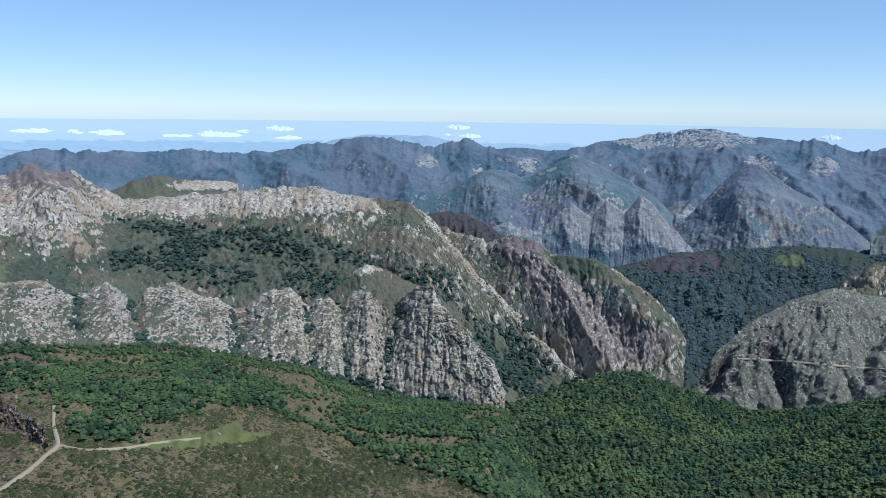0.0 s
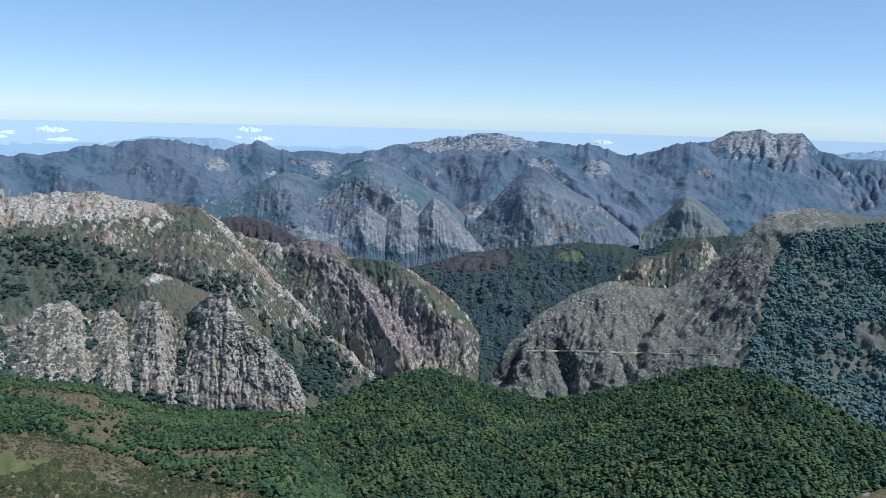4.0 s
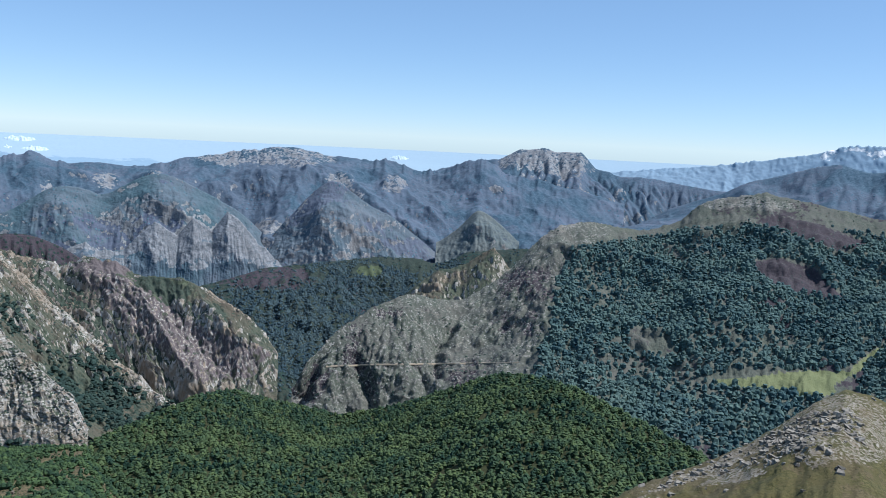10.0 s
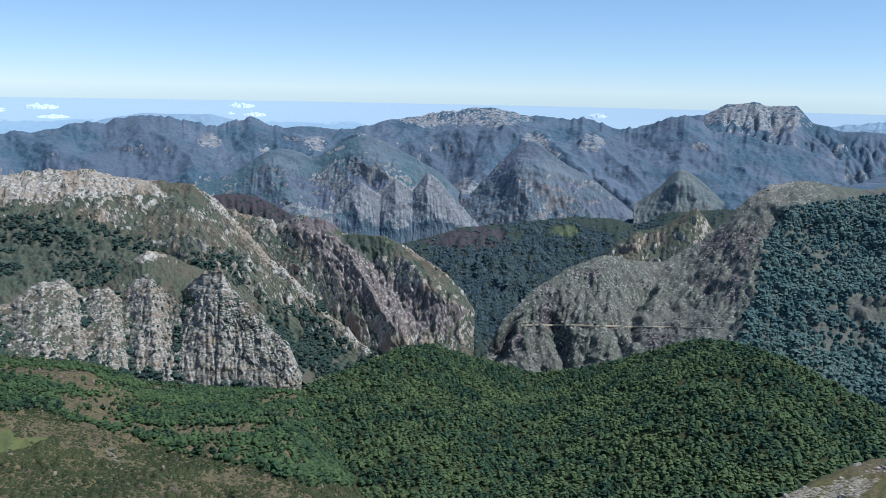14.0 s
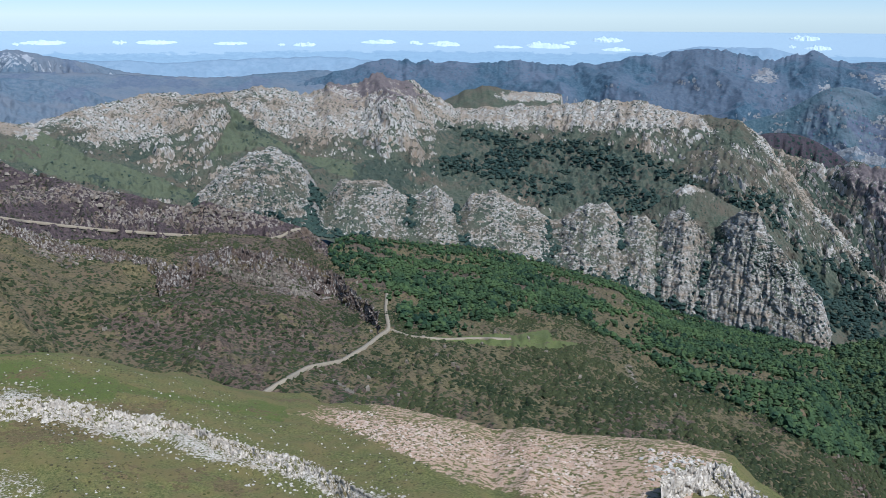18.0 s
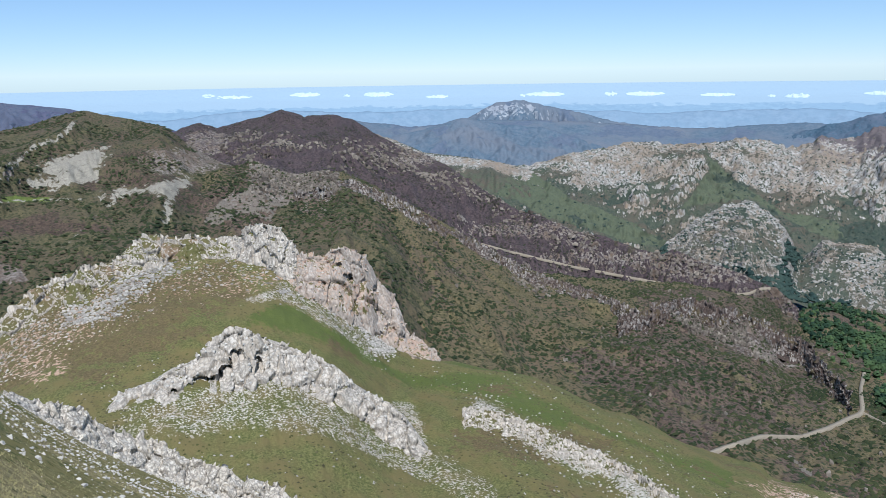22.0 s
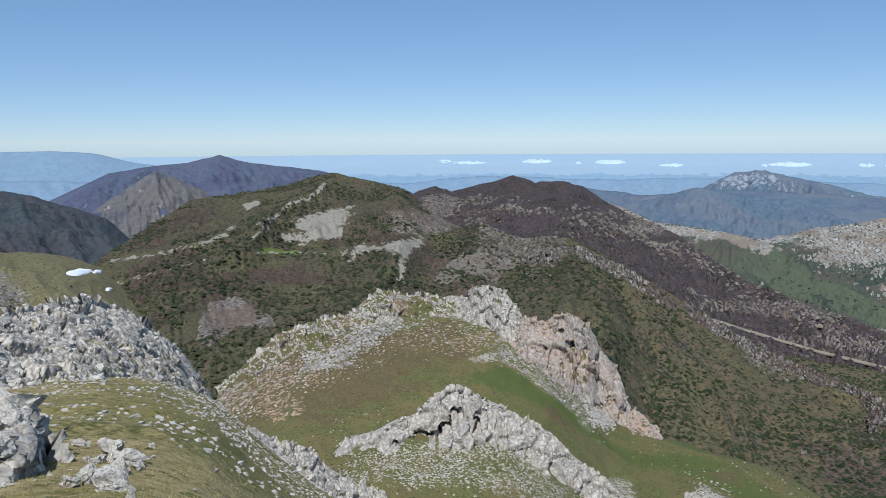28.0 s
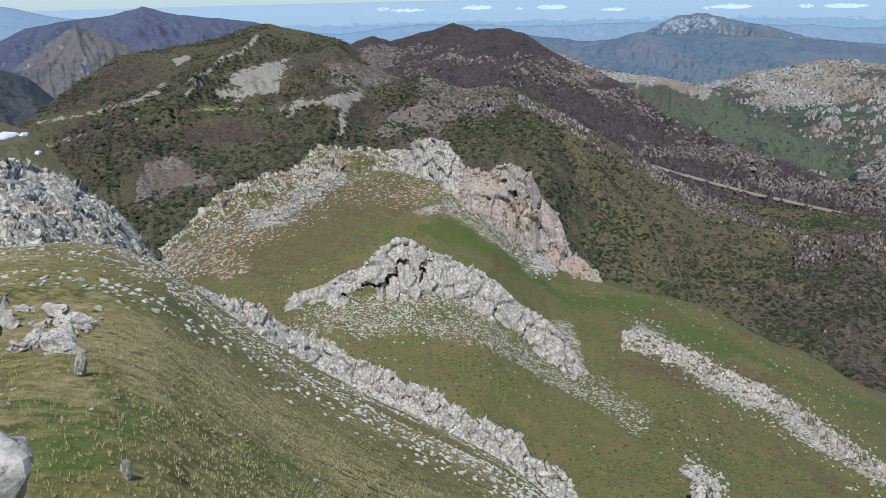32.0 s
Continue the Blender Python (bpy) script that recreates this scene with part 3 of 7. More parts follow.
J = [(-17.8, -17.47, 1560), (-18.7, -15.69, 1579), (-20.0, -14.26, 1606), (-20.9, -13.17, 1626), (-22.7, -12.06, 1668), (-25.7, -10.71, 1743), (-28.0,
    -11.05, 1800), (-29.9, -10.81, 1856), (-31.5, -9.80, 1899), (-33.0, -8.39, 1942), (-34.1, -6.99, 1974), (-35.6, -5.57, 2014), (-37.5, -5.09, 2062),
    (-39.5, -5.37, 2111), (-41.0, -5.48, 2150), (-43.7, -4.74, 2216), (-44.7, -3.53, 2243), (-46.6, -2.86, 2254), (-48.8, -2.53, 2260), (-52.1, -3.07,
    2268), (-55.7, -3.74, 2277), (-58.4, -3.88, 2284), (-60.7, -3.69, 2290), (-64.5, -3.96, 2300), (-80.0, -4.50, 2200)]
JFOOT = [(-17.8, -18.70, 1500), (-20.9, -20.21, 1478), (-23.9, -19.65, 1457), (-28.2, -18.57, 1426), (-31.3, -17.40, 1403), (-34.5, -16.84, 1380),
    (-37.7, -17.46, 1325), (-41.0, -18.33, 1269), (-45.1, -19.76, 1201), (-48.6, -19.15, 1236), (-56, -19.5, 1250), (-65, -19.5, 1250), (-80, -18, 1300)]
J2 = [(-24.8, -11.4, 2250), (-27.2, -9.2, 2280), (-29.5, -8.5, 2300), (-31.4, -7.2, 2300), (-32.2, -8.2, 2300), (-33.5, -9.5, 2300)]
K = [(-2.5, -22.00, 1150), (-4.4, -20.35, 1241), (-7.2, -19.37, 1311), (-11.4, -17.75, 1414), (-13.7, -17.41, 1441), (-15.8, -18.08, 1454), (-18.3,
    -18.57, 1469), (-21.3, -19.25, 1465), (-23.6, -18.77, 1439), (-26.6, -18.07, 1403), (-29.7, -16.93, 1368), (-32.1, -16.05, 1340), (-34.5, -15.97,
    1302), (-37.3, -16.49, 1248), (-40.2, -17.47, 1193), (-43.1, -18.58, 1138), (-46.1, -19.79, 1080), (-50.0, -21.50, 1000), (-56.0, -24.00, 900)]
NEARPEAK = [(-33.0, -28.50, 210), (-37.0, -25.65, 240), (-40.2, -23.60, 264), (-43.3, -21.90, 287), (-46.0, -20.54, 305), (-49.0, -18.74, 320),
    (-51.1, -17.01, 331), (-52.9, -15.32, 339), (-54.6, -14.29, 348), (-56.1, -14.35, 352), (-57.5, -14.87, 354), (-58.7, -15.95, 355), (-60.5, -16.54,
    358), (-62.2, -16.76, 360), (-68.0, -18.00, 350), (-75.0, -20.00, 340)]
N1 = [(-8.0, -11.50, 2350), (-11.5, -10.55, 2407), (-15.9, -9.29, 2466), (-21.2, -8.65, 2537), (-23.5, -8.30, 2568), (-26.1, -8.27, 2603), (-27.2,
    -8.59, 2618), (-28.3, -8.43, 2632), (-29.5, -7.75, 2648), (-33.3, -7.22, 2700), (-36.0, -7.40, 2700), (-42.0, -8.50, 2700)]
N2 = [(32.0, -4.60, 3700), (27.9, -3.40, 3700), (26.7, -3.00, 3700), (25.4, -2.74, 3700), (23.8, -2.96, 3700), (21.5, -2.88, 3700), (18.8, -3.07,
    3700), (16.7, -2.90, 3700), (13.1, -3.16, 3700), (10.9, -2.89, 3700), (8.6, -2.62, 3700), (7.1, -2.30, 3700), (5.2, -2.10, 3700), (3.3, -2.46, 3700),
    (1.0, -2.55, 3700), (-0.5, -2.22, 3700), (-1.7, -2.09, 3700), (-2.8, -2.57, 3700), (-6.7, -2.70, 3700), (-9.3, -2.53, 3700), (-11.5, -1.85, 3700),
    (-13.7, -1.55, 3700), (-15.5, -1.40, 3700), (-17.7, -1.11, 3700), (-19.7, -1.42, 3700), (-22.6, -1.76, 3700), (-23.7, -1.53,
    3700), (-25.9, -2.10, 3700), (-27.8, -2.10, 3700), (-30.2, -1.42, 3700), (-34.0, -2.60, 3700), (-40.0, -4.00, 3700)]
N2B = [(-2.5, -9.00, 3000), (-3.7, -7.86, 3000), (-4.5, -7.46, 3001), (-5.3, -8.09, 3003), (-6.8, -8.05, 3005), (-8.7, -6.27, 3008), (-10.1, -7.18,
    3010), (-11.1, -6.00, 3012), (-12.3, -6.83, 3014), (-13.3, -5.55, 3015), (-14.3, -6.26, 3017), (-15.3, -7.53, 3019), (-16.0, -8.16, 3020), (-17.5,
    -9.60, 3000)]
N3 = [(-26.0, -2.80, 4100), (-27.8, -2.02, 4150), (-30.2, -1.42, 4132), (-31.4, -1.29, 4123), (-32.7, -0.50, 4112), (-34.2, -0.35, 4100), (-35.3,
    -0.52, 4090), (-36.9, -0.45, 4078), (-37.9, -1.54, 4070), (-39.6, -1.98, 4056), (-42.3, -2.14, 4034), (-46.5, -2.67, 4000), (-50.0, -4.00, 3950)]
N4 = [(-43.0, -3.90, 3800), (-46.2, -2.69, 3800), (-47.2, -2.06, 3797), (-50.1, -1.15, 3789), (-52.6, -0.39, 3782), (-54.7, -0.89, 3776), (-57.1,
    -0.57, 3770), (-60.1, -1.10, 3761), (-64.2, -1.52, 3750), (-80.0, -2.00, 3750)]
N5 = [(-36.0, -2.40, 4650), (-38.5, -1.77, 4650), (-40.8, -1.47, 4650), (-44.5, -1.08, 4650), (-48.2, -0.51, 4650), (-51.1, 0.01, 4650), (-53.2, 0.66,
    4650), (-54.9, 0.74, 4650), (-55.9, 0.72, 4650), (-56.6, 1.11, 4650), (-57.3, 0.50, 4650), (-59.3, 0.53, 4650), (-61.8, 0.90, 4650), (-63.9, 0.76,
    4650), (-80.0, 0.30, 4650)]
N6 = [(9.5, -2.90, 4500), (7.5, -2.23, 4500), (5.2, -1.83, 4500), (3.3, -1.89, 4500), (1.0, -1.86, 4500), (-0.5, -2.22, 4500), (-3.0, -2.90, 4500)]

# ---- zones, spurs and roads, traced to fit the camera's view: bearing to the left and height angle from the summit ----
HILL_WOOD = [(30.4, -14.0), (28.2, -14.7), (23.8, -15.3), (18.6, -15.7), (14.6, -16.5), (9.5, -17.6), (5.9, -19.1), (1.0, -20.0), (-4.6, -20.3),
    (-7.2, -20.7), (-8.0, -26.6), (-5.0, -26.6), (-1.3, -25.2), (2.5, -24.1), (6.4, -22.8), (9.6, -21.6), (12.1, -19.9), (15.3, -19.7), (17.7, -20.2),
    (20.1, -21.5), (24.3, -21.1), (25.9, -19.1), (28.3, -17.5), (29.9, -15.9)]
E2_WOOD = [(22.4, -7.5), (18.3, -7.8), (14.0, -8.3), (9.5, -8.2), (7.2, -9.2), (4.9, -10.4), (0.9, -12.3), (-3.1, -15.3), (-7.2, -17.4), (-10.8,
    -18.7), (-7.2, -19.5), (-4.4, -19.0), (-3.1, -16.0), (-0.7, -13.6), (2.5, -12.5), (5.3, -10.9), (7.2, -13.2), (10.3, -12.2), (13.0, -12.7), (14.9,
    -12.6), (17.7, -11.5), (19.9, -11.4), (21.9, -10.2)]
J_WOOD = [(-34.5, -18.2), (-35.5, -12.9), (-36.0, -10.2), (-36.8, -7.1), (-41.1, -6.1), (-44.1, -5.3), (-47.8, -4.9), (-52.2, -4.5), (-57.5, -4.9),
    (-64.6, -5.2), (-79.0, -5.6), (-79.0, -19.0), (-58.0, -20.0), (-56.2, -16.5), (-55.2, -13.2), (-51.2, -13.5), (-46.1, -14.5), (-47.5, -15.3), (-52.4, -14.8), (-54.7,
    -15.1), (-48.2, -21.0), (-45.1, -21.5), (-41.0, -19.7), (-37.3, -18.8)]
J_ROCK = [(-17.8, -17.6), (-18.7, -15.7), (-20.0, -14.3), (-22.7, -12.1), (-25.7, -10.7), (-29.9, -10.8), (-33.0, -8.4), (-34.1, -7.0), (-37.1, -5.3),
    (-39.5, -5.4), (-36.8, -7.4), (-35.8, -10.2), (-35.1, -12.9), (-34.1, -15.7), (-28.2, -17.9), (-23.9, -18.8), (-20.9, -19.3)]
MEADOW_A = [(24.3, -21.8), (21.8, -21.6), (17.7, -21.3), (15.6, -21.5), (11.6, -21.7), (13.6, -22.2), (17.7, -22.1)]
MEADOW_B = [(16.5, -21.3), (14.4, -20.9), (13.6, -21.5), (16.0, -21.8)]
FAR_MEADOW = [(-46.2, -14.8), (-48.6, -14.4), (-50.6, -13.8), (-52.6, -13.3), (-54.7, -13.1), (-54.9, -12.6), (-56.2, -11.3), (-56.6, -11.4), (-55.2, -13.0), (-53.7, -14.2), (-54.2, -14.4), (-53.1, -15.0), (-51.0, -15.0), (-49.7, -14.9), (-47.7, -15.2)]
KNOLL_ROCK = [(-49.7, -18.0), (-50.9, -17.0), (-52.8, -15.4), (-54.0, -14.6), (-55.2, -14.4), (-56.7, -14.7), (-57.7, -15.2), (-58.9, -16.0), (-57.9, -17.4), (-56.1, -18.5), (-54.4, -18.4), (-53.2, -19.4), (-51.9, -18.7)]
SCREE_A = [(79.5, -5.5), (78.7, -4.9), (75.5, -4.3), (75.4, -4.9), (75.8, -5.6), (76.1, -7.0), (76.5, -6.5), (77.3, -6.6), (78.3, -6.7), (79.3, -7.2), (78.5, -6.0)]
SCREE_B = [(76.5, -7.4), (75.7, -7.9), (74.9, -6.9), (74.5, -7.3), (73.4, -7.1), (72.1, -6.7), (70.6, -6.5), (70.7, -7.0), (71.3, -7.5), (71.9, -8.5), (72.4, -9.6), (72.2, -8.0), (73.1, -7.5),
    (74.1, -7.7), (75.4, -8.0), (76.2, -8.1)]
SLIDE = [(85.8, -11.7), (85.2, -10.6), (83.5, -10.2), (81.2, -11.7), (80.8, -12.4), (83.4, -12.2), (85.3, -13.4), (86.1, -12.9)]
HEATH_A = [(-48.4, -6.9), (-49.8, -6.5), (-52.1, -7.0), (-53.9, -8.7), (-51.1, -8.6), (-49.2, -8.0)]
HEATH_B = [(-48.2, -4.5), (-49.6, -3.9), (-52.2, -4.2), (-55.1, -5.2), (-53.4, -5.8), (-50.4, -4.9)]
CLEARING = [(-40.7, -12.8), (-41.4, -11.8), (-43.4, -12.5), (-44.3, -13.7), (-41.5, -13.7)]
PINK_A = [(31.8, -25.8), (26.0, -26.8), (19.6, -27.9), (15.4, -28.0), (9.2, -28.5), (5.2, -27.8), (0.5, -28.4), (5.1, -29.1), (13.2, -30.0), (17.4,
    -30.0), (21.7, -29.5), (26.0, -28.1)]
PINK_B = [(33.8, -25.7), (26.4, -27.2), (17.9, -28.5), (12.0, -28.6), (5.1, -28.4), (3.4, -30.3), (4.2, -32.1), (12.1, -32.2), (20.6, -31.2), (28.4,
    -27.8)]
PINK_RIM = [(28, -25.8), (20, -26.6), (12, -26.8), (3, -26.6), (0.5, -28.2), (5, -29.0), (14, -28.8), (21, -28.2), (26, -27.2)]
HEATH_BAND = [(31.4, -14.7), (28.3, -18.3), (26.3, -18.7), (28.4, -21.3), (33.9, -19.5), (39.6, -16.9), (41.2, -14.5), (36.8, -14.3)]
HILL_ROCK = [(38.7, -15.5), (36.8, -15.2), (34.5, -15.7), (31.5, -16.6), (28.7, -17.9), (29.9, -19.0), (33.9, -18.2), (36.9, -17.3)]
ROAD_RIDGE = [(51.1, -11.8), (49.2, -12.3), (47.0, -12.8), (44.7, -13.3), (41.5, -13.8), (39.4, -14.1), (37.5, -14.3), (35.6, -14.5), (34.1, -14.6)]
ROAD_BEND = [(34.1, -14.6), (32.9, -14.4), (32.7, -14.1), (31.8, -14.0), (33.3, -14.7), (32.0, -14.3)]
ROAD_LOW = [(35.6, -25.2), (34.2, -24.5), (31.7, -23.4), (29.2, -23.1), (27.6, -22.3), (26.3, -21.4), (25.7, -21.1), (25.9, -20.4), (26.0, -19.8),
    (25.9, -18.7), (25.7, -21.1), (24.3, -21.6), (21.8, -21.8), (19.3, -21.7), (16.9, -21.7)]
ROAD_GORGE = [(-20.1, -15.8), (-23.9, -15.6), (-28.1, -15.4), (-33.6, -15.0)]
RIB_A = [(51.2, -22.1), (47.9, -23.7), (45.3, -24.8), (42.0, -25.7), (38.6, -27.2), (35.1, -28.7), (32.6, -29.3), (30.5, -30.3), (27.2, -31.5), (25.2,
    -32.2)]
RIB_C = [(47.0, -30.9), (45.7, -31.6), (45.0, -32.6), (44.5, -33.7)]
SHOULDER_ROCK = [(5.5, -28.3), (3.4, -28.1), (1.3, -28.5), (-0.9, -29.7), (-3.5, -30.5), (-4.8, -31.5)]
FAR_SPURS = [[(-17.2, -1.2), (-17.8, -2.1), (-19.2, -2.8), (-20.0, -3.3)], [(-19.3, -2.8), (-17.4, -5.5), (-15.4, -7.6)], [(-20.5, -2.9), (-21.9, -4.4), (-24.3, -6.2), (-26.8, -7.9)], [(-13.3, -1.6), (-12.8, -2.6), (-10.9, -3.8), (-10.0, -4.5)],
    [(-2.8, -2.6), (-4.3, -2.9), (-5.6, -4.3), (-5.8, -5.5)], [(-11.9, -4.4), (-13.8, -3.4), (-15.8, -4.0)], [(-23.9, -1.7), (-24.5, -3.9), (-26.1, -5.4)], [(-9.0, -3.2), (-8.1, -4.7), (-7.4, -6.4)], [(5.2, -2.2), (3.3, -4.2), (2.1, -6.1)],
    [(12, -3.3), (11, -4.6), (8, -6)], [(19, -3.2), (17, -4.4), (14.5, -6)]]
FAR_ROCKS = [(-5.7, -3.7), (-8.6, -3.5), (-3.6, -5.5), (-8.3, -4.5), (-13.1, -2.1), (-20.6, -3.3), (-21.4, -4.3), (-15.9, -6.5), (-17.4, -7.0), (1.2, -3.6), (-24.4, -3.4)]
N2B_RIBS = [[(-8.7, -6.3), (-8.4, -7.4), (-8.9, -8.8)], [(-11.1, -6.0), (-10.9, -7.2), (-11.4, -8.8)], [(-13.3, -5.6), (-13.1, -7.0), (-13.9, -8.8)], [(-14.3, -6.3), (-15.6, -8.6)], [(-4.5, -7.5), (-4.7, -8.8)], [(-6.2, -8.0), (-6.4, -9.0)]]
MASSIF_SPURS = [[(-33.5, -0.5), (-31.5, -3.6), (-30.1, -6.3)], [(-37.1, -0.7), (-36.6, -3.7), (-38.2, -5.0)], [(-27.6, -2.3), (-26.9, -4.6), (-29.7,
    -6.4)]]
E2_SPURS = [[(2.1, -6.5), (0.6, -8.2), (-1.8, -11.1), (-4.7, -14.1), (-7.1, -17.0), (-10.9, -18.6)], [(-4.5, -8.5), (-6.9, -10.9), (-9.0, -13.9),
    (-11.8, -16.8)], [(-10.4, -10.1), (-12.8, -12.6), (-14.8, -15.0)], [(37.4, -5.5), (37.8, -6.9), (39.0, -9.1)], [(26.1, -3.8), (25.8, -6.0), (25.0,
    -7.9)]]
E2_GULLIES = [[(7.2, -9.2), (4.9, -10.2), (0.9, -12.3), (-2.7, -15.3), (-6.4, -17.5), (-10.4, -18.8)], [(36.3, -5.3), (34.2, -7.4), (29.7, -9.4)]]
BIG_SPURS = [[(76.8, -2.1), (78.4, -3.9), (80.7, -5.7), (83.2, -8.0)], [(74.9, -2.4), (70.7, -4.8), (66.9, -6.3)]]
CLOUDS = [(26.0, -1.7), (21.6, -1.8), (17.7, -2.0), (14.9, -2.0), (10.5, -2.0), (-1.7, -1.8), (-24.6, -1.6), (40.3, -1.7), (35.7, -1.8), (31.0, -1.8),
    (26.1, -1.7), (21.9, -1.8), (15.5, -1.8), (11.1, -1.7), (-0.9, -1.3), (67.5, -1.5), (62.9, -1.5), (58.0, -1.5), (54.0, -1.7), (46.8, -1.7)]
BUSHES = [(7.7, -22.6), (5.5, -23.2), (3.2, -23.8), (3.7, -23.2), (6.5, -22.8), (12.1, -22.6), (24.3, -22.2), (7.6, -22.2), (6.1, -26.0), (1.8,
    -22.7), (-0.7, -22.9), (13.2, -20.5), (11.3, -20.0)]
LUSH = [(69.1, -16.3), (63.9, -15.5), (61.5, -17.2), (57.1, -19.2), (54.8, -19.9), (48.9, -20.3), (43.7, -22.7), (45.1, -23.9), (50.8, -22.0), (56.3,
    -21.2), (61.1, -19.3), (66.7, -16.8)]
J_GULLIES = [[(-22.0, -15.4), (-23.0, -17.3), (-23.9, -18.8)], [(-19.8, -13.9), (-19.4, -16.1), (-18.7, -17.9)], [(-26.6, -15.4), (-27.0, -17.3)],
    [(-30.3, -10.4), (-28.1, -13.9), (-27.6, -15.8)]]
PURPLE_CLIFF = [(-3.4, -8.7), (-6.9, -9.8), (-10.5, -12.3), (-13.6, -13.6), (-16.3, -14.9), (-14.9, -16.5), (-11.8, -16.8), (-9.4, -15.0), (-7.0,
    -12.9), (-4.6, -10.6)]
E2_TURF = [(4.9, -6.1), (2.5, -6.2), (1.0, -7.6), (2.1, -8.0), (4.1, -6.9)]
E1_TURF = [(5.6, -11.5), (3.3, -12.3), (2.5, -14.2), (3.7, -14.2), (4.9, -12.7)]
SNOWY = [(-51.1, 0.1), (-53.5, 0.7), (-54.9, 0.7), (-56.6, 1.0), (-57.7, 0.3), (-56.7, -0.1), (-54.3, 0.1), (-51.8, -0.3)]
HILL_RIB = [(8.3, -23.0), (7.6, -24.5), (7.2, -25.4)]
BARE_BANK = [(68.7, -8.1), (66.1, -7.1), (63.8, -8.2), (63.5, -9.2), (66.1, -8.7), (67.7, -9.2), (70.4, -10.4), (70.9, -10.4)]
HILL_PATH = [(31.7, -23.0), (30.1, -24.2), (28.5, -25.2)]
RIDGE_1 = [(3.7, -7.5), (2.1, -6.4), (-0.2, -5.7), (-2.5, -4.2), (-4.4, -4.1), (-5.6, -4.7), (-7.6, -3.6), (-8.8, -3.1), (-10.5, -3.6), (-12.4, -4.6),
    (-14.3, -5.7), (-16.4, -7.8)]
RIDGE_2 = [(-15.3, -8.3), (-16.3, -6.9), (-17.5, -5.6), (-18.8, -4.1), (-20.1, -3.1), (-20.8, -3.3), (-22.1, -4.5), (-23.9, -5.3), (-26.0, -6.8),
    (-27.7, -8.1)]
GREEN_A = [(36.4, -5.2), (34.5, -7.0), (31.2, -9.0), (28.1, -9.6), (25.8, -10.8), (28.2, -10.9), (29.7, -10.5), (31.2, -9.5), (33.5, -8.4), (35.7,
    -8.8), (38.0, -9.3), (36.9, -7.7), (36.2, -6.6)]
GREEN_B = [(50.5, -6.9), (47.4, -6.9), (44.9, -8.6), (42.3, -9.5), (38.4, -11.2), (36.3, -12.0), (41.0, -11.4), (46.1, -10.2), (48.9, -8.7), (50.7,
    -8.4)]
CRAG_SCREE = [(77.1, -21.1), (73.3, -20.9), (69.9, -20.3), (65.2, -20.6), (61.4, -22.7), (56.8, -26.0), (52.7, -28.3), (55.5, -27.6), (58.9, -26.0), (62.2, -24.3), (65.5, -23.7), (68.0, -22.8),
    (71.8, -23.2), (74.0, -21.9)]
TOWER_TOP = [(69.2, -10.8), (68.4, -10.7), (67.5, -10.8), (67.2, -10.1), (66.3, -9.9), (65.3, -10.1), (64.6, -10.9), (64.2, -11.5), (63.6, -12.4)]
TOWER_FOOT = [(69.3, -12.0), (68.0, -12.3), (66.5, -12.6), (65.4, -13.3), (64.2, -14.0), (63.6, -14.3)]
CLIFF_TOP = [(64.8, -12.3), (63.4, -12.2), (62.2, -12.3), (61.6, -11.9), (60.8, -11.7), (60.0, -12.0), (59.4, -12.4), (58.8, -13.3), (58.5, -14.1), (57.9, -14.6), (57.1, -15.8),
    (56.9, -16.8), (56.4, -17.9), (55.4, -18.3), (54.6, -19.1), (54.1, -19.6)]
CLIFF_FOOT = [(64.8, -14.0), (63.4, -15.2), (61.6, -16.2), (60.3, -17.0), (58.4, -18.0), (57.1, -18.8), (55.5, -19.6), (54.1, -19.8)]
LROCK_TOP = [(85.0, -16.2), (83.6, -15.3), (82.0, -14.0), (80.9, -13.0), (79.3, -12.4), (77.4, -11.9), (75.8, -11.7), (75.3, -11.4), (75.0, -11.0), (74.4, -10.6), (73.8, -10.2), (72.6, -10.3),
    (71.9, -10.5), (70.4, -10.4), (69.0, -10.8), (68.2, -11.4)]
LROCK_FOOT = [(85.0, -16.6), (83.1, -16.3), (82.0, -15.5), (80.4, -14.5), (78.3, -14.0), (76.6, -13.2), (75.0, -12.6), (73.2, -12.3), (72.1, -12.1), (70.6, -12.1), (69.2, -12.1), (68.2, -12.4)]
CRAG_TOP = [(77.6, -20.9), (76.3, -20.0), (74.2, -19.6), (72.7, -18.9), (71.1, -18.5), (70.1, -17.7), (68.8, -17.0), (67.9, -16.8), (67.0, -17.4), (66.6, -17.9), (66.3, -17.6), (65.5, -17.9),
    (64.6, -18.4), (63.1, -19.1), (61.8, -19.6), (60.6, -20.8), (59.3, -21.7), (57.7, -22.7), (56.7, -23.4), (55.4, -25.2), (53.7, -26.9), (52.2, -28.2)]
APRON = [(68.0, -14.9), (66.1, -14.5), (64.6, -14.5), (63.3, -15.6), (61.6, -16.4), (59.7, -17.3), (57.1, -19.1), (58.8, -19.1), (60.7, -18.0), (62.3, -16.9), (63.5, -16.1), (65.3, -15.1), (66.8, -15.3)]
RED_BANK = [(84.0, -16.8), (81.3, -16.4), (79.4, -17.0), (78.9, -17.8), (81.1, -18.7), (82.2, -17.7)]
EDGE_LOW = [(78.5, -14.8), (77.4, -14.7), (76.0, -14.4), (75.4, -13.8), (73.9, -12.9), (72.4, -12.4)]
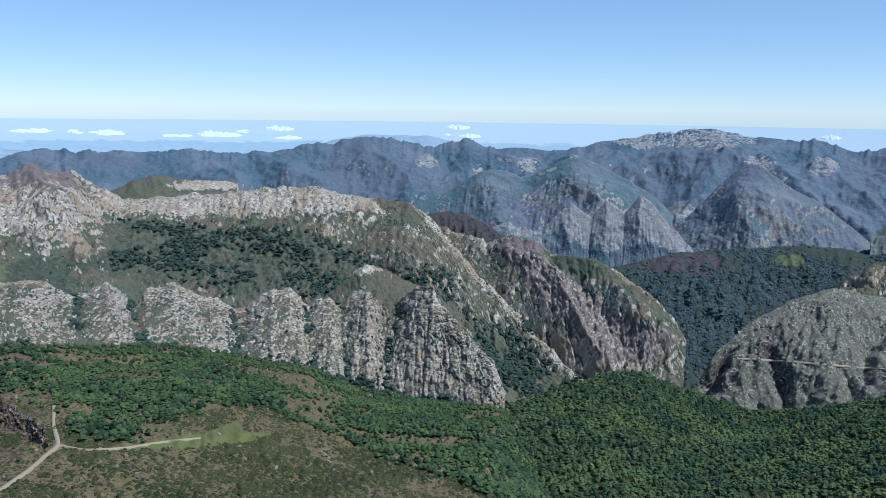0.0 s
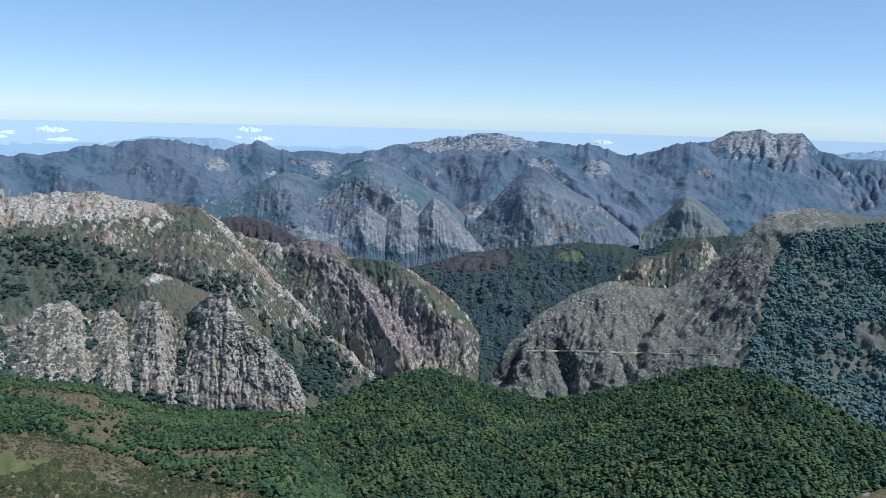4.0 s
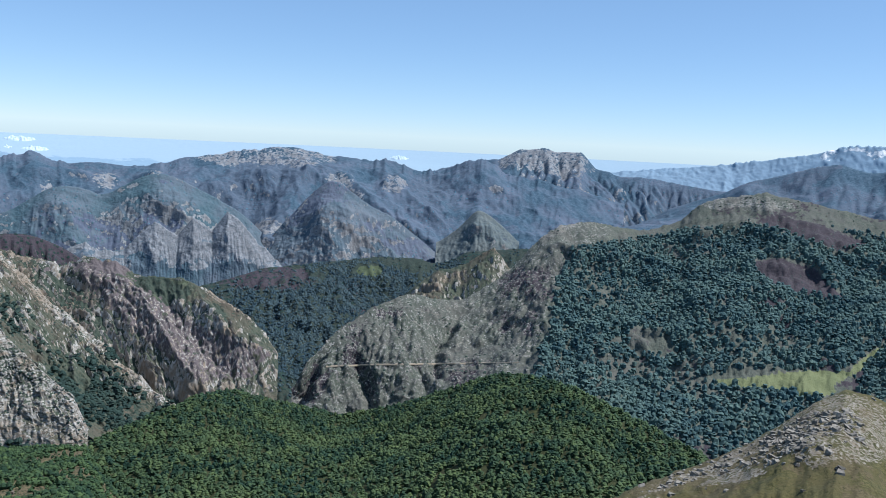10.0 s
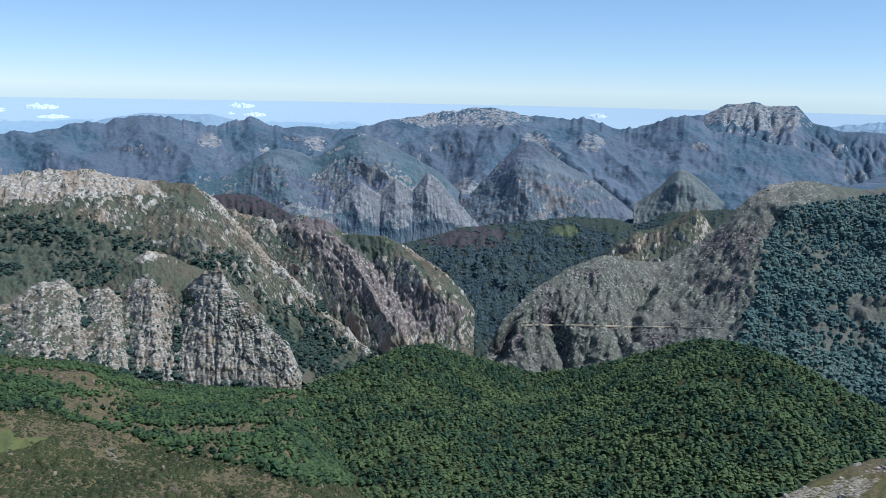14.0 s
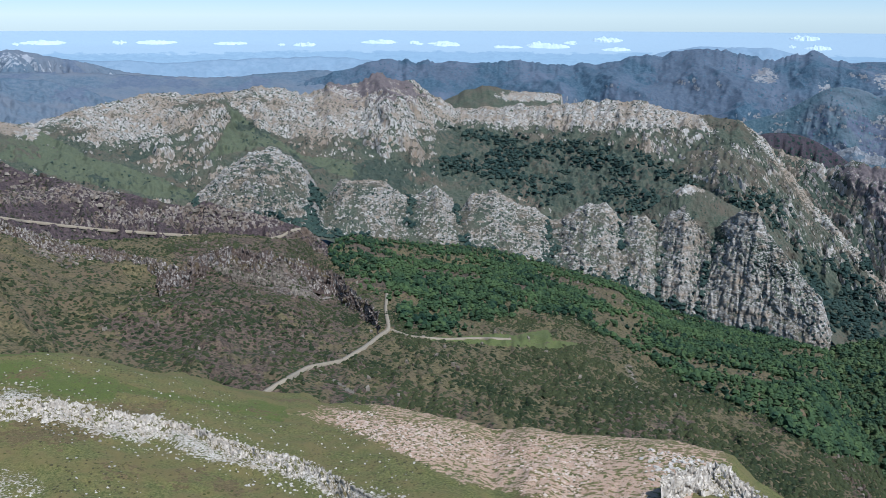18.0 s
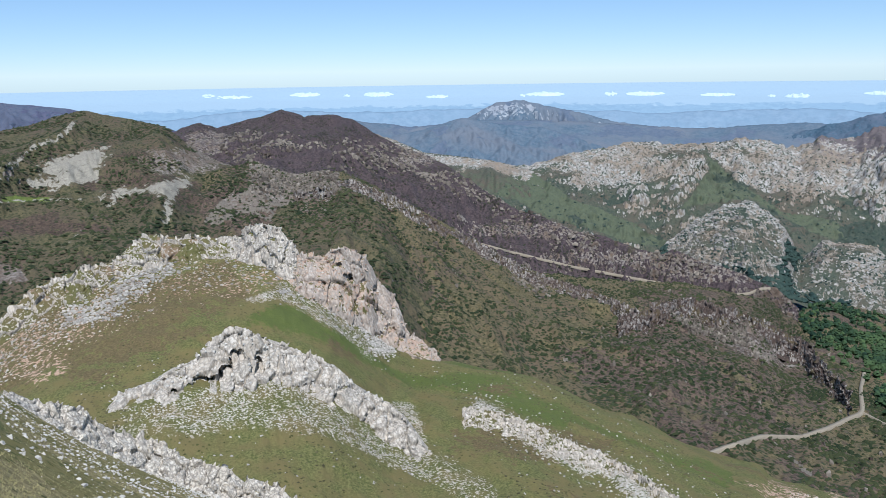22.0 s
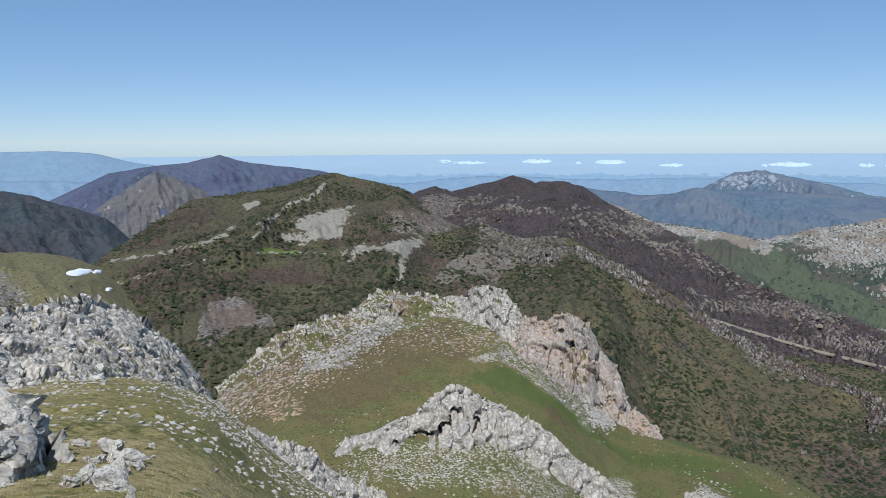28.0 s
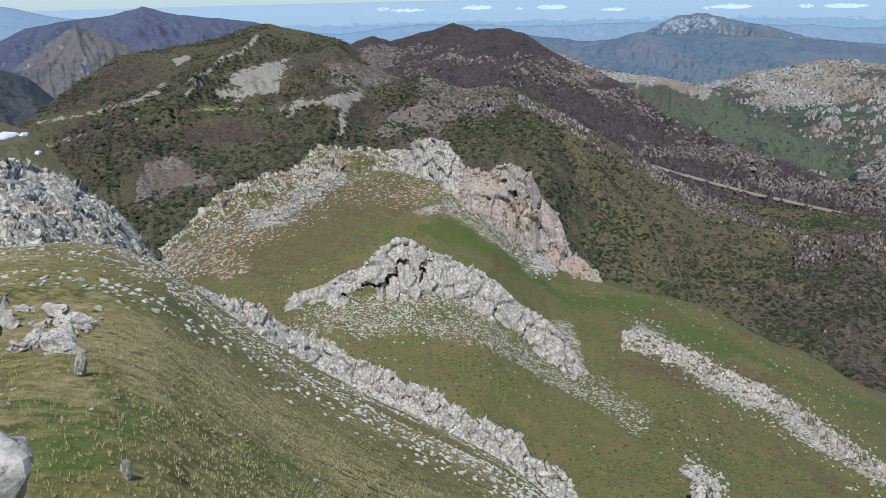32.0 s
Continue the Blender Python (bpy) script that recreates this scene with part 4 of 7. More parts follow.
CRAG_FOOT = [(77.6, -21.3), (75.1, -21.5), (73.3, -21.1), (71.4, -20.7), (69.9, -20.5), (66.7, -20.6), (65.1, -20.7), (63.3, -21.5), (61.4, -22.7), (58.8, -24.3), (56.1, -26.2), (53.7, -27.6), (52.2, -28.4)]

# ---- relief: noise and lofted slopes ----
def hash3(i, j, k):
    h = (i * 374761393 + j * 668265263 + k * 2147483647 + 974634777) & 0xFFFFFFFF
    h = ((h ^ (h >> 13)) * 1274126177) & 0xFFFFFFFF
    return ((h ^ (h >> 16)) & 0xFFFFFF) / float(0xFFFFFF)


def vnoise(x, y, z=0.0):
    """Smooth value noise from 0 to 1."""
    x, y, z = np.broadcast_arrays(np.asarray(x, float), np.asarray(y, float), np.asarray(z, float))
    xi, yi, zi = (np.floor(q).astype(np.int64) for q in (x, y, z))
    fx, fy, fz = x - xi, y - yi, z - zi
    fx, fy, fz = (q * q * q * (q * (q * 6 - 15) + 10) for q in (fx, fy, fz))
    flat = not np.any(fz)
    out = 0
    for dz in (0,) if flat else (0, 1):
        a = hash3(xi, yi, zi + dz) * (1 - fx) + hash3(xi + 1, yi, zi + dz) * fx
        b = hash3(xi, yi + 1, zi + dz) * (1 - fx) + hash3(xi + 1, yi + 1, zi + dz) * fx
        p = a * (1 - fy) + b * fy
        out = out + (p if flat else p * (fz if dz else 1 - fz))
    return out


def fbm(x, y, octaves=5, gain=0.5, seed=0):
    s, a, t = 0, 1.0, 0
    for o in range(octaves):
        s = s + a * vnoise(x * 2 ** o + 17.3 * o, y * 2 ** o - 9.1 * o, float(seed * 7 + o))
        t += a
        a *= gain
    return s / t


def ridged(x, y, octaves=5, gain=0.5, seed=0):
    s, a, t = 0, 1.0, 0
    for o in range(octaves):
        s = s + a * (1 - np.abs(2 * vnoise(x * 2 ** o + 31.7 * o, y * 2 ** o + 5.9 * o, float(seed * 7 + o)) - 1))
        t += a
        a *= gain
    return s / t


def smooth(a, b, x):
    t = np.clip((x - a) / (b - a), 0, 1)
    return t * t * (3 - 2 * t)


def polar(az, el, r):
    """A place seen from the summit at that bearing (degrees to the left), at that height angle, r metres off on the map."""
    a = np.radians(az)
    return np.stack([-np.sin(a) * r, np.cos(a) * r, np.tan(np.radians(el)) * r], -1)


def mesh_np(name, verts, faces, mat, smooth_shade=True, attrs=None):
    """A mesh from arrays: faces all of one kind."""
    me = bpy.data.meshes.new(name)
    verts, faces = np.asarray(verts, np.float32).reshape(-1, 3), np.asarray(faces, np.int32)
    n, k = faces.shape
    me.vertices.add(len(verts))
    me.vertices.foreach_set("co", verts.ravel())
    me.loops.add(n * k)
    me.loops.foreach_set("vertex_index", faces.ravel())
    me.polygons.add(n)
    me.polygons.foreach_set("loop_start", np.arange(0, n * k, k, dtype=np.int32))
    me.polygons.foreach_set("use_smooth", np.full(n, smooth_shade))
    for key, val in (attrs or {}).items():
        me.attributes.new(key, "FLOAT", "POINT").data.foreach_set("value", np.asarray(val, np.float32).ravel())
    me.update()
    me.validate()
    me.materials.append(mat)
    return me


def grid_faces(nu, nv, wrap=False):
    i = np.arange(nu - (0 if wrap else 1))[:, None] * nv + np.arange(nv - 1)[None, :]
    j = (i + nv) % (nu * nv)
    return np.stack([i, j, j + 1, i + 1], -1).reshape(-1, 4)


def line_dist(x, y, pts):
    """Distance of the places (x, y) from a broken line, and how far along it (0 to 1) the nearest point lies."""
    best, along = np.full(x.shape, 1e9), np.zeros(x.shape)
    n = len(pts) - 1
    for i, ((x0, y0), (x1, y1)) in enumerate(zip(pts[:-1], pts[1:])):
        dx, dy = x1 - x0, y1 - y0
        t = np.clip(((x - x0) * dx + (y - y0) * dy) / (dx * dx + dy * dy + 1e-9), 0, 1)
        d = np.hypot(x - x0 - t * dx, y - y0 - t * dy)
        near = d < best
        best, along = np.where(near, d, best), np.where(near, (i + t) / n, along)
    return best, along


def inside(x, y, poly):
    """Whether the places (x, y) lie in a polygon."""
    odd = np.zeros(x.shape, bool)
    for (x0, y0), (x1, y1) in zip(poly, poly[1:] + poly[:1]):
        if y0 != y1:
            odd ^= ((y0 > y) != (y1 > y)) & (x < (x1 - x0) * (y - y0) / (y1 - y0) + x0)
    return odd


def eroded(H, su, sv, drops, rounds, seed, steps=44):
    """How far running water lowers and fills a height field H; su, sv: metres between its columns and rows."""
    rng = np.random.default_rng(seed)
    nu, nv = H.shape
    unit = min(su, float(np.mean(sv)))
    h = (H / unit).ravel().copy()
    start = h.copy()

    def sample(x, y):
        i, j = x.astype(np.int64), y.astype(np.int64)
        u, v, k = x - i, y - j, i * nv + j
        return k, u, v, h[k], h[k + nv], h[k + 1], h[k + nv + 1]
    for _ in range(rounds):
        x, y = 1 + rng.random(drops) * (nu - 3.01), 1 + rng.random(drops) * (nv - 3.01)
        dx, dy, vel, water, load = np.zeros(drops), np.zeros(drops), np.ones(drops), np.ones(drops), np.zeros(drops)
        for _ in range(steps):
            k, u, v, a, b, c, d = sample(x, y)
            fu, fv = unit / su, unit / sv[x.astype(np.int64)]
            gx, gy = ((b - a) * (1 - v) + (d - c) * v) * fu, ((c - a) * (1 - u) + (d - b) * u) * fv
            here = a * (1 - u) * (1 - v) + b * u * (1 - v) + c * (1 - u) * v + d * u * v
            dx, dy = dx * 0.15 - gx * 0.85, dy * 0.15 - gy * 0.85
            n = np.hypot(dx, dy) + 1e-9
            dx, dy = dx / n, dy / n
            x, y = np.clip(x + dx * fu, 1, nu - 2.01), np.clip(y + dy * fv, 1, nv - 2.01)
            _, p, q, a, b, c, d = sample(x, y)
            fall = a * (1 - p) * (1 - q) + b * p * (1 - q) + c * (1 - p) * q + d * p * q - here
            room = np.maximum(-fall, 0.03) * vel * water * 5.0
            put_down = np.where(fall > 0, np.minimum(fall, load), np.where(load > room, (load - room) * 0.15, -np.minimum((room - load) * 0.25, np.maximum(-fall, 0) * 0.6)))
            put_down = np.clip(put_down, -0.25, 0.25)
            load = load - put_down
            idx = np.concatenate([k, k + nv, k + 1, k + nv + 1])
            h += np.bincount(idx, np.concatenate([put_down * (1 - u) * (1 - v), put_down * u * (1 - v), put_down * (1 - u) * v, put_down * u * v]), h.size)
            vel, water = np.sqrt(np.clip(vel * vel - fall * 3, 0.02, 9)), water * 0.975
        w = (h - start).reshape(nu, nv)
        b = w.copy()
        b[1:-1, 1:-1] = (w[:-2, 1:-1] + w[2:, 1:-1] + w[1:-1, :-2] + w[1:-1, 2:]) / 4
        h = start + (0.75 * w + 0.25 * b).ravel()
    return (h - start).reshape(nu, nv) * unit


def blurred(Q, n):
    """Q averaged over about n cells each way."""
    for axis in (0, 1):
        c = np.cumsum(np.pad(Q, [(n + 1, n) if q == axis else (0, 0) for q in (0, 1)], mode="edge"), axis=axis)
        Q = (c[2 * n + 1:] - c[:-2 * n - 1]) / (2 * n + 1) if axis == 0 else (c[:, 2 * n + 1:] - c[:, :-2 * n - 1]) / (2 * n + 1)
    return Q


def blocks_of(P, size, tall, seed):
    """Joints of bedded rock: how far each place stands out by its own block's size and tilt, 0 to 1, cut back at the joints."""
    Q = P / np.array((size, size, size * tall)) + seed * 3.7
    Q = Q + 0.35 * np.stack([vnoise(Q[..., 0] * 1.3, Q[..., 1] * 1.3, Q[..., 2] * 1.3 + 40 * k) - 0.5 for k in range(3)], -1)
    base = np.floor(Q).astype(np.int64)
    f1, f2, out = np.full(Q.shape[:-1], 9.0), np.full(Q.shape[:-1], 9.0), np.zeros(Q.shape[:-1])
    for ox, oy, oz in itertools.product((-1, 0, 1), repeat=3):
        i, j, k = base[..., 0] + ox, base[..., 1] + oy, base[..., 2] + oz
        r1, r2, r3 = hash3(i, j, k), hash3(i + 57, j - 91, k + 13), hash3(i - 23, j + 31, k - 77)
        d = Q - np.stack([i + r1, j + r2, k + r3], -1)
        f = np.sqrt((d * d).sum(-1))
        stand = (r2 * 7.1 + r3 * 3.3) % 1.0 + 0.55 * (d[..., 0] * (r1 - 0.5) + d[..., 1] * (r3 - 0.5) + d[..., 2] * (r2 - 0.8)) * 2
        near = f < f1
        f2 = np.where(near, f1, np.minimum(f2, f))
        out, f1 = np.where(near, stand, out), np.where(near, f, f1)
    return out - 0.9 * smooth(0.16, 0.0, f2 - f1)


class Slope:
    """A hillside lofted from its foot line to its crest line and down its back, carved by spurs, gullies and noise."""

    def __init__(self, name, label, mat, crest, foot, step=0.1, nv=90, bend=1.0, rough=10.0, wave=60.0, stretch=0.45, fine=0.35, tip=0.5,
                 back=0.35, fall=0.6, rock=0.5, steep=(0.35, 0.6), heath=0.3, scree=0.0, seed=0, soft=0.0, patches=(), lines=(), zones=(), category="mountain",
                 kind="structure", ribs=0.0, level=False, parent=None, dense=1.0, block=0.0, cap=0.0, bands=(), octaves=5, rain=0.0, joints=(), flat=False, gullies=(), hollow=0.0, facet=0.0, wash=0.4, caves=(), jag=0.0):
        ca, fa = np.array(crest, float), np.array(foot, float)
        ca, fa = ca[np.argsort(ca[:, 0])], fa[np.argsort(fa[:, 0])]
        az = np.arange(ca[0, 0], ca[-1, 0] + step * 0.5, step)
        ce, cr = np.interp(az, ca[:, 0], ca[:, 1]), np.interp(az, ca[:, 0], ca[:, 2])
        fe, fr = np.interp(az, fa[:, 0], fa[:, 1]), np.interp(az, fa[:, 0], fa[:, 2])
        k = max(int((0.5 + soft) / step), 1)
        ker = np.hanning(2 * k + 3)
        ker /= ker.sum()

        def soften(q):
            return np.convolve(np.pad(q, k + 1, mode="edge"), ker, mode="valid")
        fe, fr, cr = soften(fe), soften(fr), soften(cr)
        if soft:
            ce = soften(ce)
        zc, zf = np.tan(np.radians(ce)) * cr, np.tan(np.radians(fe)) * fr
        nb = max(nv // 8, 5)
        v = np.concatenate([-0.06 + 1.06 * np.linspace(0, 1, nv) ** dense, 1 + np.linspace(0, 1, nb + 1)[1:]])
        A, V = np.meshgrid(az, v, indexing="ij")
        span = (cr - fr)[:, None]
        R = fr[:, None] + span * np.minimum(V, 1) + np.maximum(V - 1, 0) * back * np.maximum(span, 0.2 * cr[:, None])
        g = np.sign(V) * np.abs(np.minimum(V, 1)) ** bend
        Z = zf[:, None] + (zc - zf)[:, None] * g - np.maximum(V - 1, 0) ** 1.2 * fall * np.maximum(np.abs(zc - zf), 0.15 * cr)[:, None]
        el = np.degrees(np.arctan2(Z, R))
        a = np.radians(A)
        if level:
            S, L = -np.sin(a) * R, np.cos(a) * R
        else:
            S, L = a * np.mean(cr), np.hypot(span, (zc - zf)[:, None]) * V
        wx, wy = fbm(S / wave * 0.8, L / wave * 0.8, 3, 0.5, seed + 3) - 0.5, fbm(S / wave * 0.8 + 90, L / wave * 0.8, 3, 0.5, seed + 6) - 0.5
        gul, w, tot = 0, 1.0, 0
        for o in range(octaves):
            f = 2.0 ** o
            st = stretch ** (1 / (1 + 0.6 * o))
            gul = gul + w * (1 - np.abs(2 * vnoise((S / wave + 0.9 * wx) * f + 13.1 * o, (L / wave * st + 0.9 * wy) * f + 7.7 * o, float(seed * 7 + o)) - 1))
            tot += w
            w *= 0.52
        gul = gul / tot - 0.6
        sm = fbm(S / wave * 5.3, L / wave * 5.3 * (0.5 + 0.5 * stretch), 4, 0.6, seed + 1) - 0.5
        bed = ribs * (ridged(S / wave * 2.4 + wx, L / wave * 0.4, 3, 0.55, seed + 2) - 0.6) if ribs else 0
        if block:  # stepped joints of broken rock
            q = fbm(S / wave * 3.1 + wx * 2, L / wave * 2.2 + wy * 2, 3, 0.6, seed + 8) * 9
            bed = bed + block * ((np.floor(q) + smooth(0.55, 0.95, q - np.floor(q))) / 9 - 0.5) * 2
        hold = np.where(V < 1, 0.25 + 0.75 * smooth(-0.05, 0.25, V), 1.0) * (1 - (1 - tip) * smooth(0.8, 1.0, V) * smooth(1.3, 1.0, V))
        D = rough * hold * (gul * 1.7 + bed + sm * 2 * fine)
        jx, jy = wx * 1.2 + (fbm(S / wave * 3, L / wave * 3, 3, 0.6, seed + 9) - 0.5) * 0.6, wy * 0.9
        up, down = 0 * D, 0 * D
        for pts, width, high in lines:
            d, t = line_dist(A + jx * width, el + jy * width, pts)
            w = high * np.maximum(0, 1 - d / width) ** 1.25 * np.minimum(hold * 1.5, 1) * (1 - 0.97 * smooth(0.72, 1.0, V))
            up, down = np.maximum(up, w), np.minimum(down, w)
        D = D + up + down
        vale = np.ones_like(D)
        if gullies:  # flatirons between gullies; each: bearing at its head, at its mouth
            gaz = [g0 + (g1 - g0) * np.clip(1 - V, 0, 1) for g0, g1 in gullies]
            d = np.sort(np.abs(np.stack(gaz) - A - jx * 1.1), axis=0)
            vale = d[0] / (0.5 * (d[0] + d[1]) + 1e-6)
            D = D + facet * np.clip((d[0] + d[1]) / 5, 0.2, 1) * (vale - 0.5) * np.minimum(hold * 1.3, 1)
        Z = Z + D * 0.75
        if rain:
            cut = eroded(Z, math.radians(step) * float(np.mean(cr)), np.maximum(np.abs(span[:, 0]) / nv, 0.3), int(2500 + A.size * 0.05), int(14 * rain), seed)
            Z = Z + wash * cut * (1 - 0.85 * smooth(0.88, 1.0, V) * smooth(1.3, 1.05, V)) * smooth(-0.05, 0.06, V)
        if jag:  # notched crest
            s1 = a * np.mean(cr)
            teeth = (ridged(s1 / 80 + seed, 0 * s1, 4, 0.55, seed) - 0.62) * 1.6 + (vnoise(s1 / 9, 0 * s1 + seed) - 0.5) * 0.5
            teeth = teeth * (0.25 + smooth(0.35, 0.7, vnoise(s1 / 190 + seed, 0 * s1)))
            Z = Z + jag * teeth * smooth(0.8, 0.99, V) * smooth(1.4, 1.0, V)
        R = R - D * 0.65 * (V < 1.02)
        P = np.stack([-np.sin(a) * R, np.cos(a) * R, Z], -1)
        lift = 0
        for size, deep, tall in joints:
            du, dv = np.gradient(P, axis=0), np.gradient(P, axis=1)
            N = np.cross(dv, du)
            N = blurred(N[..., 0], 1)[..., None] * (1, 0, 0) + blurred(N[..., 1], 1)[..., None] * (0, 1, 0) + blurred(N[..., 2], 1)[..., None] * (0, 0, 1)
            N = N / (np.linalg.norm(N, axis=-1, keepdims=True) + 1e-9)
            N = N * np.where((N * P).sum(-1, keepdims=True) > 0, -1, 1) * (V < 1.02)[..., None]
            q = blocks_of(P, size, tall, seed)
            lift = lift + (q - 0.4)
            P = P + N * (deep * (q - 0.4) * np.where(V < 1, smooth(-0.06, 0.1, V), 1))[..., None]
        for pa, pe, wa, we, deep in caves:  # hollows under overhangs
            d = np.hypot((A + jx * wa * 0.8 - pa) / wa, (el + jy * we * 0.8 - pe) / we)
            P[..., :2] *= 1 + (deep * smooth(1.1, 0.8, d) / R * (V < 0.97))[..., None]
        R, Z = np.hypot(P[..., 0], P[..., 1]), P[..., 2]
        bump_out = blurred(Z, 1) - blurred(Z, 8)
        bump_out = np.tanh(bump_out / (np.std(bump_out) + 1e-6))
        du, dv = np.gradient(P, axis=0), np.gradient(P, axis=1)
        N = np.cross(du, dv)
        nz = np.abs(N[..., 2]) / (np.linalg.norm(N, axis=-1) + 1e-9)
        el = np.degrees(np.arctan2(Z, R))
        n1, n2 = fbm(S / wave * 1.3, L / wave * 1.3, 5, 0.6, seed + 4), fbm(S / wave * 1.1 + 50, L / wave * 1.1, 4, 0.55, seed + 5)
        self.az, self.v, self.P, self.el, self.nz, self.n1, self.n2, self.A, self.V = az, v, P, el, nz, n1, n2, A, V
        rk = smooth(steep[0], steep[1], (1 - nz) + (n1 - 0.5) * 0.5 + (rock - 0.5) * 0.8 + hollow * bump_out) if rock > 0 else np.zeros_like(nz)
        ht = smooth(0.35, 0.65, n2 + (heath - 0.5) * 0.8 - 0.5 * hollow * bump_out) if heath > 0 else np.zeros_like(nz)
        rk = np.maximum(rk, cap * smooth(0.82, 0.96, V))
        self.vale, self.bump_out = vale, bump_out
        self.masks = {"rock": rk, "heath": ht, "scree": np.full_like(nz, scree), "wood": np.zeros_like(nz), "pasture": np.zeros_like(nz)}
        for key, pa, pe, wa, we, val in patches:
            d = np.hypot((A - pa) / wa, (el - pe) / we) + (n1 - 0.5) * 1.4 + sm * 0.9
            t = smooth(1.3, 0.7, d)
            self.masks[key] = self.masks[key] * (1 - t) + val * t
        for key, poly, val, jit in zones:
            t = sum(inside(A + jx * jit + ox * jit, el + jy * jit + oy * jit, poly) * 1.0 for ox, oy in ((0.25, 0), (-0.25, 0.1), (0, 0.2), (0.05, -0.2))) / 4
            self.masks[key] = self.masks[key] * (1 - t) + val * t
        for key, pts, width, val in bands:
            d, _ = line_dist(A + jx * width * 0.6, el + jy * width * 0.6, pts)
            t = smooth(1.3, 0.35, d / width + (n1 - 0.5) * 1.8 + sm * 0.8)
            self.masks[key] = self.masks[key] * (1 - t) + val * t
        self.ob = new(name, mesh_np(name, P, grid_faces(*A.shape), mat, not flat, {q: w for q, w in self.masks.items() if q != "wood"}))
        if parent is None:
            tagged(self.ob, label, category, kind=kind)
        else:
            self.ob.parent = parent
            tagged(self.ob, label)

    def at(self, az, el):
        """The place on the slope at that bearing and height angle: the nearest that the summit sees."""
        i = int(np.clip(round((az - self.az[0]) / (self.az[1] - self.az[0])), 0, len(self.az) - 1))
        k = int(np.argmax(self.v >= 1.0)) + 1
        col, p = self.el[i, :k], self.P[i, :k]
        up = np.maximum.accumulate(col)
        j = int(np.clip(np.searchsorted(up, el), 1, k - 1))
        t = float(np.clip((el - up[j - 1]) / max(up[j] - up[j - 1], 1e-6), 0, 1))
        return Vector(p[j - 1] * (1 - t) + p[j] * t)

    def on(self, az, r):
        """The place on the slope at that bearing and distance."""
        i = int(np.clip(round((az - self.az[0]) / (self.az[1] - self.az[0])), 0, len(self.az) - 1))
        p = self.P[i]
        d = np.maximum.accumulate(np.hypot(p[:, 0], p[:, 1]))
        return Vector(polar(az, 0, r)[:2].tolist() + [float(np.interp(r, d, p[:, 2]))])

    def scatter(self, n, weight, rng):
        """n random places on the front of the slope, by a weight for each grid point; with that weight."""
        P = self.P
        area = np.linalg.norm(np.cross(P[1:, :-1] - P[:-1, :-1], P[:-1, 1:] - P[:-1, :-1]), axis=-1)
        w = area * np.clip(weight[:-1, :-1], 0, None) * (self.V[:-1, :-1] < 1.03) * (self.V[:-1, :-1] > -0.02)
        c = np.cumsum(w.ravel())
        pick = np.searchsorted(c, rng.random(n) * c[-1])
        i, j = np.unravel_index(np.minimum(pick, w.size - 1), w.shape)
        s, t = rng.random((2, n, 1))
        return P[i, j] * (1 - s) * (1 - t) + P[i + 1, j] * s * (1 - t) + P[i, j + 1] * (1 - s) * t + P[i + 1, j + 1] * s * t, c[-1]


def drawn_below(crest, de, dr):
    return [(a, e - de, r + dr) for a, e, r in crest]


def band(parent_slope, line, depth, lift, sink=0.6):
    """Crest and foot lines of a rock band that stands proud of another slope; line: bearings and distances."""
    crest, base = [], []
    for az, r in line:
        p, q = parent_slope.on(az, r), parent_slope.on(az, r - depth)
        crest.append((az, math.degrees(math.atan2(p.z + lift, r)), r))
        base.append((az, math.degrees(math.atan2(q.z - sink, r - depth)), r - depth))
    return crest, base


def far(parent_slope, line):
    """A line of bearings and height angles, as bearings and distances on a slope."""
    return [(az, math.hypot(*parent_slope.at(az, el).xy)) for az, el in line]


def rib(name, label, line, drop, lean, slope=None, mat=None, **more):
    """A rock rib that breaks through a slope's turf along a line; drop: its height in degrees."""
    slope, mat = slope or spur, mat or M_CRAG
    crest, feet = [], []
    for k, (az, el) in enumerate(line):
        el = el - drop * (0.9 if k in (0, len(line) - 1) else 0.45 if k in (1, len(line) - 2) else 0)
        r1, r0 = math.hypot(*slope.at(az, el).xy), math.hypot(*slope.at(az, el - drop).xy)
        q = slope.on(az, r0 - 1)
        crest.append((az, el + 0.1, r0 + (r1 - r0) * lean))
        feet.append((az, math.degrees(math.atan2(q.z - 1.5, r0 - 1)), r0 - 1))
    return Slope(name, label, mat, crest, feet, category="rock", kind="thing", **more)


# ---- the land, from the lowland and the far ranges to the summit slope ----
az_g = np.radians(np.arange(-180, 180, 1.5))
r_g = np.concatenate([np.linspace(30, 900, 14), np.linspace(1000, 4980, 110)])
AG, RG = np.meshgrid(az_g, r_g, indexing="ij")
ZG = np.interp(RG, [30, 120, 300, 1000, 1800, 2800, 3600, 4300, 4800, 4980], [-70, -200, -330, -620, -640, -540, -400, -265, -150, -83])
ZG += (fbm(AG * 9 + 40, RG / 160, 5, 0.55, 71) - 0.5) * np.interp(RG, [0, 1000, 2500, 4300, 4700, 4980], [0, 40, 70, 40, 8, 0])
# The scree mask colours the far sea paler, for haze near the horizon.
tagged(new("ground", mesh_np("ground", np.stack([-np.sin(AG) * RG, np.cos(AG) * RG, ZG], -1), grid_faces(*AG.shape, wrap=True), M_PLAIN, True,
       {"rock": 0 * ZG, "heath": fbm(AG * 20, RG / 120, 4, seed=9), "scree": 1.7 * smooth(4560, 4760, RG)})), "lowland plain and sea reaching the horizon, blued and paled by haze", "ground", kind="structure")


def foot(el, r, a0=-180, a1=180):
    return [(a0, el, r), (a1, el, r)]


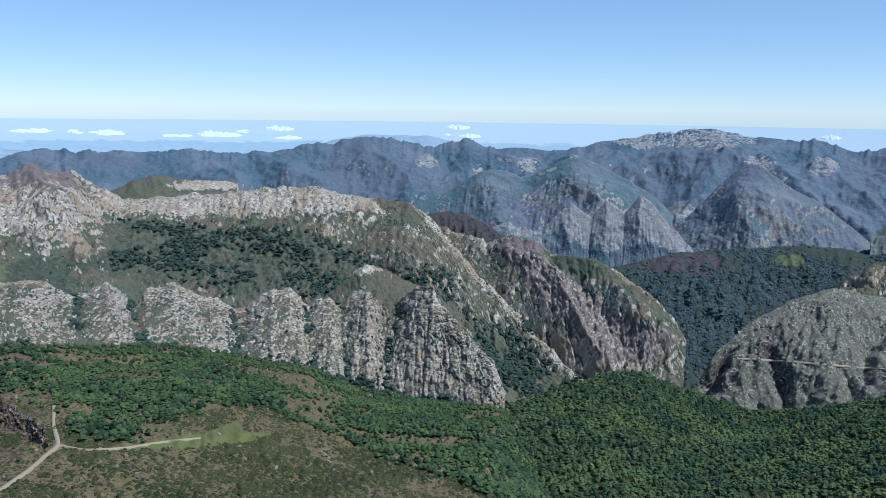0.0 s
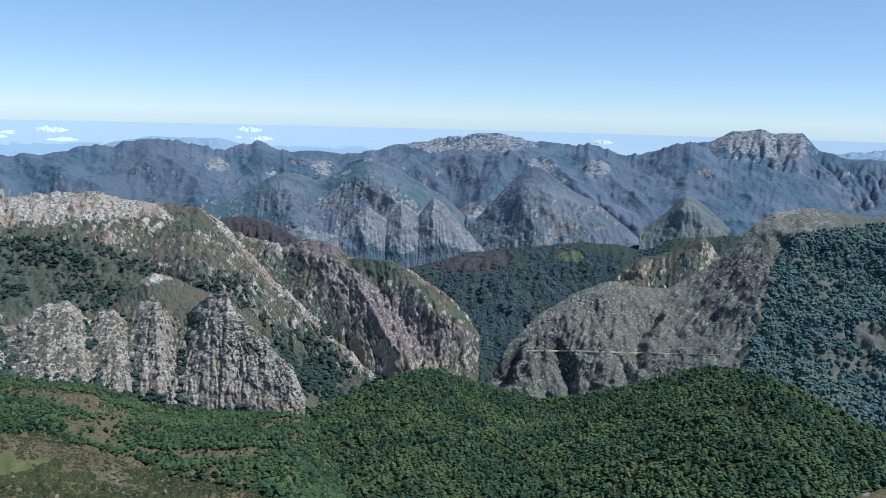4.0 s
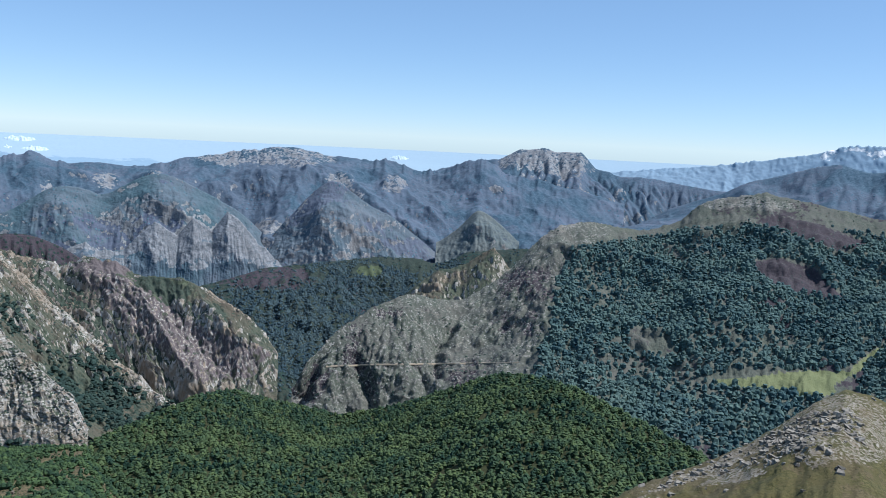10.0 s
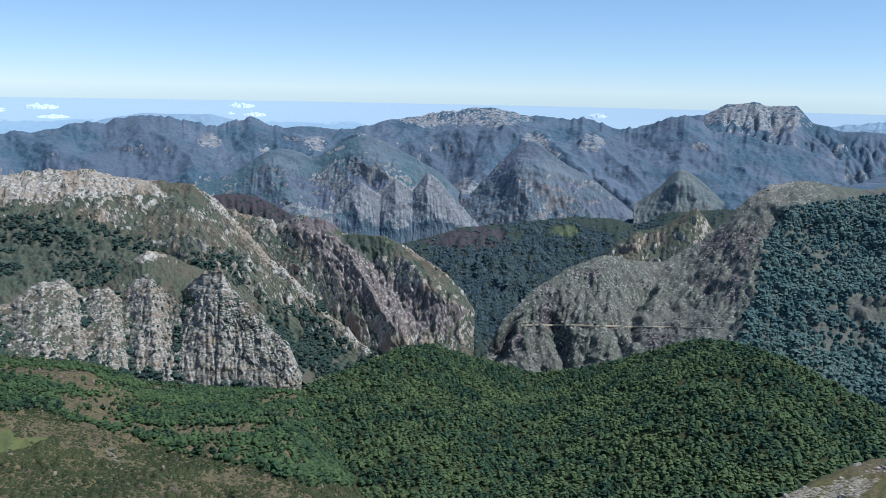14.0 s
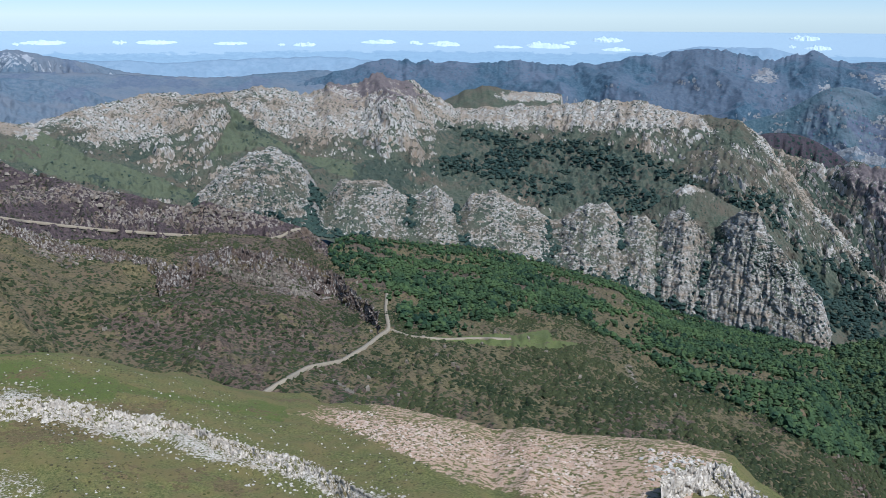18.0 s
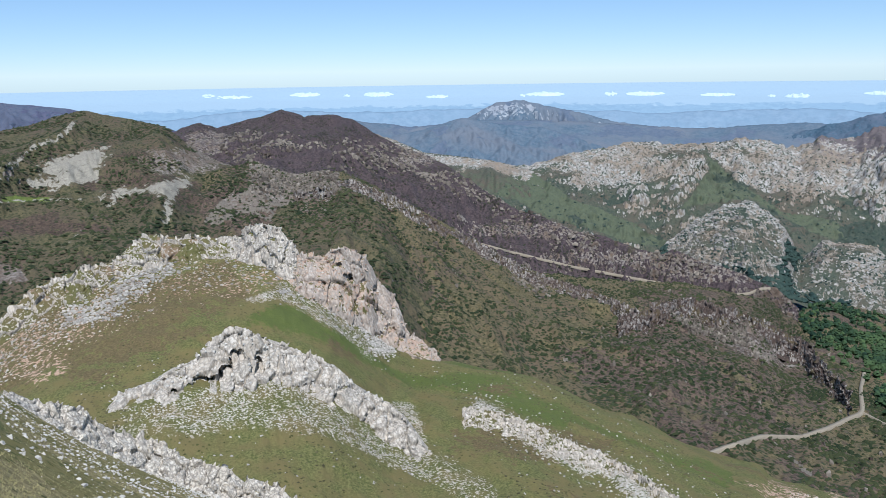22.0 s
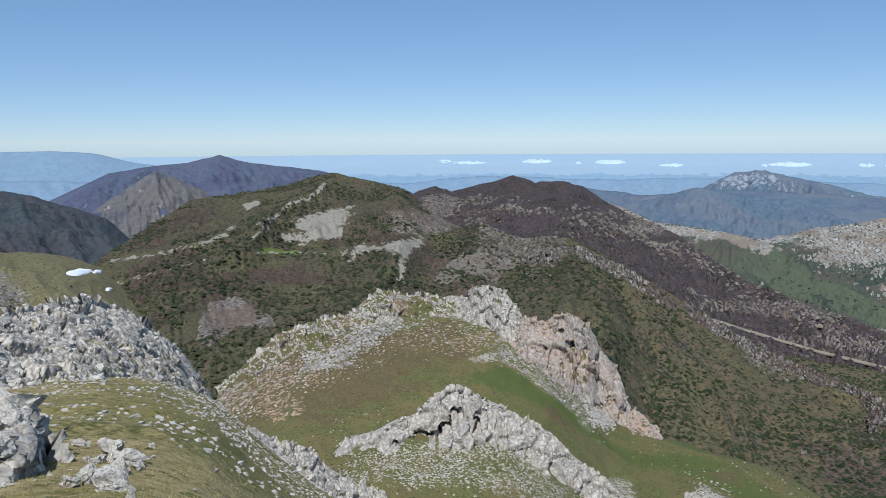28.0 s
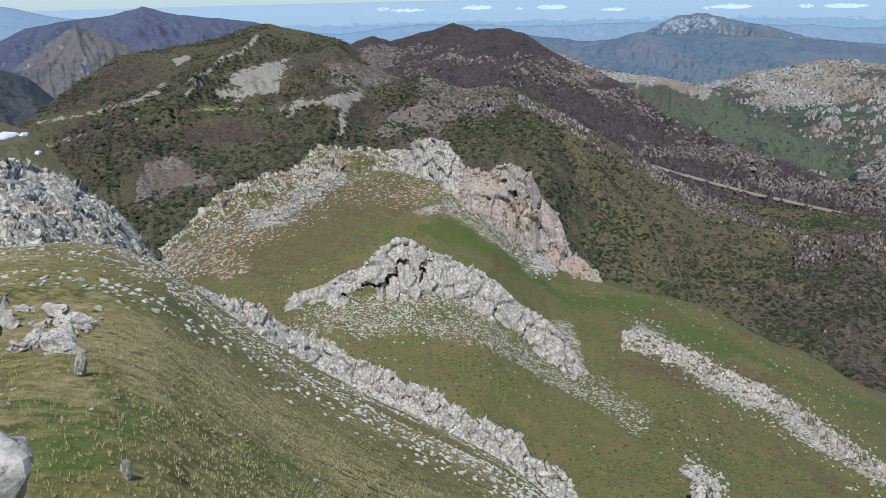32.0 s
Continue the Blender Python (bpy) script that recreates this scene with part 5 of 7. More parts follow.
# Distant slopes wear materials whose colours already hold the haze.
fl_blue = Slope("backdrop_hills", "hills on the far horizon in pale haze blue", M_HAZE_BLUE, FLBLUE, foot(-2.6, 4450), 0.25, 20, 1, 10, 200, rock=0, heath=0.3, seed=1, soft=0.4, tip=0.3)
n6 = Slope("backdrop_range", "far mountain range in pale haze blue", M_HAZE_BLUE, N6, foot(-4, 4250), 0.1, 25, 1, 14, 120, rock=0.4, seed=2)
n5 = Slope("snowy_range", "haze-blue far massif with jagged snow-streaked summits", M_HAZE_BLUE, N5, foot(-3.2, 4350), 0.08, 50, 1.2, 12, 60, rock=0, heath=0, jag=16, seed=3, tip=0.8,
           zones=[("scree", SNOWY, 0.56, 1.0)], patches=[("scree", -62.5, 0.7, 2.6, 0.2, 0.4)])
farmass = Slope("far_massif", "haze-blue limestone massif beyond the foothills", M_FARTHER, FARMASS, foot(-6.2, 3500), 0.1, 50, 1, 30, 130, rock=0.45, rain=1.0, hollow=0.1, seed=4,
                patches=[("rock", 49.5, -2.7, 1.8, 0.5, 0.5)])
n4 = Slope("far_hill_range", "dark haze-blue hill range with bare summits", M_FAR, [(-36.5, -8.0, 3800)] + N4, foot(-5.5, 3150), 0.1, 50, 1.1, 40, 220, octaves=3, fine=0.12, rock=0.35, rain=1.0, hollow=0.1, jag=6, wash=0.12, seed=5, soft=0.1, tip=0.3)
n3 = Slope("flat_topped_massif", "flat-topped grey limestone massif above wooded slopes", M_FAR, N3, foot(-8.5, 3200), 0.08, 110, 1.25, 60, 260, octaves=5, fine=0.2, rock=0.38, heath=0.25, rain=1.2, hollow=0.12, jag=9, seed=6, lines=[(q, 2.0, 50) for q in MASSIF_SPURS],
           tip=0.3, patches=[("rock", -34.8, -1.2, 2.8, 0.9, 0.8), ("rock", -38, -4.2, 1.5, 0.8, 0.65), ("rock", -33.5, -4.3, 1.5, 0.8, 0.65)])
n2 = Slope("far_range", "long mountain range in haze blue-grey with rocky summits", M_FAR, N2, foot(-12.5, 2650), 0.08, 130, 1.1, 56, 400, octaves=5, stretch=0.9, fine=0.3, rock=0.24, heath=0.35, wash=0.10, rain=0.7, hollow=0.08, jag=12, seed=7, tip=0.7, bands=[("rock", [(-2.3, -4.1), (-2.5, -5.6), (-2.4, -7.6)], 0.3, 0.6)],
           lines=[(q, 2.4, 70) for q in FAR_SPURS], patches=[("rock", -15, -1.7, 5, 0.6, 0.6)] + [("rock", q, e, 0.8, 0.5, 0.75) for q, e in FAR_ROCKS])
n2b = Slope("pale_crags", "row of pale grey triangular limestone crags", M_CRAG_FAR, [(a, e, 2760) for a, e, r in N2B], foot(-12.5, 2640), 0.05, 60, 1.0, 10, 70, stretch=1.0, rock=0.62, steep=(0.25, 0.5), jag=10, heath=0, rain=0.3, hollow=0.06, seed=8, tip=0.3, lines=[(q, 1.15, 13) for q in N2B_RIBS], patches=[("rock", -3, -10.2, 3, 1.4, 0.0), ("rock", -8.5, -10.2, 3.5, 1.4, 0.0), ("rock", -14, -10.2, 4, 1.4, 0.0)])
for spur_line, spur_r, spur_mat, spur_seed, spur_label in ((RIDGE_1, 2985, M_FAR_GREEN, 61, "grey-green limestone spur of the far range"), (RIDGE_2, 2965, M_FAR_BROWN, 62, "brown bare spur of the far range, blued by haze")):
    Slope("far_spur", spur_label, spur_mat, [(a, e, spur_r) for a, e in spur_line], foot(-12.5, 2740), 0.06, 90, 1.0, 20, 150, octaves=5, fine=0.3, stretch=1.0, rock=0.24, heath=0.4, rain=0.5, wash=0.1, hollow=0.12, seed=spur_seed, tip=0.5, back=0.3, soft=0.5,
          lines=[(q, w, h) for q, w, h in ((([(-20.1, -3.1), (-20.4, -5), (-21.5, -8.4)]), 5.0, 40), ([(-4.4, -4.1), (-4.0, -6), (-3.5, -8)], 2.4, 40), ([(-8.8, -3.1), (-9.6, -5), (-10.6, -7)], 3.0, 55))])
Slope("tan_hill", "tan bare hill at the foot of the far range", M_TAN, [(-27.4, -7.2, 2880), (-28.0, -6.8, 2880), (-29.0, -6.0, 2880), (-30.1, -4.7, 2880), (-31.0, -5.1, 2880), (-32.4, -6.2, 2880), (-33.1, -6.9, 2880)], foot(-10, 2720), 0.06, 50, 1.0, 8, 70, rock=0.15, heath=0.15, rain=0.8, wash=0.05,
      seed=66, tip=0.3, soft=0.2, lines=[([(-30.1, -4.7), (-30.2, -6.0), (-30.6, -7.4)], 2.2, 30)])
fl_purple = Slope("hazed_purple_mountain", "purple mountain blued by haze, with a pointed summit", M_PURPLE, FLPURPLE, foot(-7, 2350), 0.09, 60, 1.0, 60, 220, octaves=3, fine=0.15, rock=0.3, heath=0.5, rain=0.8, wash=0.14, hollow=0.1, seed=9, tip=0.2)
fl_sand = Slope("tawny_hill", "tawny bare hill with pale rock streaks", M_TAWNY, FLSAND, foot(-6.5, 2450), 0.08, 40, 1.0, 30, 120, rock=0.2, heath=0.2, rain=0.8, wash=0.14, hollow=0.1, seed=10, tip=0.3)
fl_dark = Slope("hazed_wooded_range", "dark wooded range blued by haze, with a V-shaped valley", M_DARKRANGE, FLDARK, foot(-10, 1450), 0.09, 60, 1.0, 46, 200, octaves=4, rock=0.2, heath=0.4, rain=0.8, wash=0.14, hollow=0.1, seed=11, tip=0.25)
i_blue = Slope("hazed_foothill", "haze-blue foothill with a pale limestone rim", M_FARTHER, IBLUE, foot(-8, 2300), 0.08, 60, 1.0, 36, 170, rock=0.35, rain=1.0, hollow=0.1, seed=12, tip=0.3)
i_strip = Slope("limestone_strip", "low pale limestone band above a green valley", M_LIME, ISTRIP, foot(-12, 1450), 0.07, 50, 1.0, 14, 80, rock=0.1, heath=0.1, rain=0.6, bands=[("rock", [(a, e - 0.35) for a, e, r in ISTRIP], 0.5, 0.85)], patches=[("pasture", 52, -8.2, 6, 1.6, 0.5)], seed=13)
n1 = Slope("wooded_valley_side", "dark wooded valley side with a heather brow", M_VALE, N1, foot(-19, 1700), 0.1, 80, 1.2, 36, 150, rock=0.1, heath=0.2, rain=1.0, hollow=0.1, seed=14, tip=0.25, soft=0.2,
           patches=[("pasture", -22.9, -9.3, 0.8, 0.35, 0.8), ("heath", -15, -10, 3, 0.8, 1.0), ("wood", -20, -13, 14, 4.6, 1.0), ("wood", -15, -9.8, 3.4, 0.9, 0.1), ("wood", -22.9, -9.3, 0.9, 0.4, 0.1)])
e3 = Slope("brown_mesa", "brown hill with a pale limestone rim", M_LIME, E3, foot(-8, 2350), 0.07, 30, 1.0, 12, 70, rock=0.4, heath=0.1, jag=4, seed=15, patches=[("rock", 16, -5.2, 2.5, 0.35, 0.8)])
def eased(line, width=3.0):
    """A line of bearings, height angles and distances with its corners eased over that many degrees."""
    q = np.array(sorted(line))
    az = np.arange(q[0, 0], q[-1, 0], 0.5)
    k = int(width / 0.5)
    return [(float(a), *(float(np.mean([np.interp(a + 0.5 * i, q[:, 0], q[:, c]) for i in range(-k, k + 1)])) for c in (1, 2))) for a in az]


E2_FOOT = eased([(a, max(e, -18.5) if a > -4 else e, r) for a, e, r in drawn_below(E1, 1.3, 30)])[:-1] + [(50.5, -12, 1350), (44, -12, 1400), (-6, -20.5, 1300), (-14, -21.5, 1330)]
E2_BACK = [(4.0, -8.6, 2080), (2.0, -7.9, 2060)] + [q for q in E2 if q[0] < 1.5]
E2 = [q for q in E2 if q[0] > 2.6 and q[0] != 5.4] + [(2.5, -6.3, 2035), (0.8, -7.4, 2000), (-0.6, -9.2, 1930), (-1.7, -10.4, 1880), (-3.0, -11.8, 1810), (-4.6, -13.2, 1730), (-6.5, -15.0, 1640), (-8.5, -17.0, 1540),
    (-10.9, -18.6, 1450), (-13.0, -20.3, 1390)]
Slope("heather_hump", "dark heather hump behind the limestone ridge", M_VALE, [(5, -9, 2400), (2.5, -7.9, 2420), (0.6, -7.05, 2430), (-1.4, -7.1, 2430), (-3.0, -7.8, 2430), (-4.5, -8.8, 2420), (-7, -10, 2400)], foot(-13, 2150), 0.09, 40, 1.0, 12, 90,
      rock=0.15, heath=1.0, seed=64, tip=0.3, soft=0.4, rain=0.6)
e2b = Slope("purple_cliff", "purplish grey limestone cliff falling into the gorge", M_LIME, E2_BACK, [(5, -13, 1800), (-2, -14.5, 1760), (-6, -17, 1640), (-10, -19.4, 1530), (-14, -19.8, 1490), (-18, -19.6, 1480)], 0.06, 130, 1.15, 13, 110, stretch=0.9, fine=0.5,
            rock=0.42, steep=(0.3, 0.55), heath=0.4, jag=9, seed=36, tip=0.5, rain=1.0, wash=0.2, joints=((26, 2.0, 1.2),), hollow=0.14,
            lines=[(q, 2.2, 40) for q in E2_SPURS[1:3]], zones=[("scree", PURPLE_CLIFF, 0.75, 0.8), ("rock", PURPLE_CLIFF, 0.34, 0.8)],
            patches=[("rock", -9.0, -10.6, 2.6, 0.8, 0.05), ("pasture", -9.0, -10.6, 2.6, 0.8, 0.6), ("rock", -5, -9.5, 3, 0.6, 0.1), ("scree", -4.5, -9.3, 2.6, 0.5, 0.9)])
e2 = Slope("limestone_ridge", "grey limestone ridge with orange stains over a wooded terrace", M_LIME, E2, E2_FOOT,
           0.075, 150, 1.3, 19, 90, stretch=0.5, fine=0.45, rock=0.44, steep=(0.3, 0.55), heath=0.25, jag=10, seed=16, tip=0.5, ribs=0.4, lines=[(q, 3.0, 40) for q in E2_SPURS[3:]] + [(q, 1.3, -22) for q in E2_GULLIES],
           rain=1.0, joints=((22, 2.0, 2.2),), hollow=0.10,
           cap=0.62, zones=[("wood", E2_WOOD, 0.8, 2.0), ("rock", E2_WOOD, 0.12, 0.8), ("rock", GREEN_A, 0.0, 0.5), ("rock", GREEN_B, 0.0, 0.5), ("pasture", GREEN_A, 0.62, 0.5), ("pasture", GREEN_B, 0.7, 0.5), ("rock", E2_TURF, 0.1, 0.4), ("heath", E2_WOOD, 0.5, 0.8), ("rock", E2_WOOD, 0.05, 0.8)],
           patches=[("scree", 26.3, -4.7, 4.0, 1.6, 0.85), ("rock", 26.3, -4.7, 4.0, 1.6, 0.16), ("wood", 1, -12.5, 2.2, 1.6, 1.0), ("wood", -5, -16.5, 3.2, 2.0, 1.0), ("rock", 12, -6.4, 12, 0.9, 0.75), ("rock", 30, -6.5, 9, 1.6, 0.68), ("rock", 42, -6.5, 4, 1.3, 0.68),
                    ("rock", 30, -10.3, 2.5, 0.8, 0.05), ("heath", 26, -10.5, 2, 0.8, 0.9)])
E1_FOOT = LFOOT + [(40, -13.4, 1300), (36, -13.3, 1300), (33.5, -13.2, 1250)]
E1 = [q for q in E1 if q[0] > 22] + [(az, el, float(np.interp(az, [q[0] for q in E1][::-1], [q[2] for q in E1][::-1]))) for az, el in
    [(21.9, -11.5), (20.6, -12.7), (19.9, -12.0), (18.2, -11.7), (16.4, -12.6), (15.5, -12.6), (14.2, -13.5), (13.6, -13.5), (12.6, -12.6), (10.6, -12.1), (9.3, -13.3), (7.9, -12.8), (7.0, -13.3), (6.3, -12.5), (5.3, -12.0),
     (4.2, -13.0), (3.3, -13.2), (1.9, -12.3), (0.7, -12.2), (-0.1, -13.6), (-1.9, -15.5), (-3.7, -17.2), (-4.6, -19.3)]]
brown_knob = Slope("brown_knob", "small brown knob of limestone and turf above the wall", M_LIME, [(10.2, -14.1, 1560), (8.4, -12.9, 1570), (6.6, -11.6, 1570), (5.4, -10.6, 1575), (3.9, -11.1, 1570), (2.7, -11.7, 1565), (0.5, -12.6, 1560), (-1.2, -14.1, 1550)], foot(-15.5, 1440), 0.06, 40, 1.0, 7, 50, rock=0.25, heath=0.0,
                   seed=65, tip=0.4, joints=((9, 2.5, 1.3),), patches=[("rock", 5.2, -11.0, 1.6, 0.35, 0.8), ("rock", 3.6, -12.2, 1.5, 0.7, 0.0)])
e1 = Slope("limestone_wall", "ribbed grey limestone wall cut by steep gullies", M_LIME_WALL, E1, [(a, e - 0.5, r) for a, e, r in E1_FOOT],
           0.055, 120, 0.8, 9, 60, stretch=0.5, fine=0.5, rock=0.6, steep=(0.25, 0.5), heath=0.3, jag=8, seed=17, tip=0.35, back=0.8, ribs=0.4, joints=((16, 2.0, 0.8),), rain=0.6, hollow=0.14,
           gullies=[(42, 42), (38.6, 38), (30.3, 30.8), (24.1, 24.3), (20.9, 19.8), (14.3, 14.3), (9.3, 9.2), (7.1, 6.8), (3.5, 3.5), (-6, -9)], facet=18,
           cap=0.6, zones=[("rock", E1_TURF, 0.05, 0.4)], patches=[("rock", -0.5, -15, 2.2, 1.8, 0.5)])
j2 = Slope("jagged_crag", "jagged brown limestone crag behind the ridge", M_LIME, J2, foot(-13, 2050), 0.06, 50, 1, 24, 60, rock=0.5, seed=18, ribs=0.6)
j = Slope("wooded_mountain", "wooded mountain with a bare limestone cliff over a gorge", M_MOUNT, J, JFOOT, 0.085, 110, 1.15, 34, 170, stretch=0.7, fine=0.3, rock=0.3, steep=(0.33, 0.52), heath=0.3,
          rain=1.0, hollow=0.1, seed=19, tip=0.3, wash=0.2, cap=0.1, jag=5, soft=0.05, joints=((20, 1.6, 1.4),), lines=[(q, 0.7, -26) for q in J_GULLIES], zones=[("wood", J_WOOD, 1.0, 0.7), ("rock", J_WOOD, 0.08, 0.7), ("rock", J_ROCK, 0.3, 0.4), ("rock", HEATH_A, 0.0, 0.3), ("rock", HEATH_B, 0.0, 0.3), ("rock", CLEARING, 0.0, 0.3), ("rock", FAR_MEADOW, 0.0, 0.2), ("heath", FAR_MEADOW, 0.0, 0.2), ("pasture", FAR_MEADOW, 1.0, 0.2), ("heath", HEATH_A, 1.0, 0.3), ("wood", HEATH_A, 0, 0.3),
                                              ("heath", HEATH_B, 1.0, 0.3), ("wood", HEATH_B, 0, 0.3), ("wood", CLEARING, 0, 0.3), ("heath", CLEARING, 0.2, 0.3), ("wood", FAR_MEADOW, 0, 0.3)],
          patches=[("rock", -20, -17, 2.2, 2.6, 0.72), ("rock", -24, -17.5, 4, 1.6, 0.66), ("rock", -31, -16, 4, 1.0, 0.55), ("rock", -32.5, -9.3, 2.0, 1.4, 0.65), ("rock", -36.2, -6.0, 3.0, 1.0, 0.6), ("rock", -47.5, -3.2, 2.5, 0.5, 0.55)])
left_dark = Slope("dark_knoll", "dark heathery knoll above the saddle", M_HEATHER, LEFTDARK, foot(-10, 650), 0.08, 40, 1.0, 12, 80, rock=0.2, heath=0.9, rain=0.8, wash=0.14, hollow=0.1, seed=20, tip=0.3, soft=0.2)
big = Slope("heath_peak", "brown-green rounded peak with pale scree streaks", M_PEAK, BIG, [(95, -19, 430), (58, -19, 430), (52, -26, 430), (45, -33, 430)], 0.085, 100, 0.95, 14, 110, stretch=0.4, rock=0.2, heath=0.34, rain=1.0, hollow=0.1, jag=4, seed=21, tip=0.4, soft=0.15,
            lines=[(q, 1.5, 22) for q in BIG_SPURS],
            zones=[("scree", SCREE_A, 0.88, 1.2), ("scree", SCREE_B, 0.88, 1.0), ("rock", SLIDE, 0.9, 0.3), ("heath", SLIDE, 0.0, 0.3)],
            bands=[("scree", q, w, h) for q, w, h in (([(77.4, -2.9), (78.4, -3.8), (79.7, -4.2), (80.7, -5.1), (81.9, -5.5)], 0.2, 0.75), ([(81.3, -5.8), (82.2, -6.4)], 0.22, 0.9), ([(83.3, -5.6), (85.9, -6.9)], 0.16, 0.6),
                   ([(82.5, -4.3), (81.8, -4.1)], 0.2, 0.9), ([(83.8, -6.2), (88.1, -7.2)], 0.14, 0.6), ([(87.9, -7.1), (91.1, -7.5)], 0.14, 0.55), ([(89.5, -8.6), (91.0, -9.1)], 0.14, 0.55), ([(72.4, -9.6), (71.9, -8.5)], 0.18, 0.85),
                   ([(79.0, -10.8), (77.0, -9.1), (75.4, -7.9)], 0.16, 0.5), ([(91.6, -9.1), (88.4, -8.4), (83.8, -7.5), (80.8, -7.4), (77.4, -7.6)], 0.08, 0.6))]
                  + [("heath", [(88, -9.5), (82, -9.0), (76, -9.6)], 0.5, 0.9), ("heath", [(90, -12), (84, -9.9), (79, -8.5)], 0.35, 0.9), ("pasture", [(81.7, -7.3), (79.3, -7.5)], 0.25, 0.8), ("pasture", [(93, -10.5), (89.5, -9.6)], 0.5, 0.6)],
            patches=[("scree", 79.6, -6.4, 0.9, 0.25, 0.8), ("rock", 71, -5.5, 3, 0.8, 0.6)])
dark = Slope("heather_ridge", "dark purple heather ridge with rocky crest", M_HEATHER, DARK, drawn_below(HILL, 1.6, 25) + [(30, -16.5, 1000)], 0.08, 80, 1.0, 22, 100, stretch=0.6, rock=0.26, heath=0.95, rain=1.0, hollow=0.1, jag=6, seed=22, tip=0.4,
             patches=[("rock", 48, -10.8, 5, 0.6, 0.5), ("rock", 36, -13.3, 4, 0.4, 0.55), ("rock", 40, -12.6, 8, 0.5, 0.55), ("rock", 55.5, -5.8, 2.5, 0.6, 0.6), ("rock", 69.5, -4.5, 1.6, 0.9, 0.6)])
left_hill = Slope("saddle_hill", "green and rocky hillside rising from the saddle", M_SADDLE, LEFTHILL, foot(-19, 280), 0.08, 80, 1.0, 12, 90, rock=0.3, heath=0.1, rain=0.8, wash=0.14, hollow=0.1, seed=23, tip=0.3, soft=0.2,
                  patches=[("rock", 99, -8.5, 2.4, 1.6, 0.6)])
HILL_RIM = HILL + LFOOT[:-3] + [(-5.5, -22.3, 1100), (-7, -24.6, 900), (-8.5, -26.8, 750), (-11, -31, 520)]
hill = Slope("heath_hillside", "brown heath hillside with scrub and pasture above woods", M_HILL, HILL_RIM,
             [(-12, -34, 330), (0, -33, 300), (20, -31, 330), (45, -28, 380), (55, -23, 430), (72, -19, 450)], 0.09, 130, 1.0, 15, 110, stretch=0.6, fine=0.3, rock=0.16, heath=0.5, rain=0.8, hollow=0.08, seed=24, tip=0.4, soft=0.1,
             zones=[("wood", HILL_WOOD, 0.75, 0.6), ("heath", HEATH_BAND, 0.8, 0.6), ("rock", HILL_ROCK, 0.5, 0.7), ("heath", HILL_ROCK, 0.9, 0.7), ("pasture", MEADOW_A, 1.0, 0.2), ("pasture", MEADOW_B, 0.8, 0.3), ("scree", BARE_BANK, 0.72, 0.5)], bands=[("scree", HILL_PATH, 0.12, 0.7), ("rock", HILL_RIB, 0.2, 0.6)],
             patches=[("rock", 60, -8.0, 8.0, 0.8, 0.5), ("scree", 65.0, -8.2, 2.2, 1.6, 0.55), ("heath", 50, -17, 9, 3, 0.15), ("heath", 14, -22.5, 15, 4, 0.2)])
k_hill = Slope("forest_hill", "rounded hill covered in dense green beech forest", M_WOODFLOOR, K, [(-60, -30, 500), (-40, -33, 520), (-20, -35, 560), (0, -33, 700)], 0.12, 90, 0.85, 15, 130, rock=0, heath=0.1,
               rain=0.5, seed=25, tip=0.2, soft=0.6)
near_peak = Slope("grassy_knoll", "grassy knoll with grey limestone outcrops", M_KNOLL, NEARPEAK, [(-30, -40, 110), (-50, -34, 150), (-80, -32, 170)], 0.1, 80, 1.0, 5, 35, rock=0.2, heath=0.5, rain=0.25, wash=0.06, hollow=0.1, jag=2.6, seed=26, tip=0.4,
                  zones=[("rock", KNOLL_ROCK, 0.5, 0.6), ("rock", [(-46.4, -21.5), (-47.3, -20.5), (-49.1, -19.7), (-50.9, -19.8), (-49.2, -20.8)], 0.55, 0.4), ("rock", [(-37.6, -25.4), (-39.2, -24.1), (-41.1, -23.5), (-42.4, -22.9), (-44.0, -22.6), (-43.0, -23.9), (-41.2, -24.7)], 0.6, 0.4)],
                  bands=[("rock", [(-38.5, -25.4), (-43.3, -22.4), (-47, -20.4), (-50, -18.4)], 0.4, 0.55)], lines=[([(-55.3, -14.3), (-51.5, -19), (-48, -26), (-43, -38)], 3.0, 5)])
SPUR_TOP = [(92, -20, 270), (85.5, -17.3, 300), (80, -13.7, 325), (75, -12.1, 332), (70, -11.3, 335), (66, -11.8, 328), (62, -13.8, 322), (58, -18.0, 312), (56, -19.3, 305)]
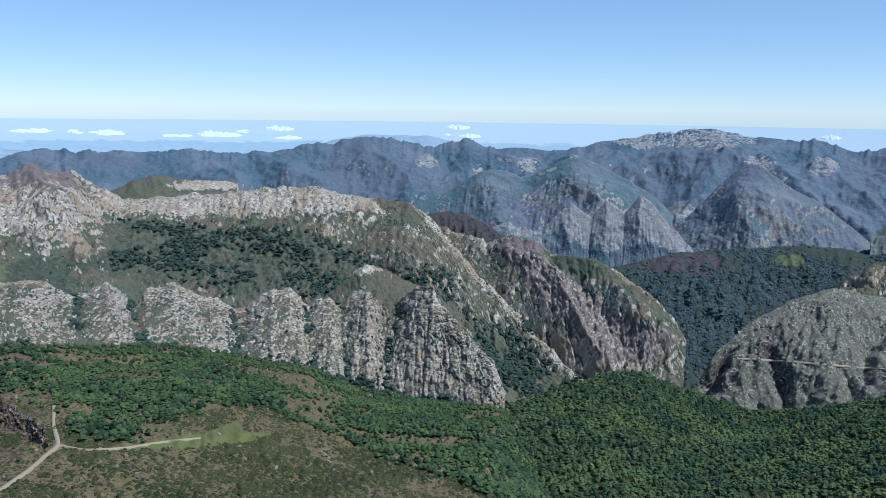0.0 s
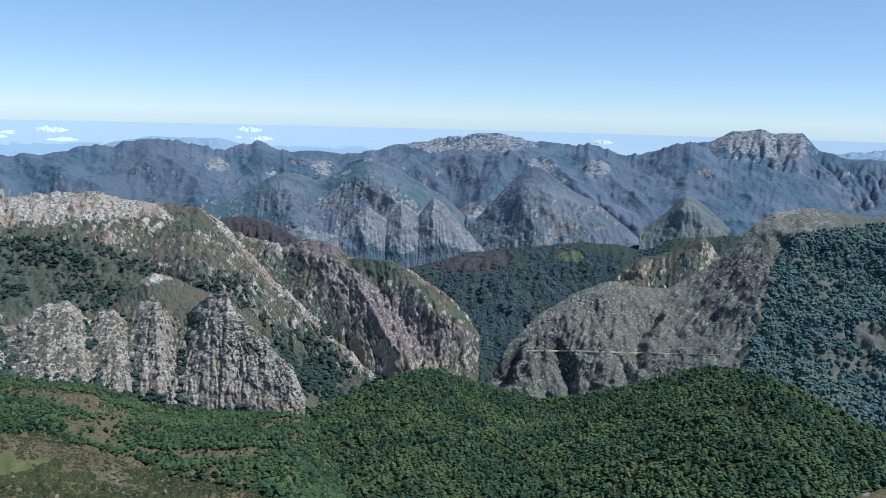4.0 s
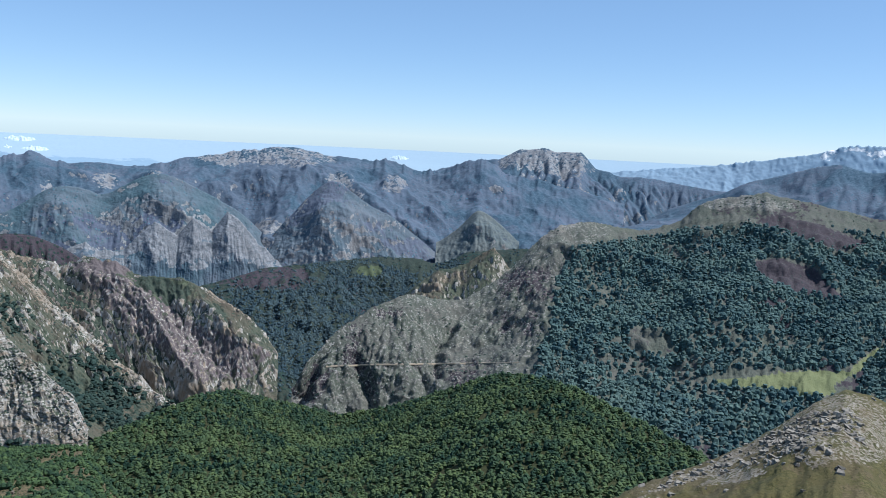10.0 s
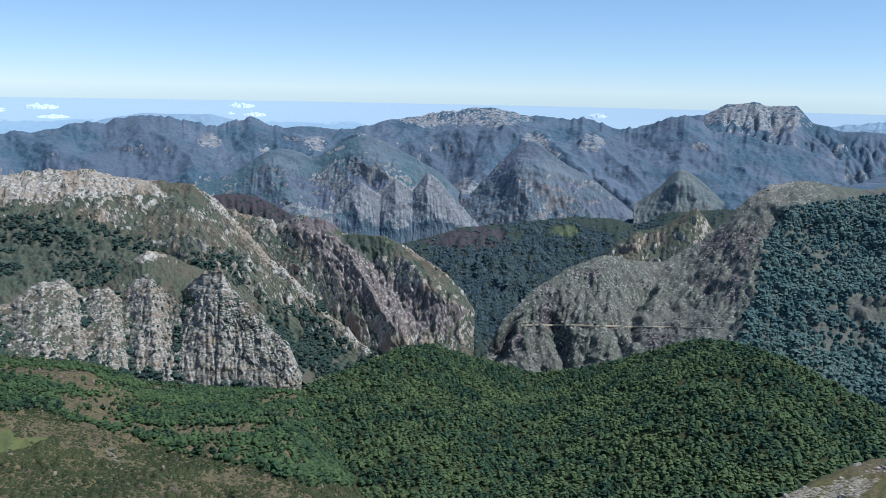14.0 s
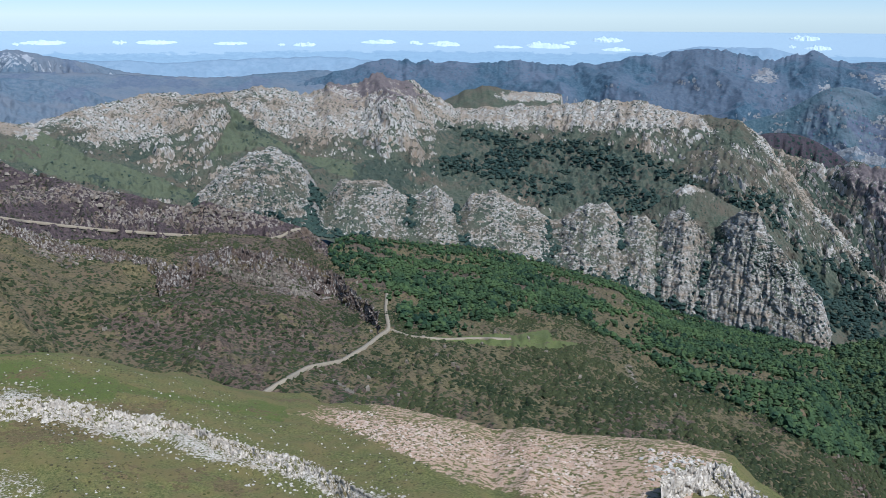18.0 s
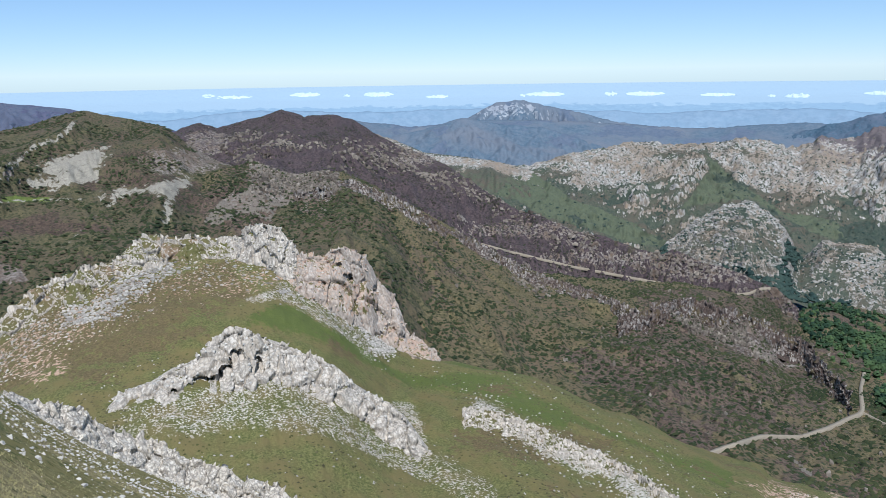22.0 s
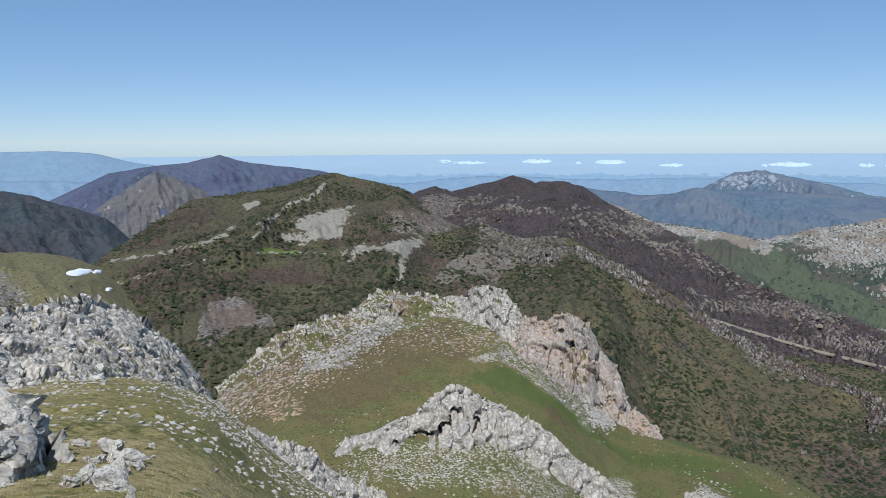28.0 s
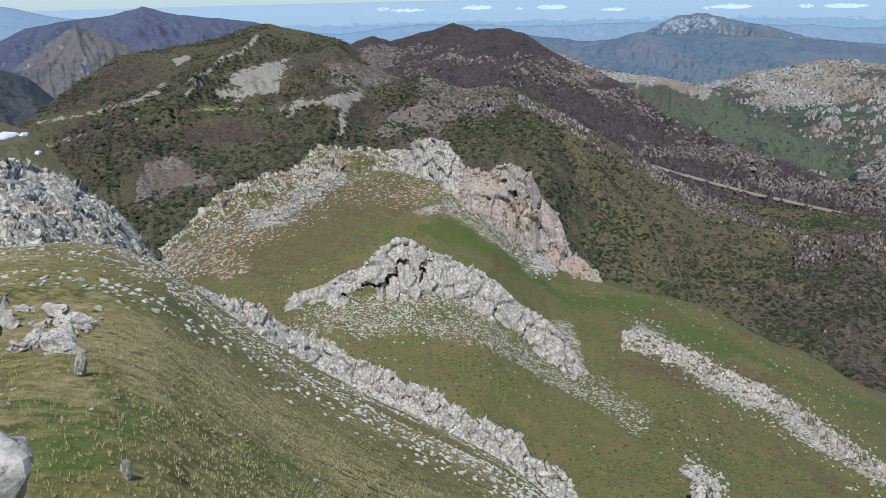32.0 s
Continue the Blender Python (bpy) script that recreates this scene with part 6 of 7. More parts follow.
spur = Slope("grassy_spur", "green grassy spur with pale limestone ribs and scree", M_SPUR, SPUR_TOP + SHOULDER, [(-12, -44, 80), (30, -42, 95), (60, -36, 130), (95, -26, 150)], 0.1, 105, 1.0, 3.2, 40, stretch=0.7,
             rock=0.1, heath=0.12, seed=27, tip=0.3, soft=0.1, zones=[("scree", PINK_A, 0.56, 0.8), ("scree", PINK_B, 0.56, 0.8), ("scree", PINK_RIM, 0.48, 0.4), ("pasture", LUSH, 0.72, 2.2), ("rock", APRON, 0.62, 0.6), ("rock", CRAG_SCREE, 0.40, 1.0), ("scree", RED_BANK, 0.44, 0.8)],
             bands=[("rock", [(x, e - 0.7) for x, e in RIB_A], 0.75, 0.62), ("rock", [(x, e - 0.5) for x, e in RIB_C], 0.6, 0.6), ("rock", [(80, -22.6), (73, -22.2), (68, -22.0), (63, -23), (57, -25.4), (51, -28.5)], 1.2, 0.36),
                    ("scree", [(85, -17.4), (81, -15.6), (77, -14.2)], 1.3, 0.3), ("heath", [(85, -18), (80, -16), (74, -14), (69, -13.2)], 1.6, 0.7), ("rock", [(65, -14.4), (62, -15.6), (59, -18.6)], 0.7, 0.42), ("pasture", [(50, -21.2), (42, -24), (34, -26.2)], 0.6, 0.6)],
             lines=[([(x, e - 0.7) for x, e in RIB_A], 1.3, 2.0), ([(x, e - 0.5) for x, e in RIB_C], 0.9, 1.2)],
             patches=[("scree", 84.5, -16.7, 2.0, 1.2, 0.42), ("scree", 66, -13.5, 3, 0.7, 0.28), ("rock", 69, -21.8, 7, 1.5, 0.52), ("rock", 58, -24.5, 3, 1.8, 0.5), ("heath", 79, -15.5, 7, 2.0, 0.8), ("heath", 47, -25, 6, 1.2, 0.7)])
TURF_EDGE = [(180, -6, 14), (150, -6, 14), (125, -8, 15), (112, -13, 18), (104, -14.6, 26), (97, -14.6, 38), (92, -14.6, 46), (88.5, -15.2, 55), (85.5, -16.4, 78)] + [(a, e - 2.1 * float(np.clip((84 - a) / 4, 0, 1)), r) for a, e, r in NEAR_EDGE if a < 84]
summit = Slope("summit_slope", "stony grass slope below the summit", M_NEAR, TURF_EDGE + [(45, -38, 40), (30, -42, 14), (-45, -42, 10), (-56, -30, 9), (-75, -12, 9), (-120, -4, 10), (-180, -6, 14)],
               [(-180, -75, 0.43), (180, -75, 0.43)], 0.45, 120, 1.0, 0.4, 7, stretch=1.0, rock=0.08, heath=0.45, seed=29, tip=0.6, soft=0.6, back=0.4, fall=3.0, level=True, dense=1.8, category="slope", patches=[("pasture", 90, -25, 7, 3, 0.55), ("pasture", 78, -30, 5, 3, 0.5), ("pasture", 84, -20, 3, 1, 0.5), ("pasture", 97, -30, 5, 4, 0.5)])

# rock outcrops that stand proud of the turf
def outcrop(name, label, top, base, depth, mat=M_CRAG, **more):
    """A rock face between a top and a foot line of bearings and height angles, rooted in the spur."""
    low = [(az, el, math.hypot(*spur.at(az, el).xy)) for az, el in base]
    ra, rr = [q[0] for q in low][::-1], [q[2] for q in low][::-1]
    high = [(az, el, float(np.interp(az, ra, rr)) + depth) for az, el in top]
    feet = []
    for az, el, r in low:
        q = spur.on(az, r - 3)
        feet.append((az, math.degrees(math.atan2(q.z - 2.5, r - 3)), r - 3))
    return Slope(name, label, mat, high, feet, category="rock", kind="thing", **more)


tower = outcrop("rock_tower", "pale limestone tower on the spur's crest", TOWER_TOP, TOWER_FOOT, 10, step=0.035, nv=70, bend=0.7, rough=0.9, wave=9, stretch=0.6, fine=0.3, rock=0.95, heath=0.1, seed=31, tip=0.7, joints=((6.0, 1.3, 1.6), (2.4, 0.25, 1.4)))
cliff = outcrop("rock_cliff", "pinkish grey limestone cliff falling from the spur", CLIFF_TOP, CLIFF_FOOT, 16, M_CRAG_PINK, step=0.04, nv=90, bend=0.8, rough=1.6, wave=10, stretch=0.3, fine=0.3, rock=0.8, heath=0.1, seed=32, tip=0.6,
                joints=((7.5, 1.6, 2.4), (2.6, 0.3, 1.8)), scree=0.6, patches=[("rock", 60.0, -15.5, 1.2, 1.2, 0.4)], caves=[(60.5, -13.9, 0.45, 0.36, 6.0), (62.2, -14.2, 0.2, 0.18, 2.5), (57.6, -17.4, 0.25, 0.2, 3.0), (61.1, -12.9, 0.22, 0.2, 2.5)])
left_rock = outcrop("rock_edge", "broken limestone edge above brown turf", LROCK_TOP, LROCK_FOOT, 9, step=0.04, nv=60, bend=0.8, rough=1.0, wave=10, stretch=0.6, rock=0.62, heath=0.3, seed=33, tip=0.6, joints=((5.0, 1.1, 1.3), (2.0, 0.22, 1.2)),
                    patches=[("rock", 71.6, -11.6, 1.6, 0.6, 0.3), ("rock", 78.2, -13.2, 1.5, 0.4, 0.35)])
crag = outcrop("limestone_crag", "pale limestone crag with dark hollows in its face", CRAG_TOP, CRAG_FOOT, 11, step=0.045, nv=90, bend=0.7, rough=0.9, wave=10, stretch=0.45, fine=0.3, rock=0.95, steep=(0.2, 0.4), heath=0.1,
               seed=28, tip=0.7, back=0.8, joints=((4.6, 1.3, 2.8), (1.8, 0.24, 2.2)),
               caves=[(70.9, -20.05, 0.75, 0.55, 5.0), (70.0, -20.1, 0.55, 0.55, 5.0), (69.3, -19.7, 0.48, 0.85, 5.0), (68.75, -18.9, 0.38, 0.85, 4.5), (68.2, -18.7, 0.22, 0.55, 3.0), (66.9, -19.4, 0.26, 0.75, 4.0), (72.9, -20.4, 0.3, 0.22, 3.0), (65.2, -19.2, 0.14, 0.5, 2.5), (71.9, -20.2, 0.25, 0.3, 3.5)])
rib_a = rib("rock_rib", "long pale limestone rib breaking through the turf", [(52.6, -21.6), (51.9, -22.1)] + RIB_A[1:], 1.5, 0.62, step=0.035, nv=36, rough=1.0, wave=5, stretch=0.6, fine=0.7, rock=0.95, heath=0.1, seed=41, tip=0.7, joints=((2.6, 0.5, 1.0), (0.9, 0.13, 1.0)), back=0.3, fall=0.5)
rib_c = rib("rock_rib", "short dark-seamed limestone rib in the turf", RIB_C, 1.6, 0.3, step=0.03, nv=36, rough=1.1, wave=5, stretch=0.6, fine=0.7, rock=0.95, heath=0.1, seed=42, tip=0.7, joints=((2.6, 0.6, 1.2), (0.9, 0.14, 1.0)), back=0.3, fall=0.5)
rib_s = rib("shoulder_crag", "grey limestone crag at the end of the scree shoulder", SHOULDER_ROCK, 1.8, 0.35, step=0.035, nv=40, rough=1.6, wave=6, stretch=0.6, fine=0.7, rock=0.95, heath=0.1, seed=43, tip=0.7, joints=((3.4, 0.8, 1.2), (1.1, 0.18, 1.0)), back=0.3, fall=0.5)
heath_crag = rib("heath_crag", "dark columnar rock outcrop in the heather", [(41.6, -15.3), (39.5, -15.5), (38.2, -15.3), (36.8, -15.1), (34.5, -15.6), (31.5, -16.5), (29.5, -17.4), (28.0, -18.2), (26.6, -18.9)], 1.4, 0.5, hill, M_COLUMN, step=0.05, nv=44, rough=8.0, wave=13, stretch=0.3, fine=0.5,
    rock=0.5, heath=0.6, seed=45, tip=0.8, joints=((10, 2.6, 2.5), (3.6, 0.6, 2.0)), ribs=0.6, back=0.3, fall=0.4)
crest_crag = rib("crest_crag", "pale broken rock crest of the heath hillside", [(64, -7.4), (62, -7.5), (60, -7.3), (57, -8.6), (54, -10.5), (51.5, -11.6), (49, -13.0), (46.5, -14.1), (44, -14.7), (42, -15.2), (40, -15.6)], 0.75, 0.5, hill, M_COLUMN, step=0.05, nv=30, rough=5.0, wave=10,
    stretch=0.4, fine=0.7, rock=0.7, heath=0.5, seed=46, tip=0.8, joints=((9, 2.0, 1.6), (3.2, 0.5, 1.4)), back=0.3, fall=0.4)
edge_q = np.array(sorted(NEAR_EDGE))
c = []
for az in np.arange(83.2, 52.5, -0.35):  # a broken crest with notches
    r = float(np.interp(az, edge_q[:, 0], edge_q[:, 2]))
    notch = max(0.0, float(vnoise(az * 0.9, 4.0, 0.5)) - 0.45) * 2.6 + float(vnoise(az * 2.7, 9.0, 0.5)) * 0.5
    c.append((float(az), float(np.interp(az, edge_q[:, 0], edge_q[:, 1])) + 0.25 - notch, r - 1))
c[0] = (c[0][0], c[0][1] - 0.8, c[0][2])
b = []
for az, el, r in c:
    q = summit.on(az, r - 4)
    b.append((az, math.degrees(math.atan2(q.z - 0.8, r - 4)), r - 4))
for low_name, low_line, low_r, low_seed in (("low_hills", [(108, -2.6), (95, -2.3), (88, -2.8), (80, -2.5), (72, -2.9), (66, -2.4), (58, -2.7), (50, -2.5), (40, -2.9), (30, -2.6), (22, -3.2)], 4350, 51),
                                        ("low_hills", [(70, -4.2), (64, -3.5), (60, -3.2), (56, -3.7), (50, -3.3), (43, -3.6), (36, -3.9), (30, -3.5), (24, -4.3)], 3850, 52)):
    Slope(low_name, "low haze-blue hills of the lowland", M_HAZE_BLUE if low_r > 4000 else M_FARTHER, [(q, e, low_r) for q, e in low_line], foot(-6, low_r - 500), 0.15, 24, 1.0, 22, 150, rock=0, heath=0.4, seed=low_seed, tip=0.6)
near_rib = Slope("rock_rib", "jagged pale limestone rib along the slope's edge", M_CRAG_NEAR, c, b, 0.045, 90, 0.75, 0.4, 2.0, stretch=0.45, fine=0.3, rock=0.9, steep=(0.15, 0.35), heath=0.1, seed=37, tip=0.8, joints=((1.5, 0.5, 2.6), (0.6, 0.08, 2.0)), back=0.2,
                 category="rock", kind="thing")
KNOLL = [(103.0, -15.0, 30), (102.1, -13.2, 34), (101.0, -11.9, 38), (97.4, -10.3, 48), (94.9, -10.0, 55), (92.7, -9.7, 62), (89.8, -11.1, 69), (87.3, -13.5, 75), (85.5, -16.3, 79), (84.5, -18.5, 79)]
knoll_rock = Slope("rock_outcrop", "large pale limestone outcrop on the near knoll", M_CRAG_NEAR, KNOLL, [(105, -17.5, 20), (97, -17, 32), (92, -16.4, 38), (88, -17.2, 46), (84, -19.5, 62)], 0.05, 130, 0.95, 0.4, 2.6, stretch=0.7, fine=0.3,
                   rock=0.98, steep=(0.1, 0.3), heath=0.1, seed=38, tip=0.9, joints=((2.2, 0.5, 1.5), (0.9, 0.1, 1.3)), back=0.15, category="rock", kind="thing", patches=[("rock", 96, -12.5, 8, 4.5, 0.72)], zones=[("rock", [(92.5, -11.8), (88, -13.5), (84, -18), (86, -19), (93, -18), (97, -17), (95, -14)], 0.6, 0.5)])

# ---- woods ----
def crown_shape(rng, rings=((0.55, 0.82, 6), (1.0, 0.42, 7), (0.82, 0.0, 7))):
    """A leafy dome: unit vertices and triangles, with an uneven outline."""
    v, f, start = [(rng.normal(0, 0.1), rng.normal(0, 0.1), 1.0 + rng.normal(0, 0.08))], [], [0]
    for rad, z, n in rings:
        start.append(len(v))
        turn = rng.random() * 6.28
        for i in range(n):
            a = turn + 6.283 * i / n + rng.normal(0, 0.12)
            q = rad * (1 + rng.normal(0, 0.17))
            v.append((q * math.cos(a), q * math.sin(a), z + rng.normal(0, 0.1)))
    n0 = rings[0][2]
    f += [(0, 1 + i, 1 + (i + 1) % n0) for i in range(n0)]
    for k in range(len(rings) - 1):
        a, na, b, nb = start[k + 1], rings[k][2], start[k + 2], rings[k + 1][2]
        i = m = 0
        while i < na or m < nb:
            if m >= nb or (i < na and (i + 1) / na <= (m + 1) / nb):
                f.append((a + i % na, b + m % nb, a + (i + 1) % na))
                i += 1
            else:
                f.append((a + i % na, b + m % nb, b + (m + 1) % nb))
                m += 1
    return np.array(v), np.array(f)


def block_shape(rng):
    """A broken block of rock: a skewed box with no two sides alike."""
    v = np.array([(x, y, z) for x in (-1, 1) for y in (-1, 1) for z in (0, 1)], float)
    v = v * (1.0, 0.8, 1.0) * (1 - 0.45 * v[:, 2:3] * rng.random((8, 1)) * (1, 1, 0)) + rng.normal(0, 0.2, (8, 3))
    return v, np.array([(0, 1, 3), (0, 3, 2), (4, 6, 7), (4, 7, 5), (0, 4, 5), (0, 5, 1), (2, 3, 7), (2, 7, 6), (1, 5, 7), (1, 7, 3), (0, 2, 6), (0, 6, 4)])


def wood(name, label, slope, weight, n, radius, mat, seed, rings=None, tall=1.0, category="forest", sink=0.25, shape=crown_shape):
    """n crowns scattered over a slope, joined into one mesh."""
    rng = np.random.default_rng(seed)
    shapes = [shape(rng, rings) if rings else shape(rng) for _ in range(9)]
    spots, _ = slope.scatter(n, weight, rng)
    V, F, base = [], [], 0
    for k, (sv, sf) in enumerate(shapes):
        p = spots[k::9]
        m = len(p)
        r = radius[0] + (radius[1] - radius[0]) * rng.random(m) ** 1.4
        turn = rng.random(m) * 6.283
        c, s = np.cos(turn), np.sin(turn)
        x, y = sv[:, 0], sv[:, 1]
        q = np.stack([(x[None] * c[:, None] - y[None] * s[:, None]) * r[:, None], (x[None] * s[:, None] + y[None] * c[:, None]) * r[:, None],
                      (sv[None, :, 2] - sink) * (r * tall * (0.85 + 0.4 * rng.random(m)))[:, None]], -1) + p[:, None, :]
        V.append(q.reshape(-1, 3))
        F.append((sf[None] + (base + np.arange(m) * len(sv))[:, None, None]).reshape(-1, 3))
        base += m * len(sv)
    return tagged(new(name, mesh_np(name, np.concatenate(V), np.concatenate(F), mat, False)), label, category, kind="stuff")


ROUND = ((0.62, 0.86, 5), (1.0, 0.42, 6), (0.86, -0.35, 6))
TINY = ((0.95, 0.3, 5),)
SMALL = ((0.9, 0.45, 5), (0.85, 0.0, 5))
wood("beech_forest", "dense green beech forest over the rounded hill", k_hill, np.ones_like(k_hill.nz), 21000, (2.0, 4.2), M_BEECH, 101, ROUND, 1.5, sink=-0.25)
wood("valley_wood", "dark green wood on the valley slope", hill, hill.masks["wood"] * (0.12 + (hill.n1 > 0.43) * (0.4 + (hill.n2 > 0.42))), 12000, (1.4, 3.6), M_WOOD, 102, ROUND, 1.5, sink=-0.25)
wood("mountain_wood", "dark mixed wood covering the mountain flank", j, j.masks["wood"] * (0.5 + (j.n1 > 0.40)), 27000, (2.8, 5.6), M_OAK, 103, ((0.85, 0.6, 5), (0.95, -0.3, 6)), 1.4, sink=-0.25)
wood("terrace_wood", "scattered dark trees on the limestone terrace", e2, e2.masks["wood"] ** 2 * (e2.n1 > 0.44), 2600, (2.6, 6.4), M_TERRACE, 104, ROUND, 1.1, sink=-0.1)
wood("gorge_wood", "dark wood filling the gorge", n1, n1.masks["wood"] ** 2 + 0.04, 17000, (3.0, 6.0), M_OAK_HAZED, 105, SMALL, 1.3)
e1_low = smooth(0.14, 0.0, e1.V) + 0.8 * smooth(0.16, 0.05, e1.vale)
wood("cliff_foot_wood", "dark trees along the foot of the limestone wall", e1, e1_low * (e1.n1 > 0.42), 1500, (3.5, 6.5), M_TERRACE, 106, SMALL, 1.1)
wood("scrub", "low green scrub dotted over the heath", hill, (1 - hill.masks["wood"]) * (0.25 + (hill.n1 > 0.47)) * (hill.masks["pasture"] < 0.3), 24000, (0.7, 2.7), M_SCRUB, 107, TINY, 0.8, "shrub")
wood("scrub", "dark green scrub between pasture and wood", hill, (hill.A < 29) * (hill.el < -20) * (0.2 + (hill.n1 > 0.45)) * (hill.masks["pasture"] < 0.3) * (hill.masks["wood"] < 0.5), 14000, (0.6, 2.3), M_SCRUB, 113, TINY, 0.9, "shrub")
wood("scrub", "low dark scrub on the heath peak", big, 1.0 * (big.n1 > 0.5) * (big.masks["scree"] < 0.4), 12000, (0.8, 2.8), M_SCRUB, 108, TINY, 0.7, "shrub")
wood("scrub", "low scrub along the heather ridge", dark, 1.0 * (dark.n1 > 0.5), 4000, (0.8, 2.2), M_SCRUB, 109, TINY, 0.7, "shrub")
wood("cliff_scrub", "dark bushes clinging to the limestone wall", e1, 1.0 * (e1.n1 > 0.5), 1500, (1.2, 3.0), M_TERRACE, 110, SMALL, 0.9, "shrub")
wood("cliff_scrub", "dark bushes on the bare mountain shoulder", j, j.masks["rock"] * (j.n2 > 0.5), 1300, (1.5, 3.5), M_TERRACE, 111, SMALL, 0.9, "shrub")
wood("ridge_scrub", "dark bushes between the limestone walls", e2, 1.0 * (e2.n2 > 0.5), 1800, (1.5, 3.6), M_TERRACE, 112, SMALL, 0.9, "shrub")


# single trees on the heath, each a thing of its own
rng_tree = np.random.default_rng(130)
BUSH_SHAPES = [mesh_np("bush", *crown_shape(rng_tree, ((0.6, 0.8, 7), (1.0, 0.4, 8), (0.8, 0.0, 8))), M_WOOD, False) for _ in range(5)]
for az, el in BUSHES + [(float(rng_tree.uniform(-4, 12)), float(rng_tree.uniform(-25.5, -22.5))) for _ in range(26)]:
    size = float(rng_tree.uniform(1.0, 2.1))
    ob = new("bush", BUSH_SHAPES[int(rng_tree.integers(5))])
    ob.matrix_world = Matrix.LocRotScale(hill.at(az, el) - Vector((0, 0, 0.15 * size)), Euler((0, 0, rng_tree.random() * 6.28)), (size, size, size * 1.15))
    tagged(ob, "single dark green bush on the heath", "bush", "bushes on the heath")


# ---- broken rock lying on the slopes ----
def along(slope, line, width, drop=0.0):
    """Weight of a slope's points by their nearness to a line of bearings and height angles."""
    d, _ = line_dist(slope.A, slope.el, [(x, e - drop) for x, e in line])
    return np.clip(1.25 - d / width - (slope.n1 - 0.5), 0, 1)


def area(slope, poly):
    return inside(slope.A, slope.el, poly) * 1.0


def rubble(name, label, slope, weight, n, size, mat, seed, tall=0.9):
    return wood(name, label, slope, weight, n, size, mat, seed, None, tall, "rocks", 0.3, block_shape)


rubble("rib_rocks", "pale limestone blocks of the long rib", spur, along(spur, RIB_A, 1.3, 0.9), 1100, (0.08, 0.35), M_BLOCK, 201, 0.9)
rubble("rib_rocks", "pale limestone blocks of the short rib", spur, along(spur, RIB_C, 0.9, 0.6), 200, (0.15, 0.5), M_BLOCK, 202)
rubble("scree", "pinkish limestone scree on the spur's shoulder", spur, np.maximum(area(spur, PINK_A), area(spur, PINK_B)) * (spur.n1 > 0.45), 2200, (0.12, 0.5), M_BLOCK_PINK, 203, 0.5)
rubble("shoulder_rocks", "grey limestone blocks at the spur's end", spur, along(spur, SHOULDER_ROCK, 1.3, 0.6), 500, (0.15, 0.6), M_BLOCK, 204)
rubble("apron_rocks", "pale limestone slabs on the turf below the cliff", spur, area(spur, APRON) * (spur.n1 > 0.45), 700, (0.15, 0.6), M_BLOCK, 230, 0.5)
rubble("crag_apron", "pale rubble below the limestone crag", spur, area(spur, CRAG_SCREE) * (spur.n1 > 0.46), 2200, (0.08, 0.26), M_BLOCK, 231, 0.5)
rubble("edge_band", "broken pale rock band in the brown turf", spur, along(spur, EDGE_LOW, 0.7), 900, (0.2, 0.7), M_BLOCK, 232, 0.9)
rubble("rim_rubble", "small grey and pinkish rubble in brown turf below the rim", spur, along(spur, [(84, -17), (80, -15.6), (76, -14), (72, -13), (68, -13)], 1.5), 2600, (0.08, 0.34), M_BLOCK_PINK, 234, 0.7)
rubble("tower_scree", "limestone rubble under the rock tower", spur, along(spur, [(76, -12.3), (70, -12.3), (66, -13.2), (62, -15.2), (58, -18.6)], 1.1, 0.2) * (spur.n2 > 0.5), 500, (0.15, 0.6), M_BLOCK, 206, 0.8)
rubble("edge_scree", "limestone rubble on brown turf below the broken edge", spur, along(spur, [(85, -17.2), (81, -15), (77, -13.6)], 1.3, 0.5) + 0.4 * along(spur, [(79, -15.5), (74, -14.4)], 0.8), 700, (0.14, 0.5), M_BLOCK, 207, 0.8)
rubble("turf_stones", "small stones scattered on the spur's turf", spur, 1.0 * (spur.n1 > 0.5), 1800, (0.06, 0.3), M_BLOCK, 208)
wood("tussocks", "dark brown tussocks dotted over the spur's turf", spur, (spur.n2 > 0.46) * (0.15 + (spur.n1 > 0.48)), 9000, (0.12, 0.5), M_TUSSOCK, 233, TINY, 0.6, "grass")
rubble("knoll_rocks", "grey limestone blocks on the grassy knoll", near_peak, along(near_peak, [(-51, -17.4), (-54.5, -14.9), (-57, -15.4)], 1.8, 0.8) * (near_peak.n2 > 0.5) * (near_peak.n1 > 0.42) + 0.3 * along(near_peak, [(-37, -25.8), (-43, -22.1), (-49, -18.9)], 0.5, 0.5) * (near_peak.n2 > 0.5) + 0.012, 620, (0.25, 1.25), M_BLOCK_KNOLL, 209)
rubble("hill_rocks", "grey rock outcrops on the heath hillside", hill, area(hill, HILL_ROCK) * (hill.n1 > 0.47) + 0.01 * (hill.n2 > 0.55), 2200, (0.4, 1.5), M_BLOCK_HEATH, 210, 2.0)
rubble("crest_rocks", "rocky crest of the heath hillside", hill, along(hill, [(66, -6.6), (60, -7.2), (53, -11.2), (47, -14.2)], 1.0, 0.2) * (hill.n2 > 0.46), 1500, (0.5, 2.0), M_BLOCK_HEATH, 211, 1.2)
rubble("ridge_rocks", "pale rocks on the heather ridge", dark, along(dark, [(70, -4), (56, -5.8), (51, -8.2), (44, -11.2), (36, -13)], 1.0, 0.35) * (dark.n2 > 0.47), 1500, (0.8, 3.0), M_BLOCK_HEATH, 212, 1.2)
rubble("peak_scree", "pale grey scree on the heath peak", big, np.clip(big.masks["scree"] - 0.3, 0, 1), 900, (0.15, 0.45), M_BLOCK_HEATH, 213, 0.4)
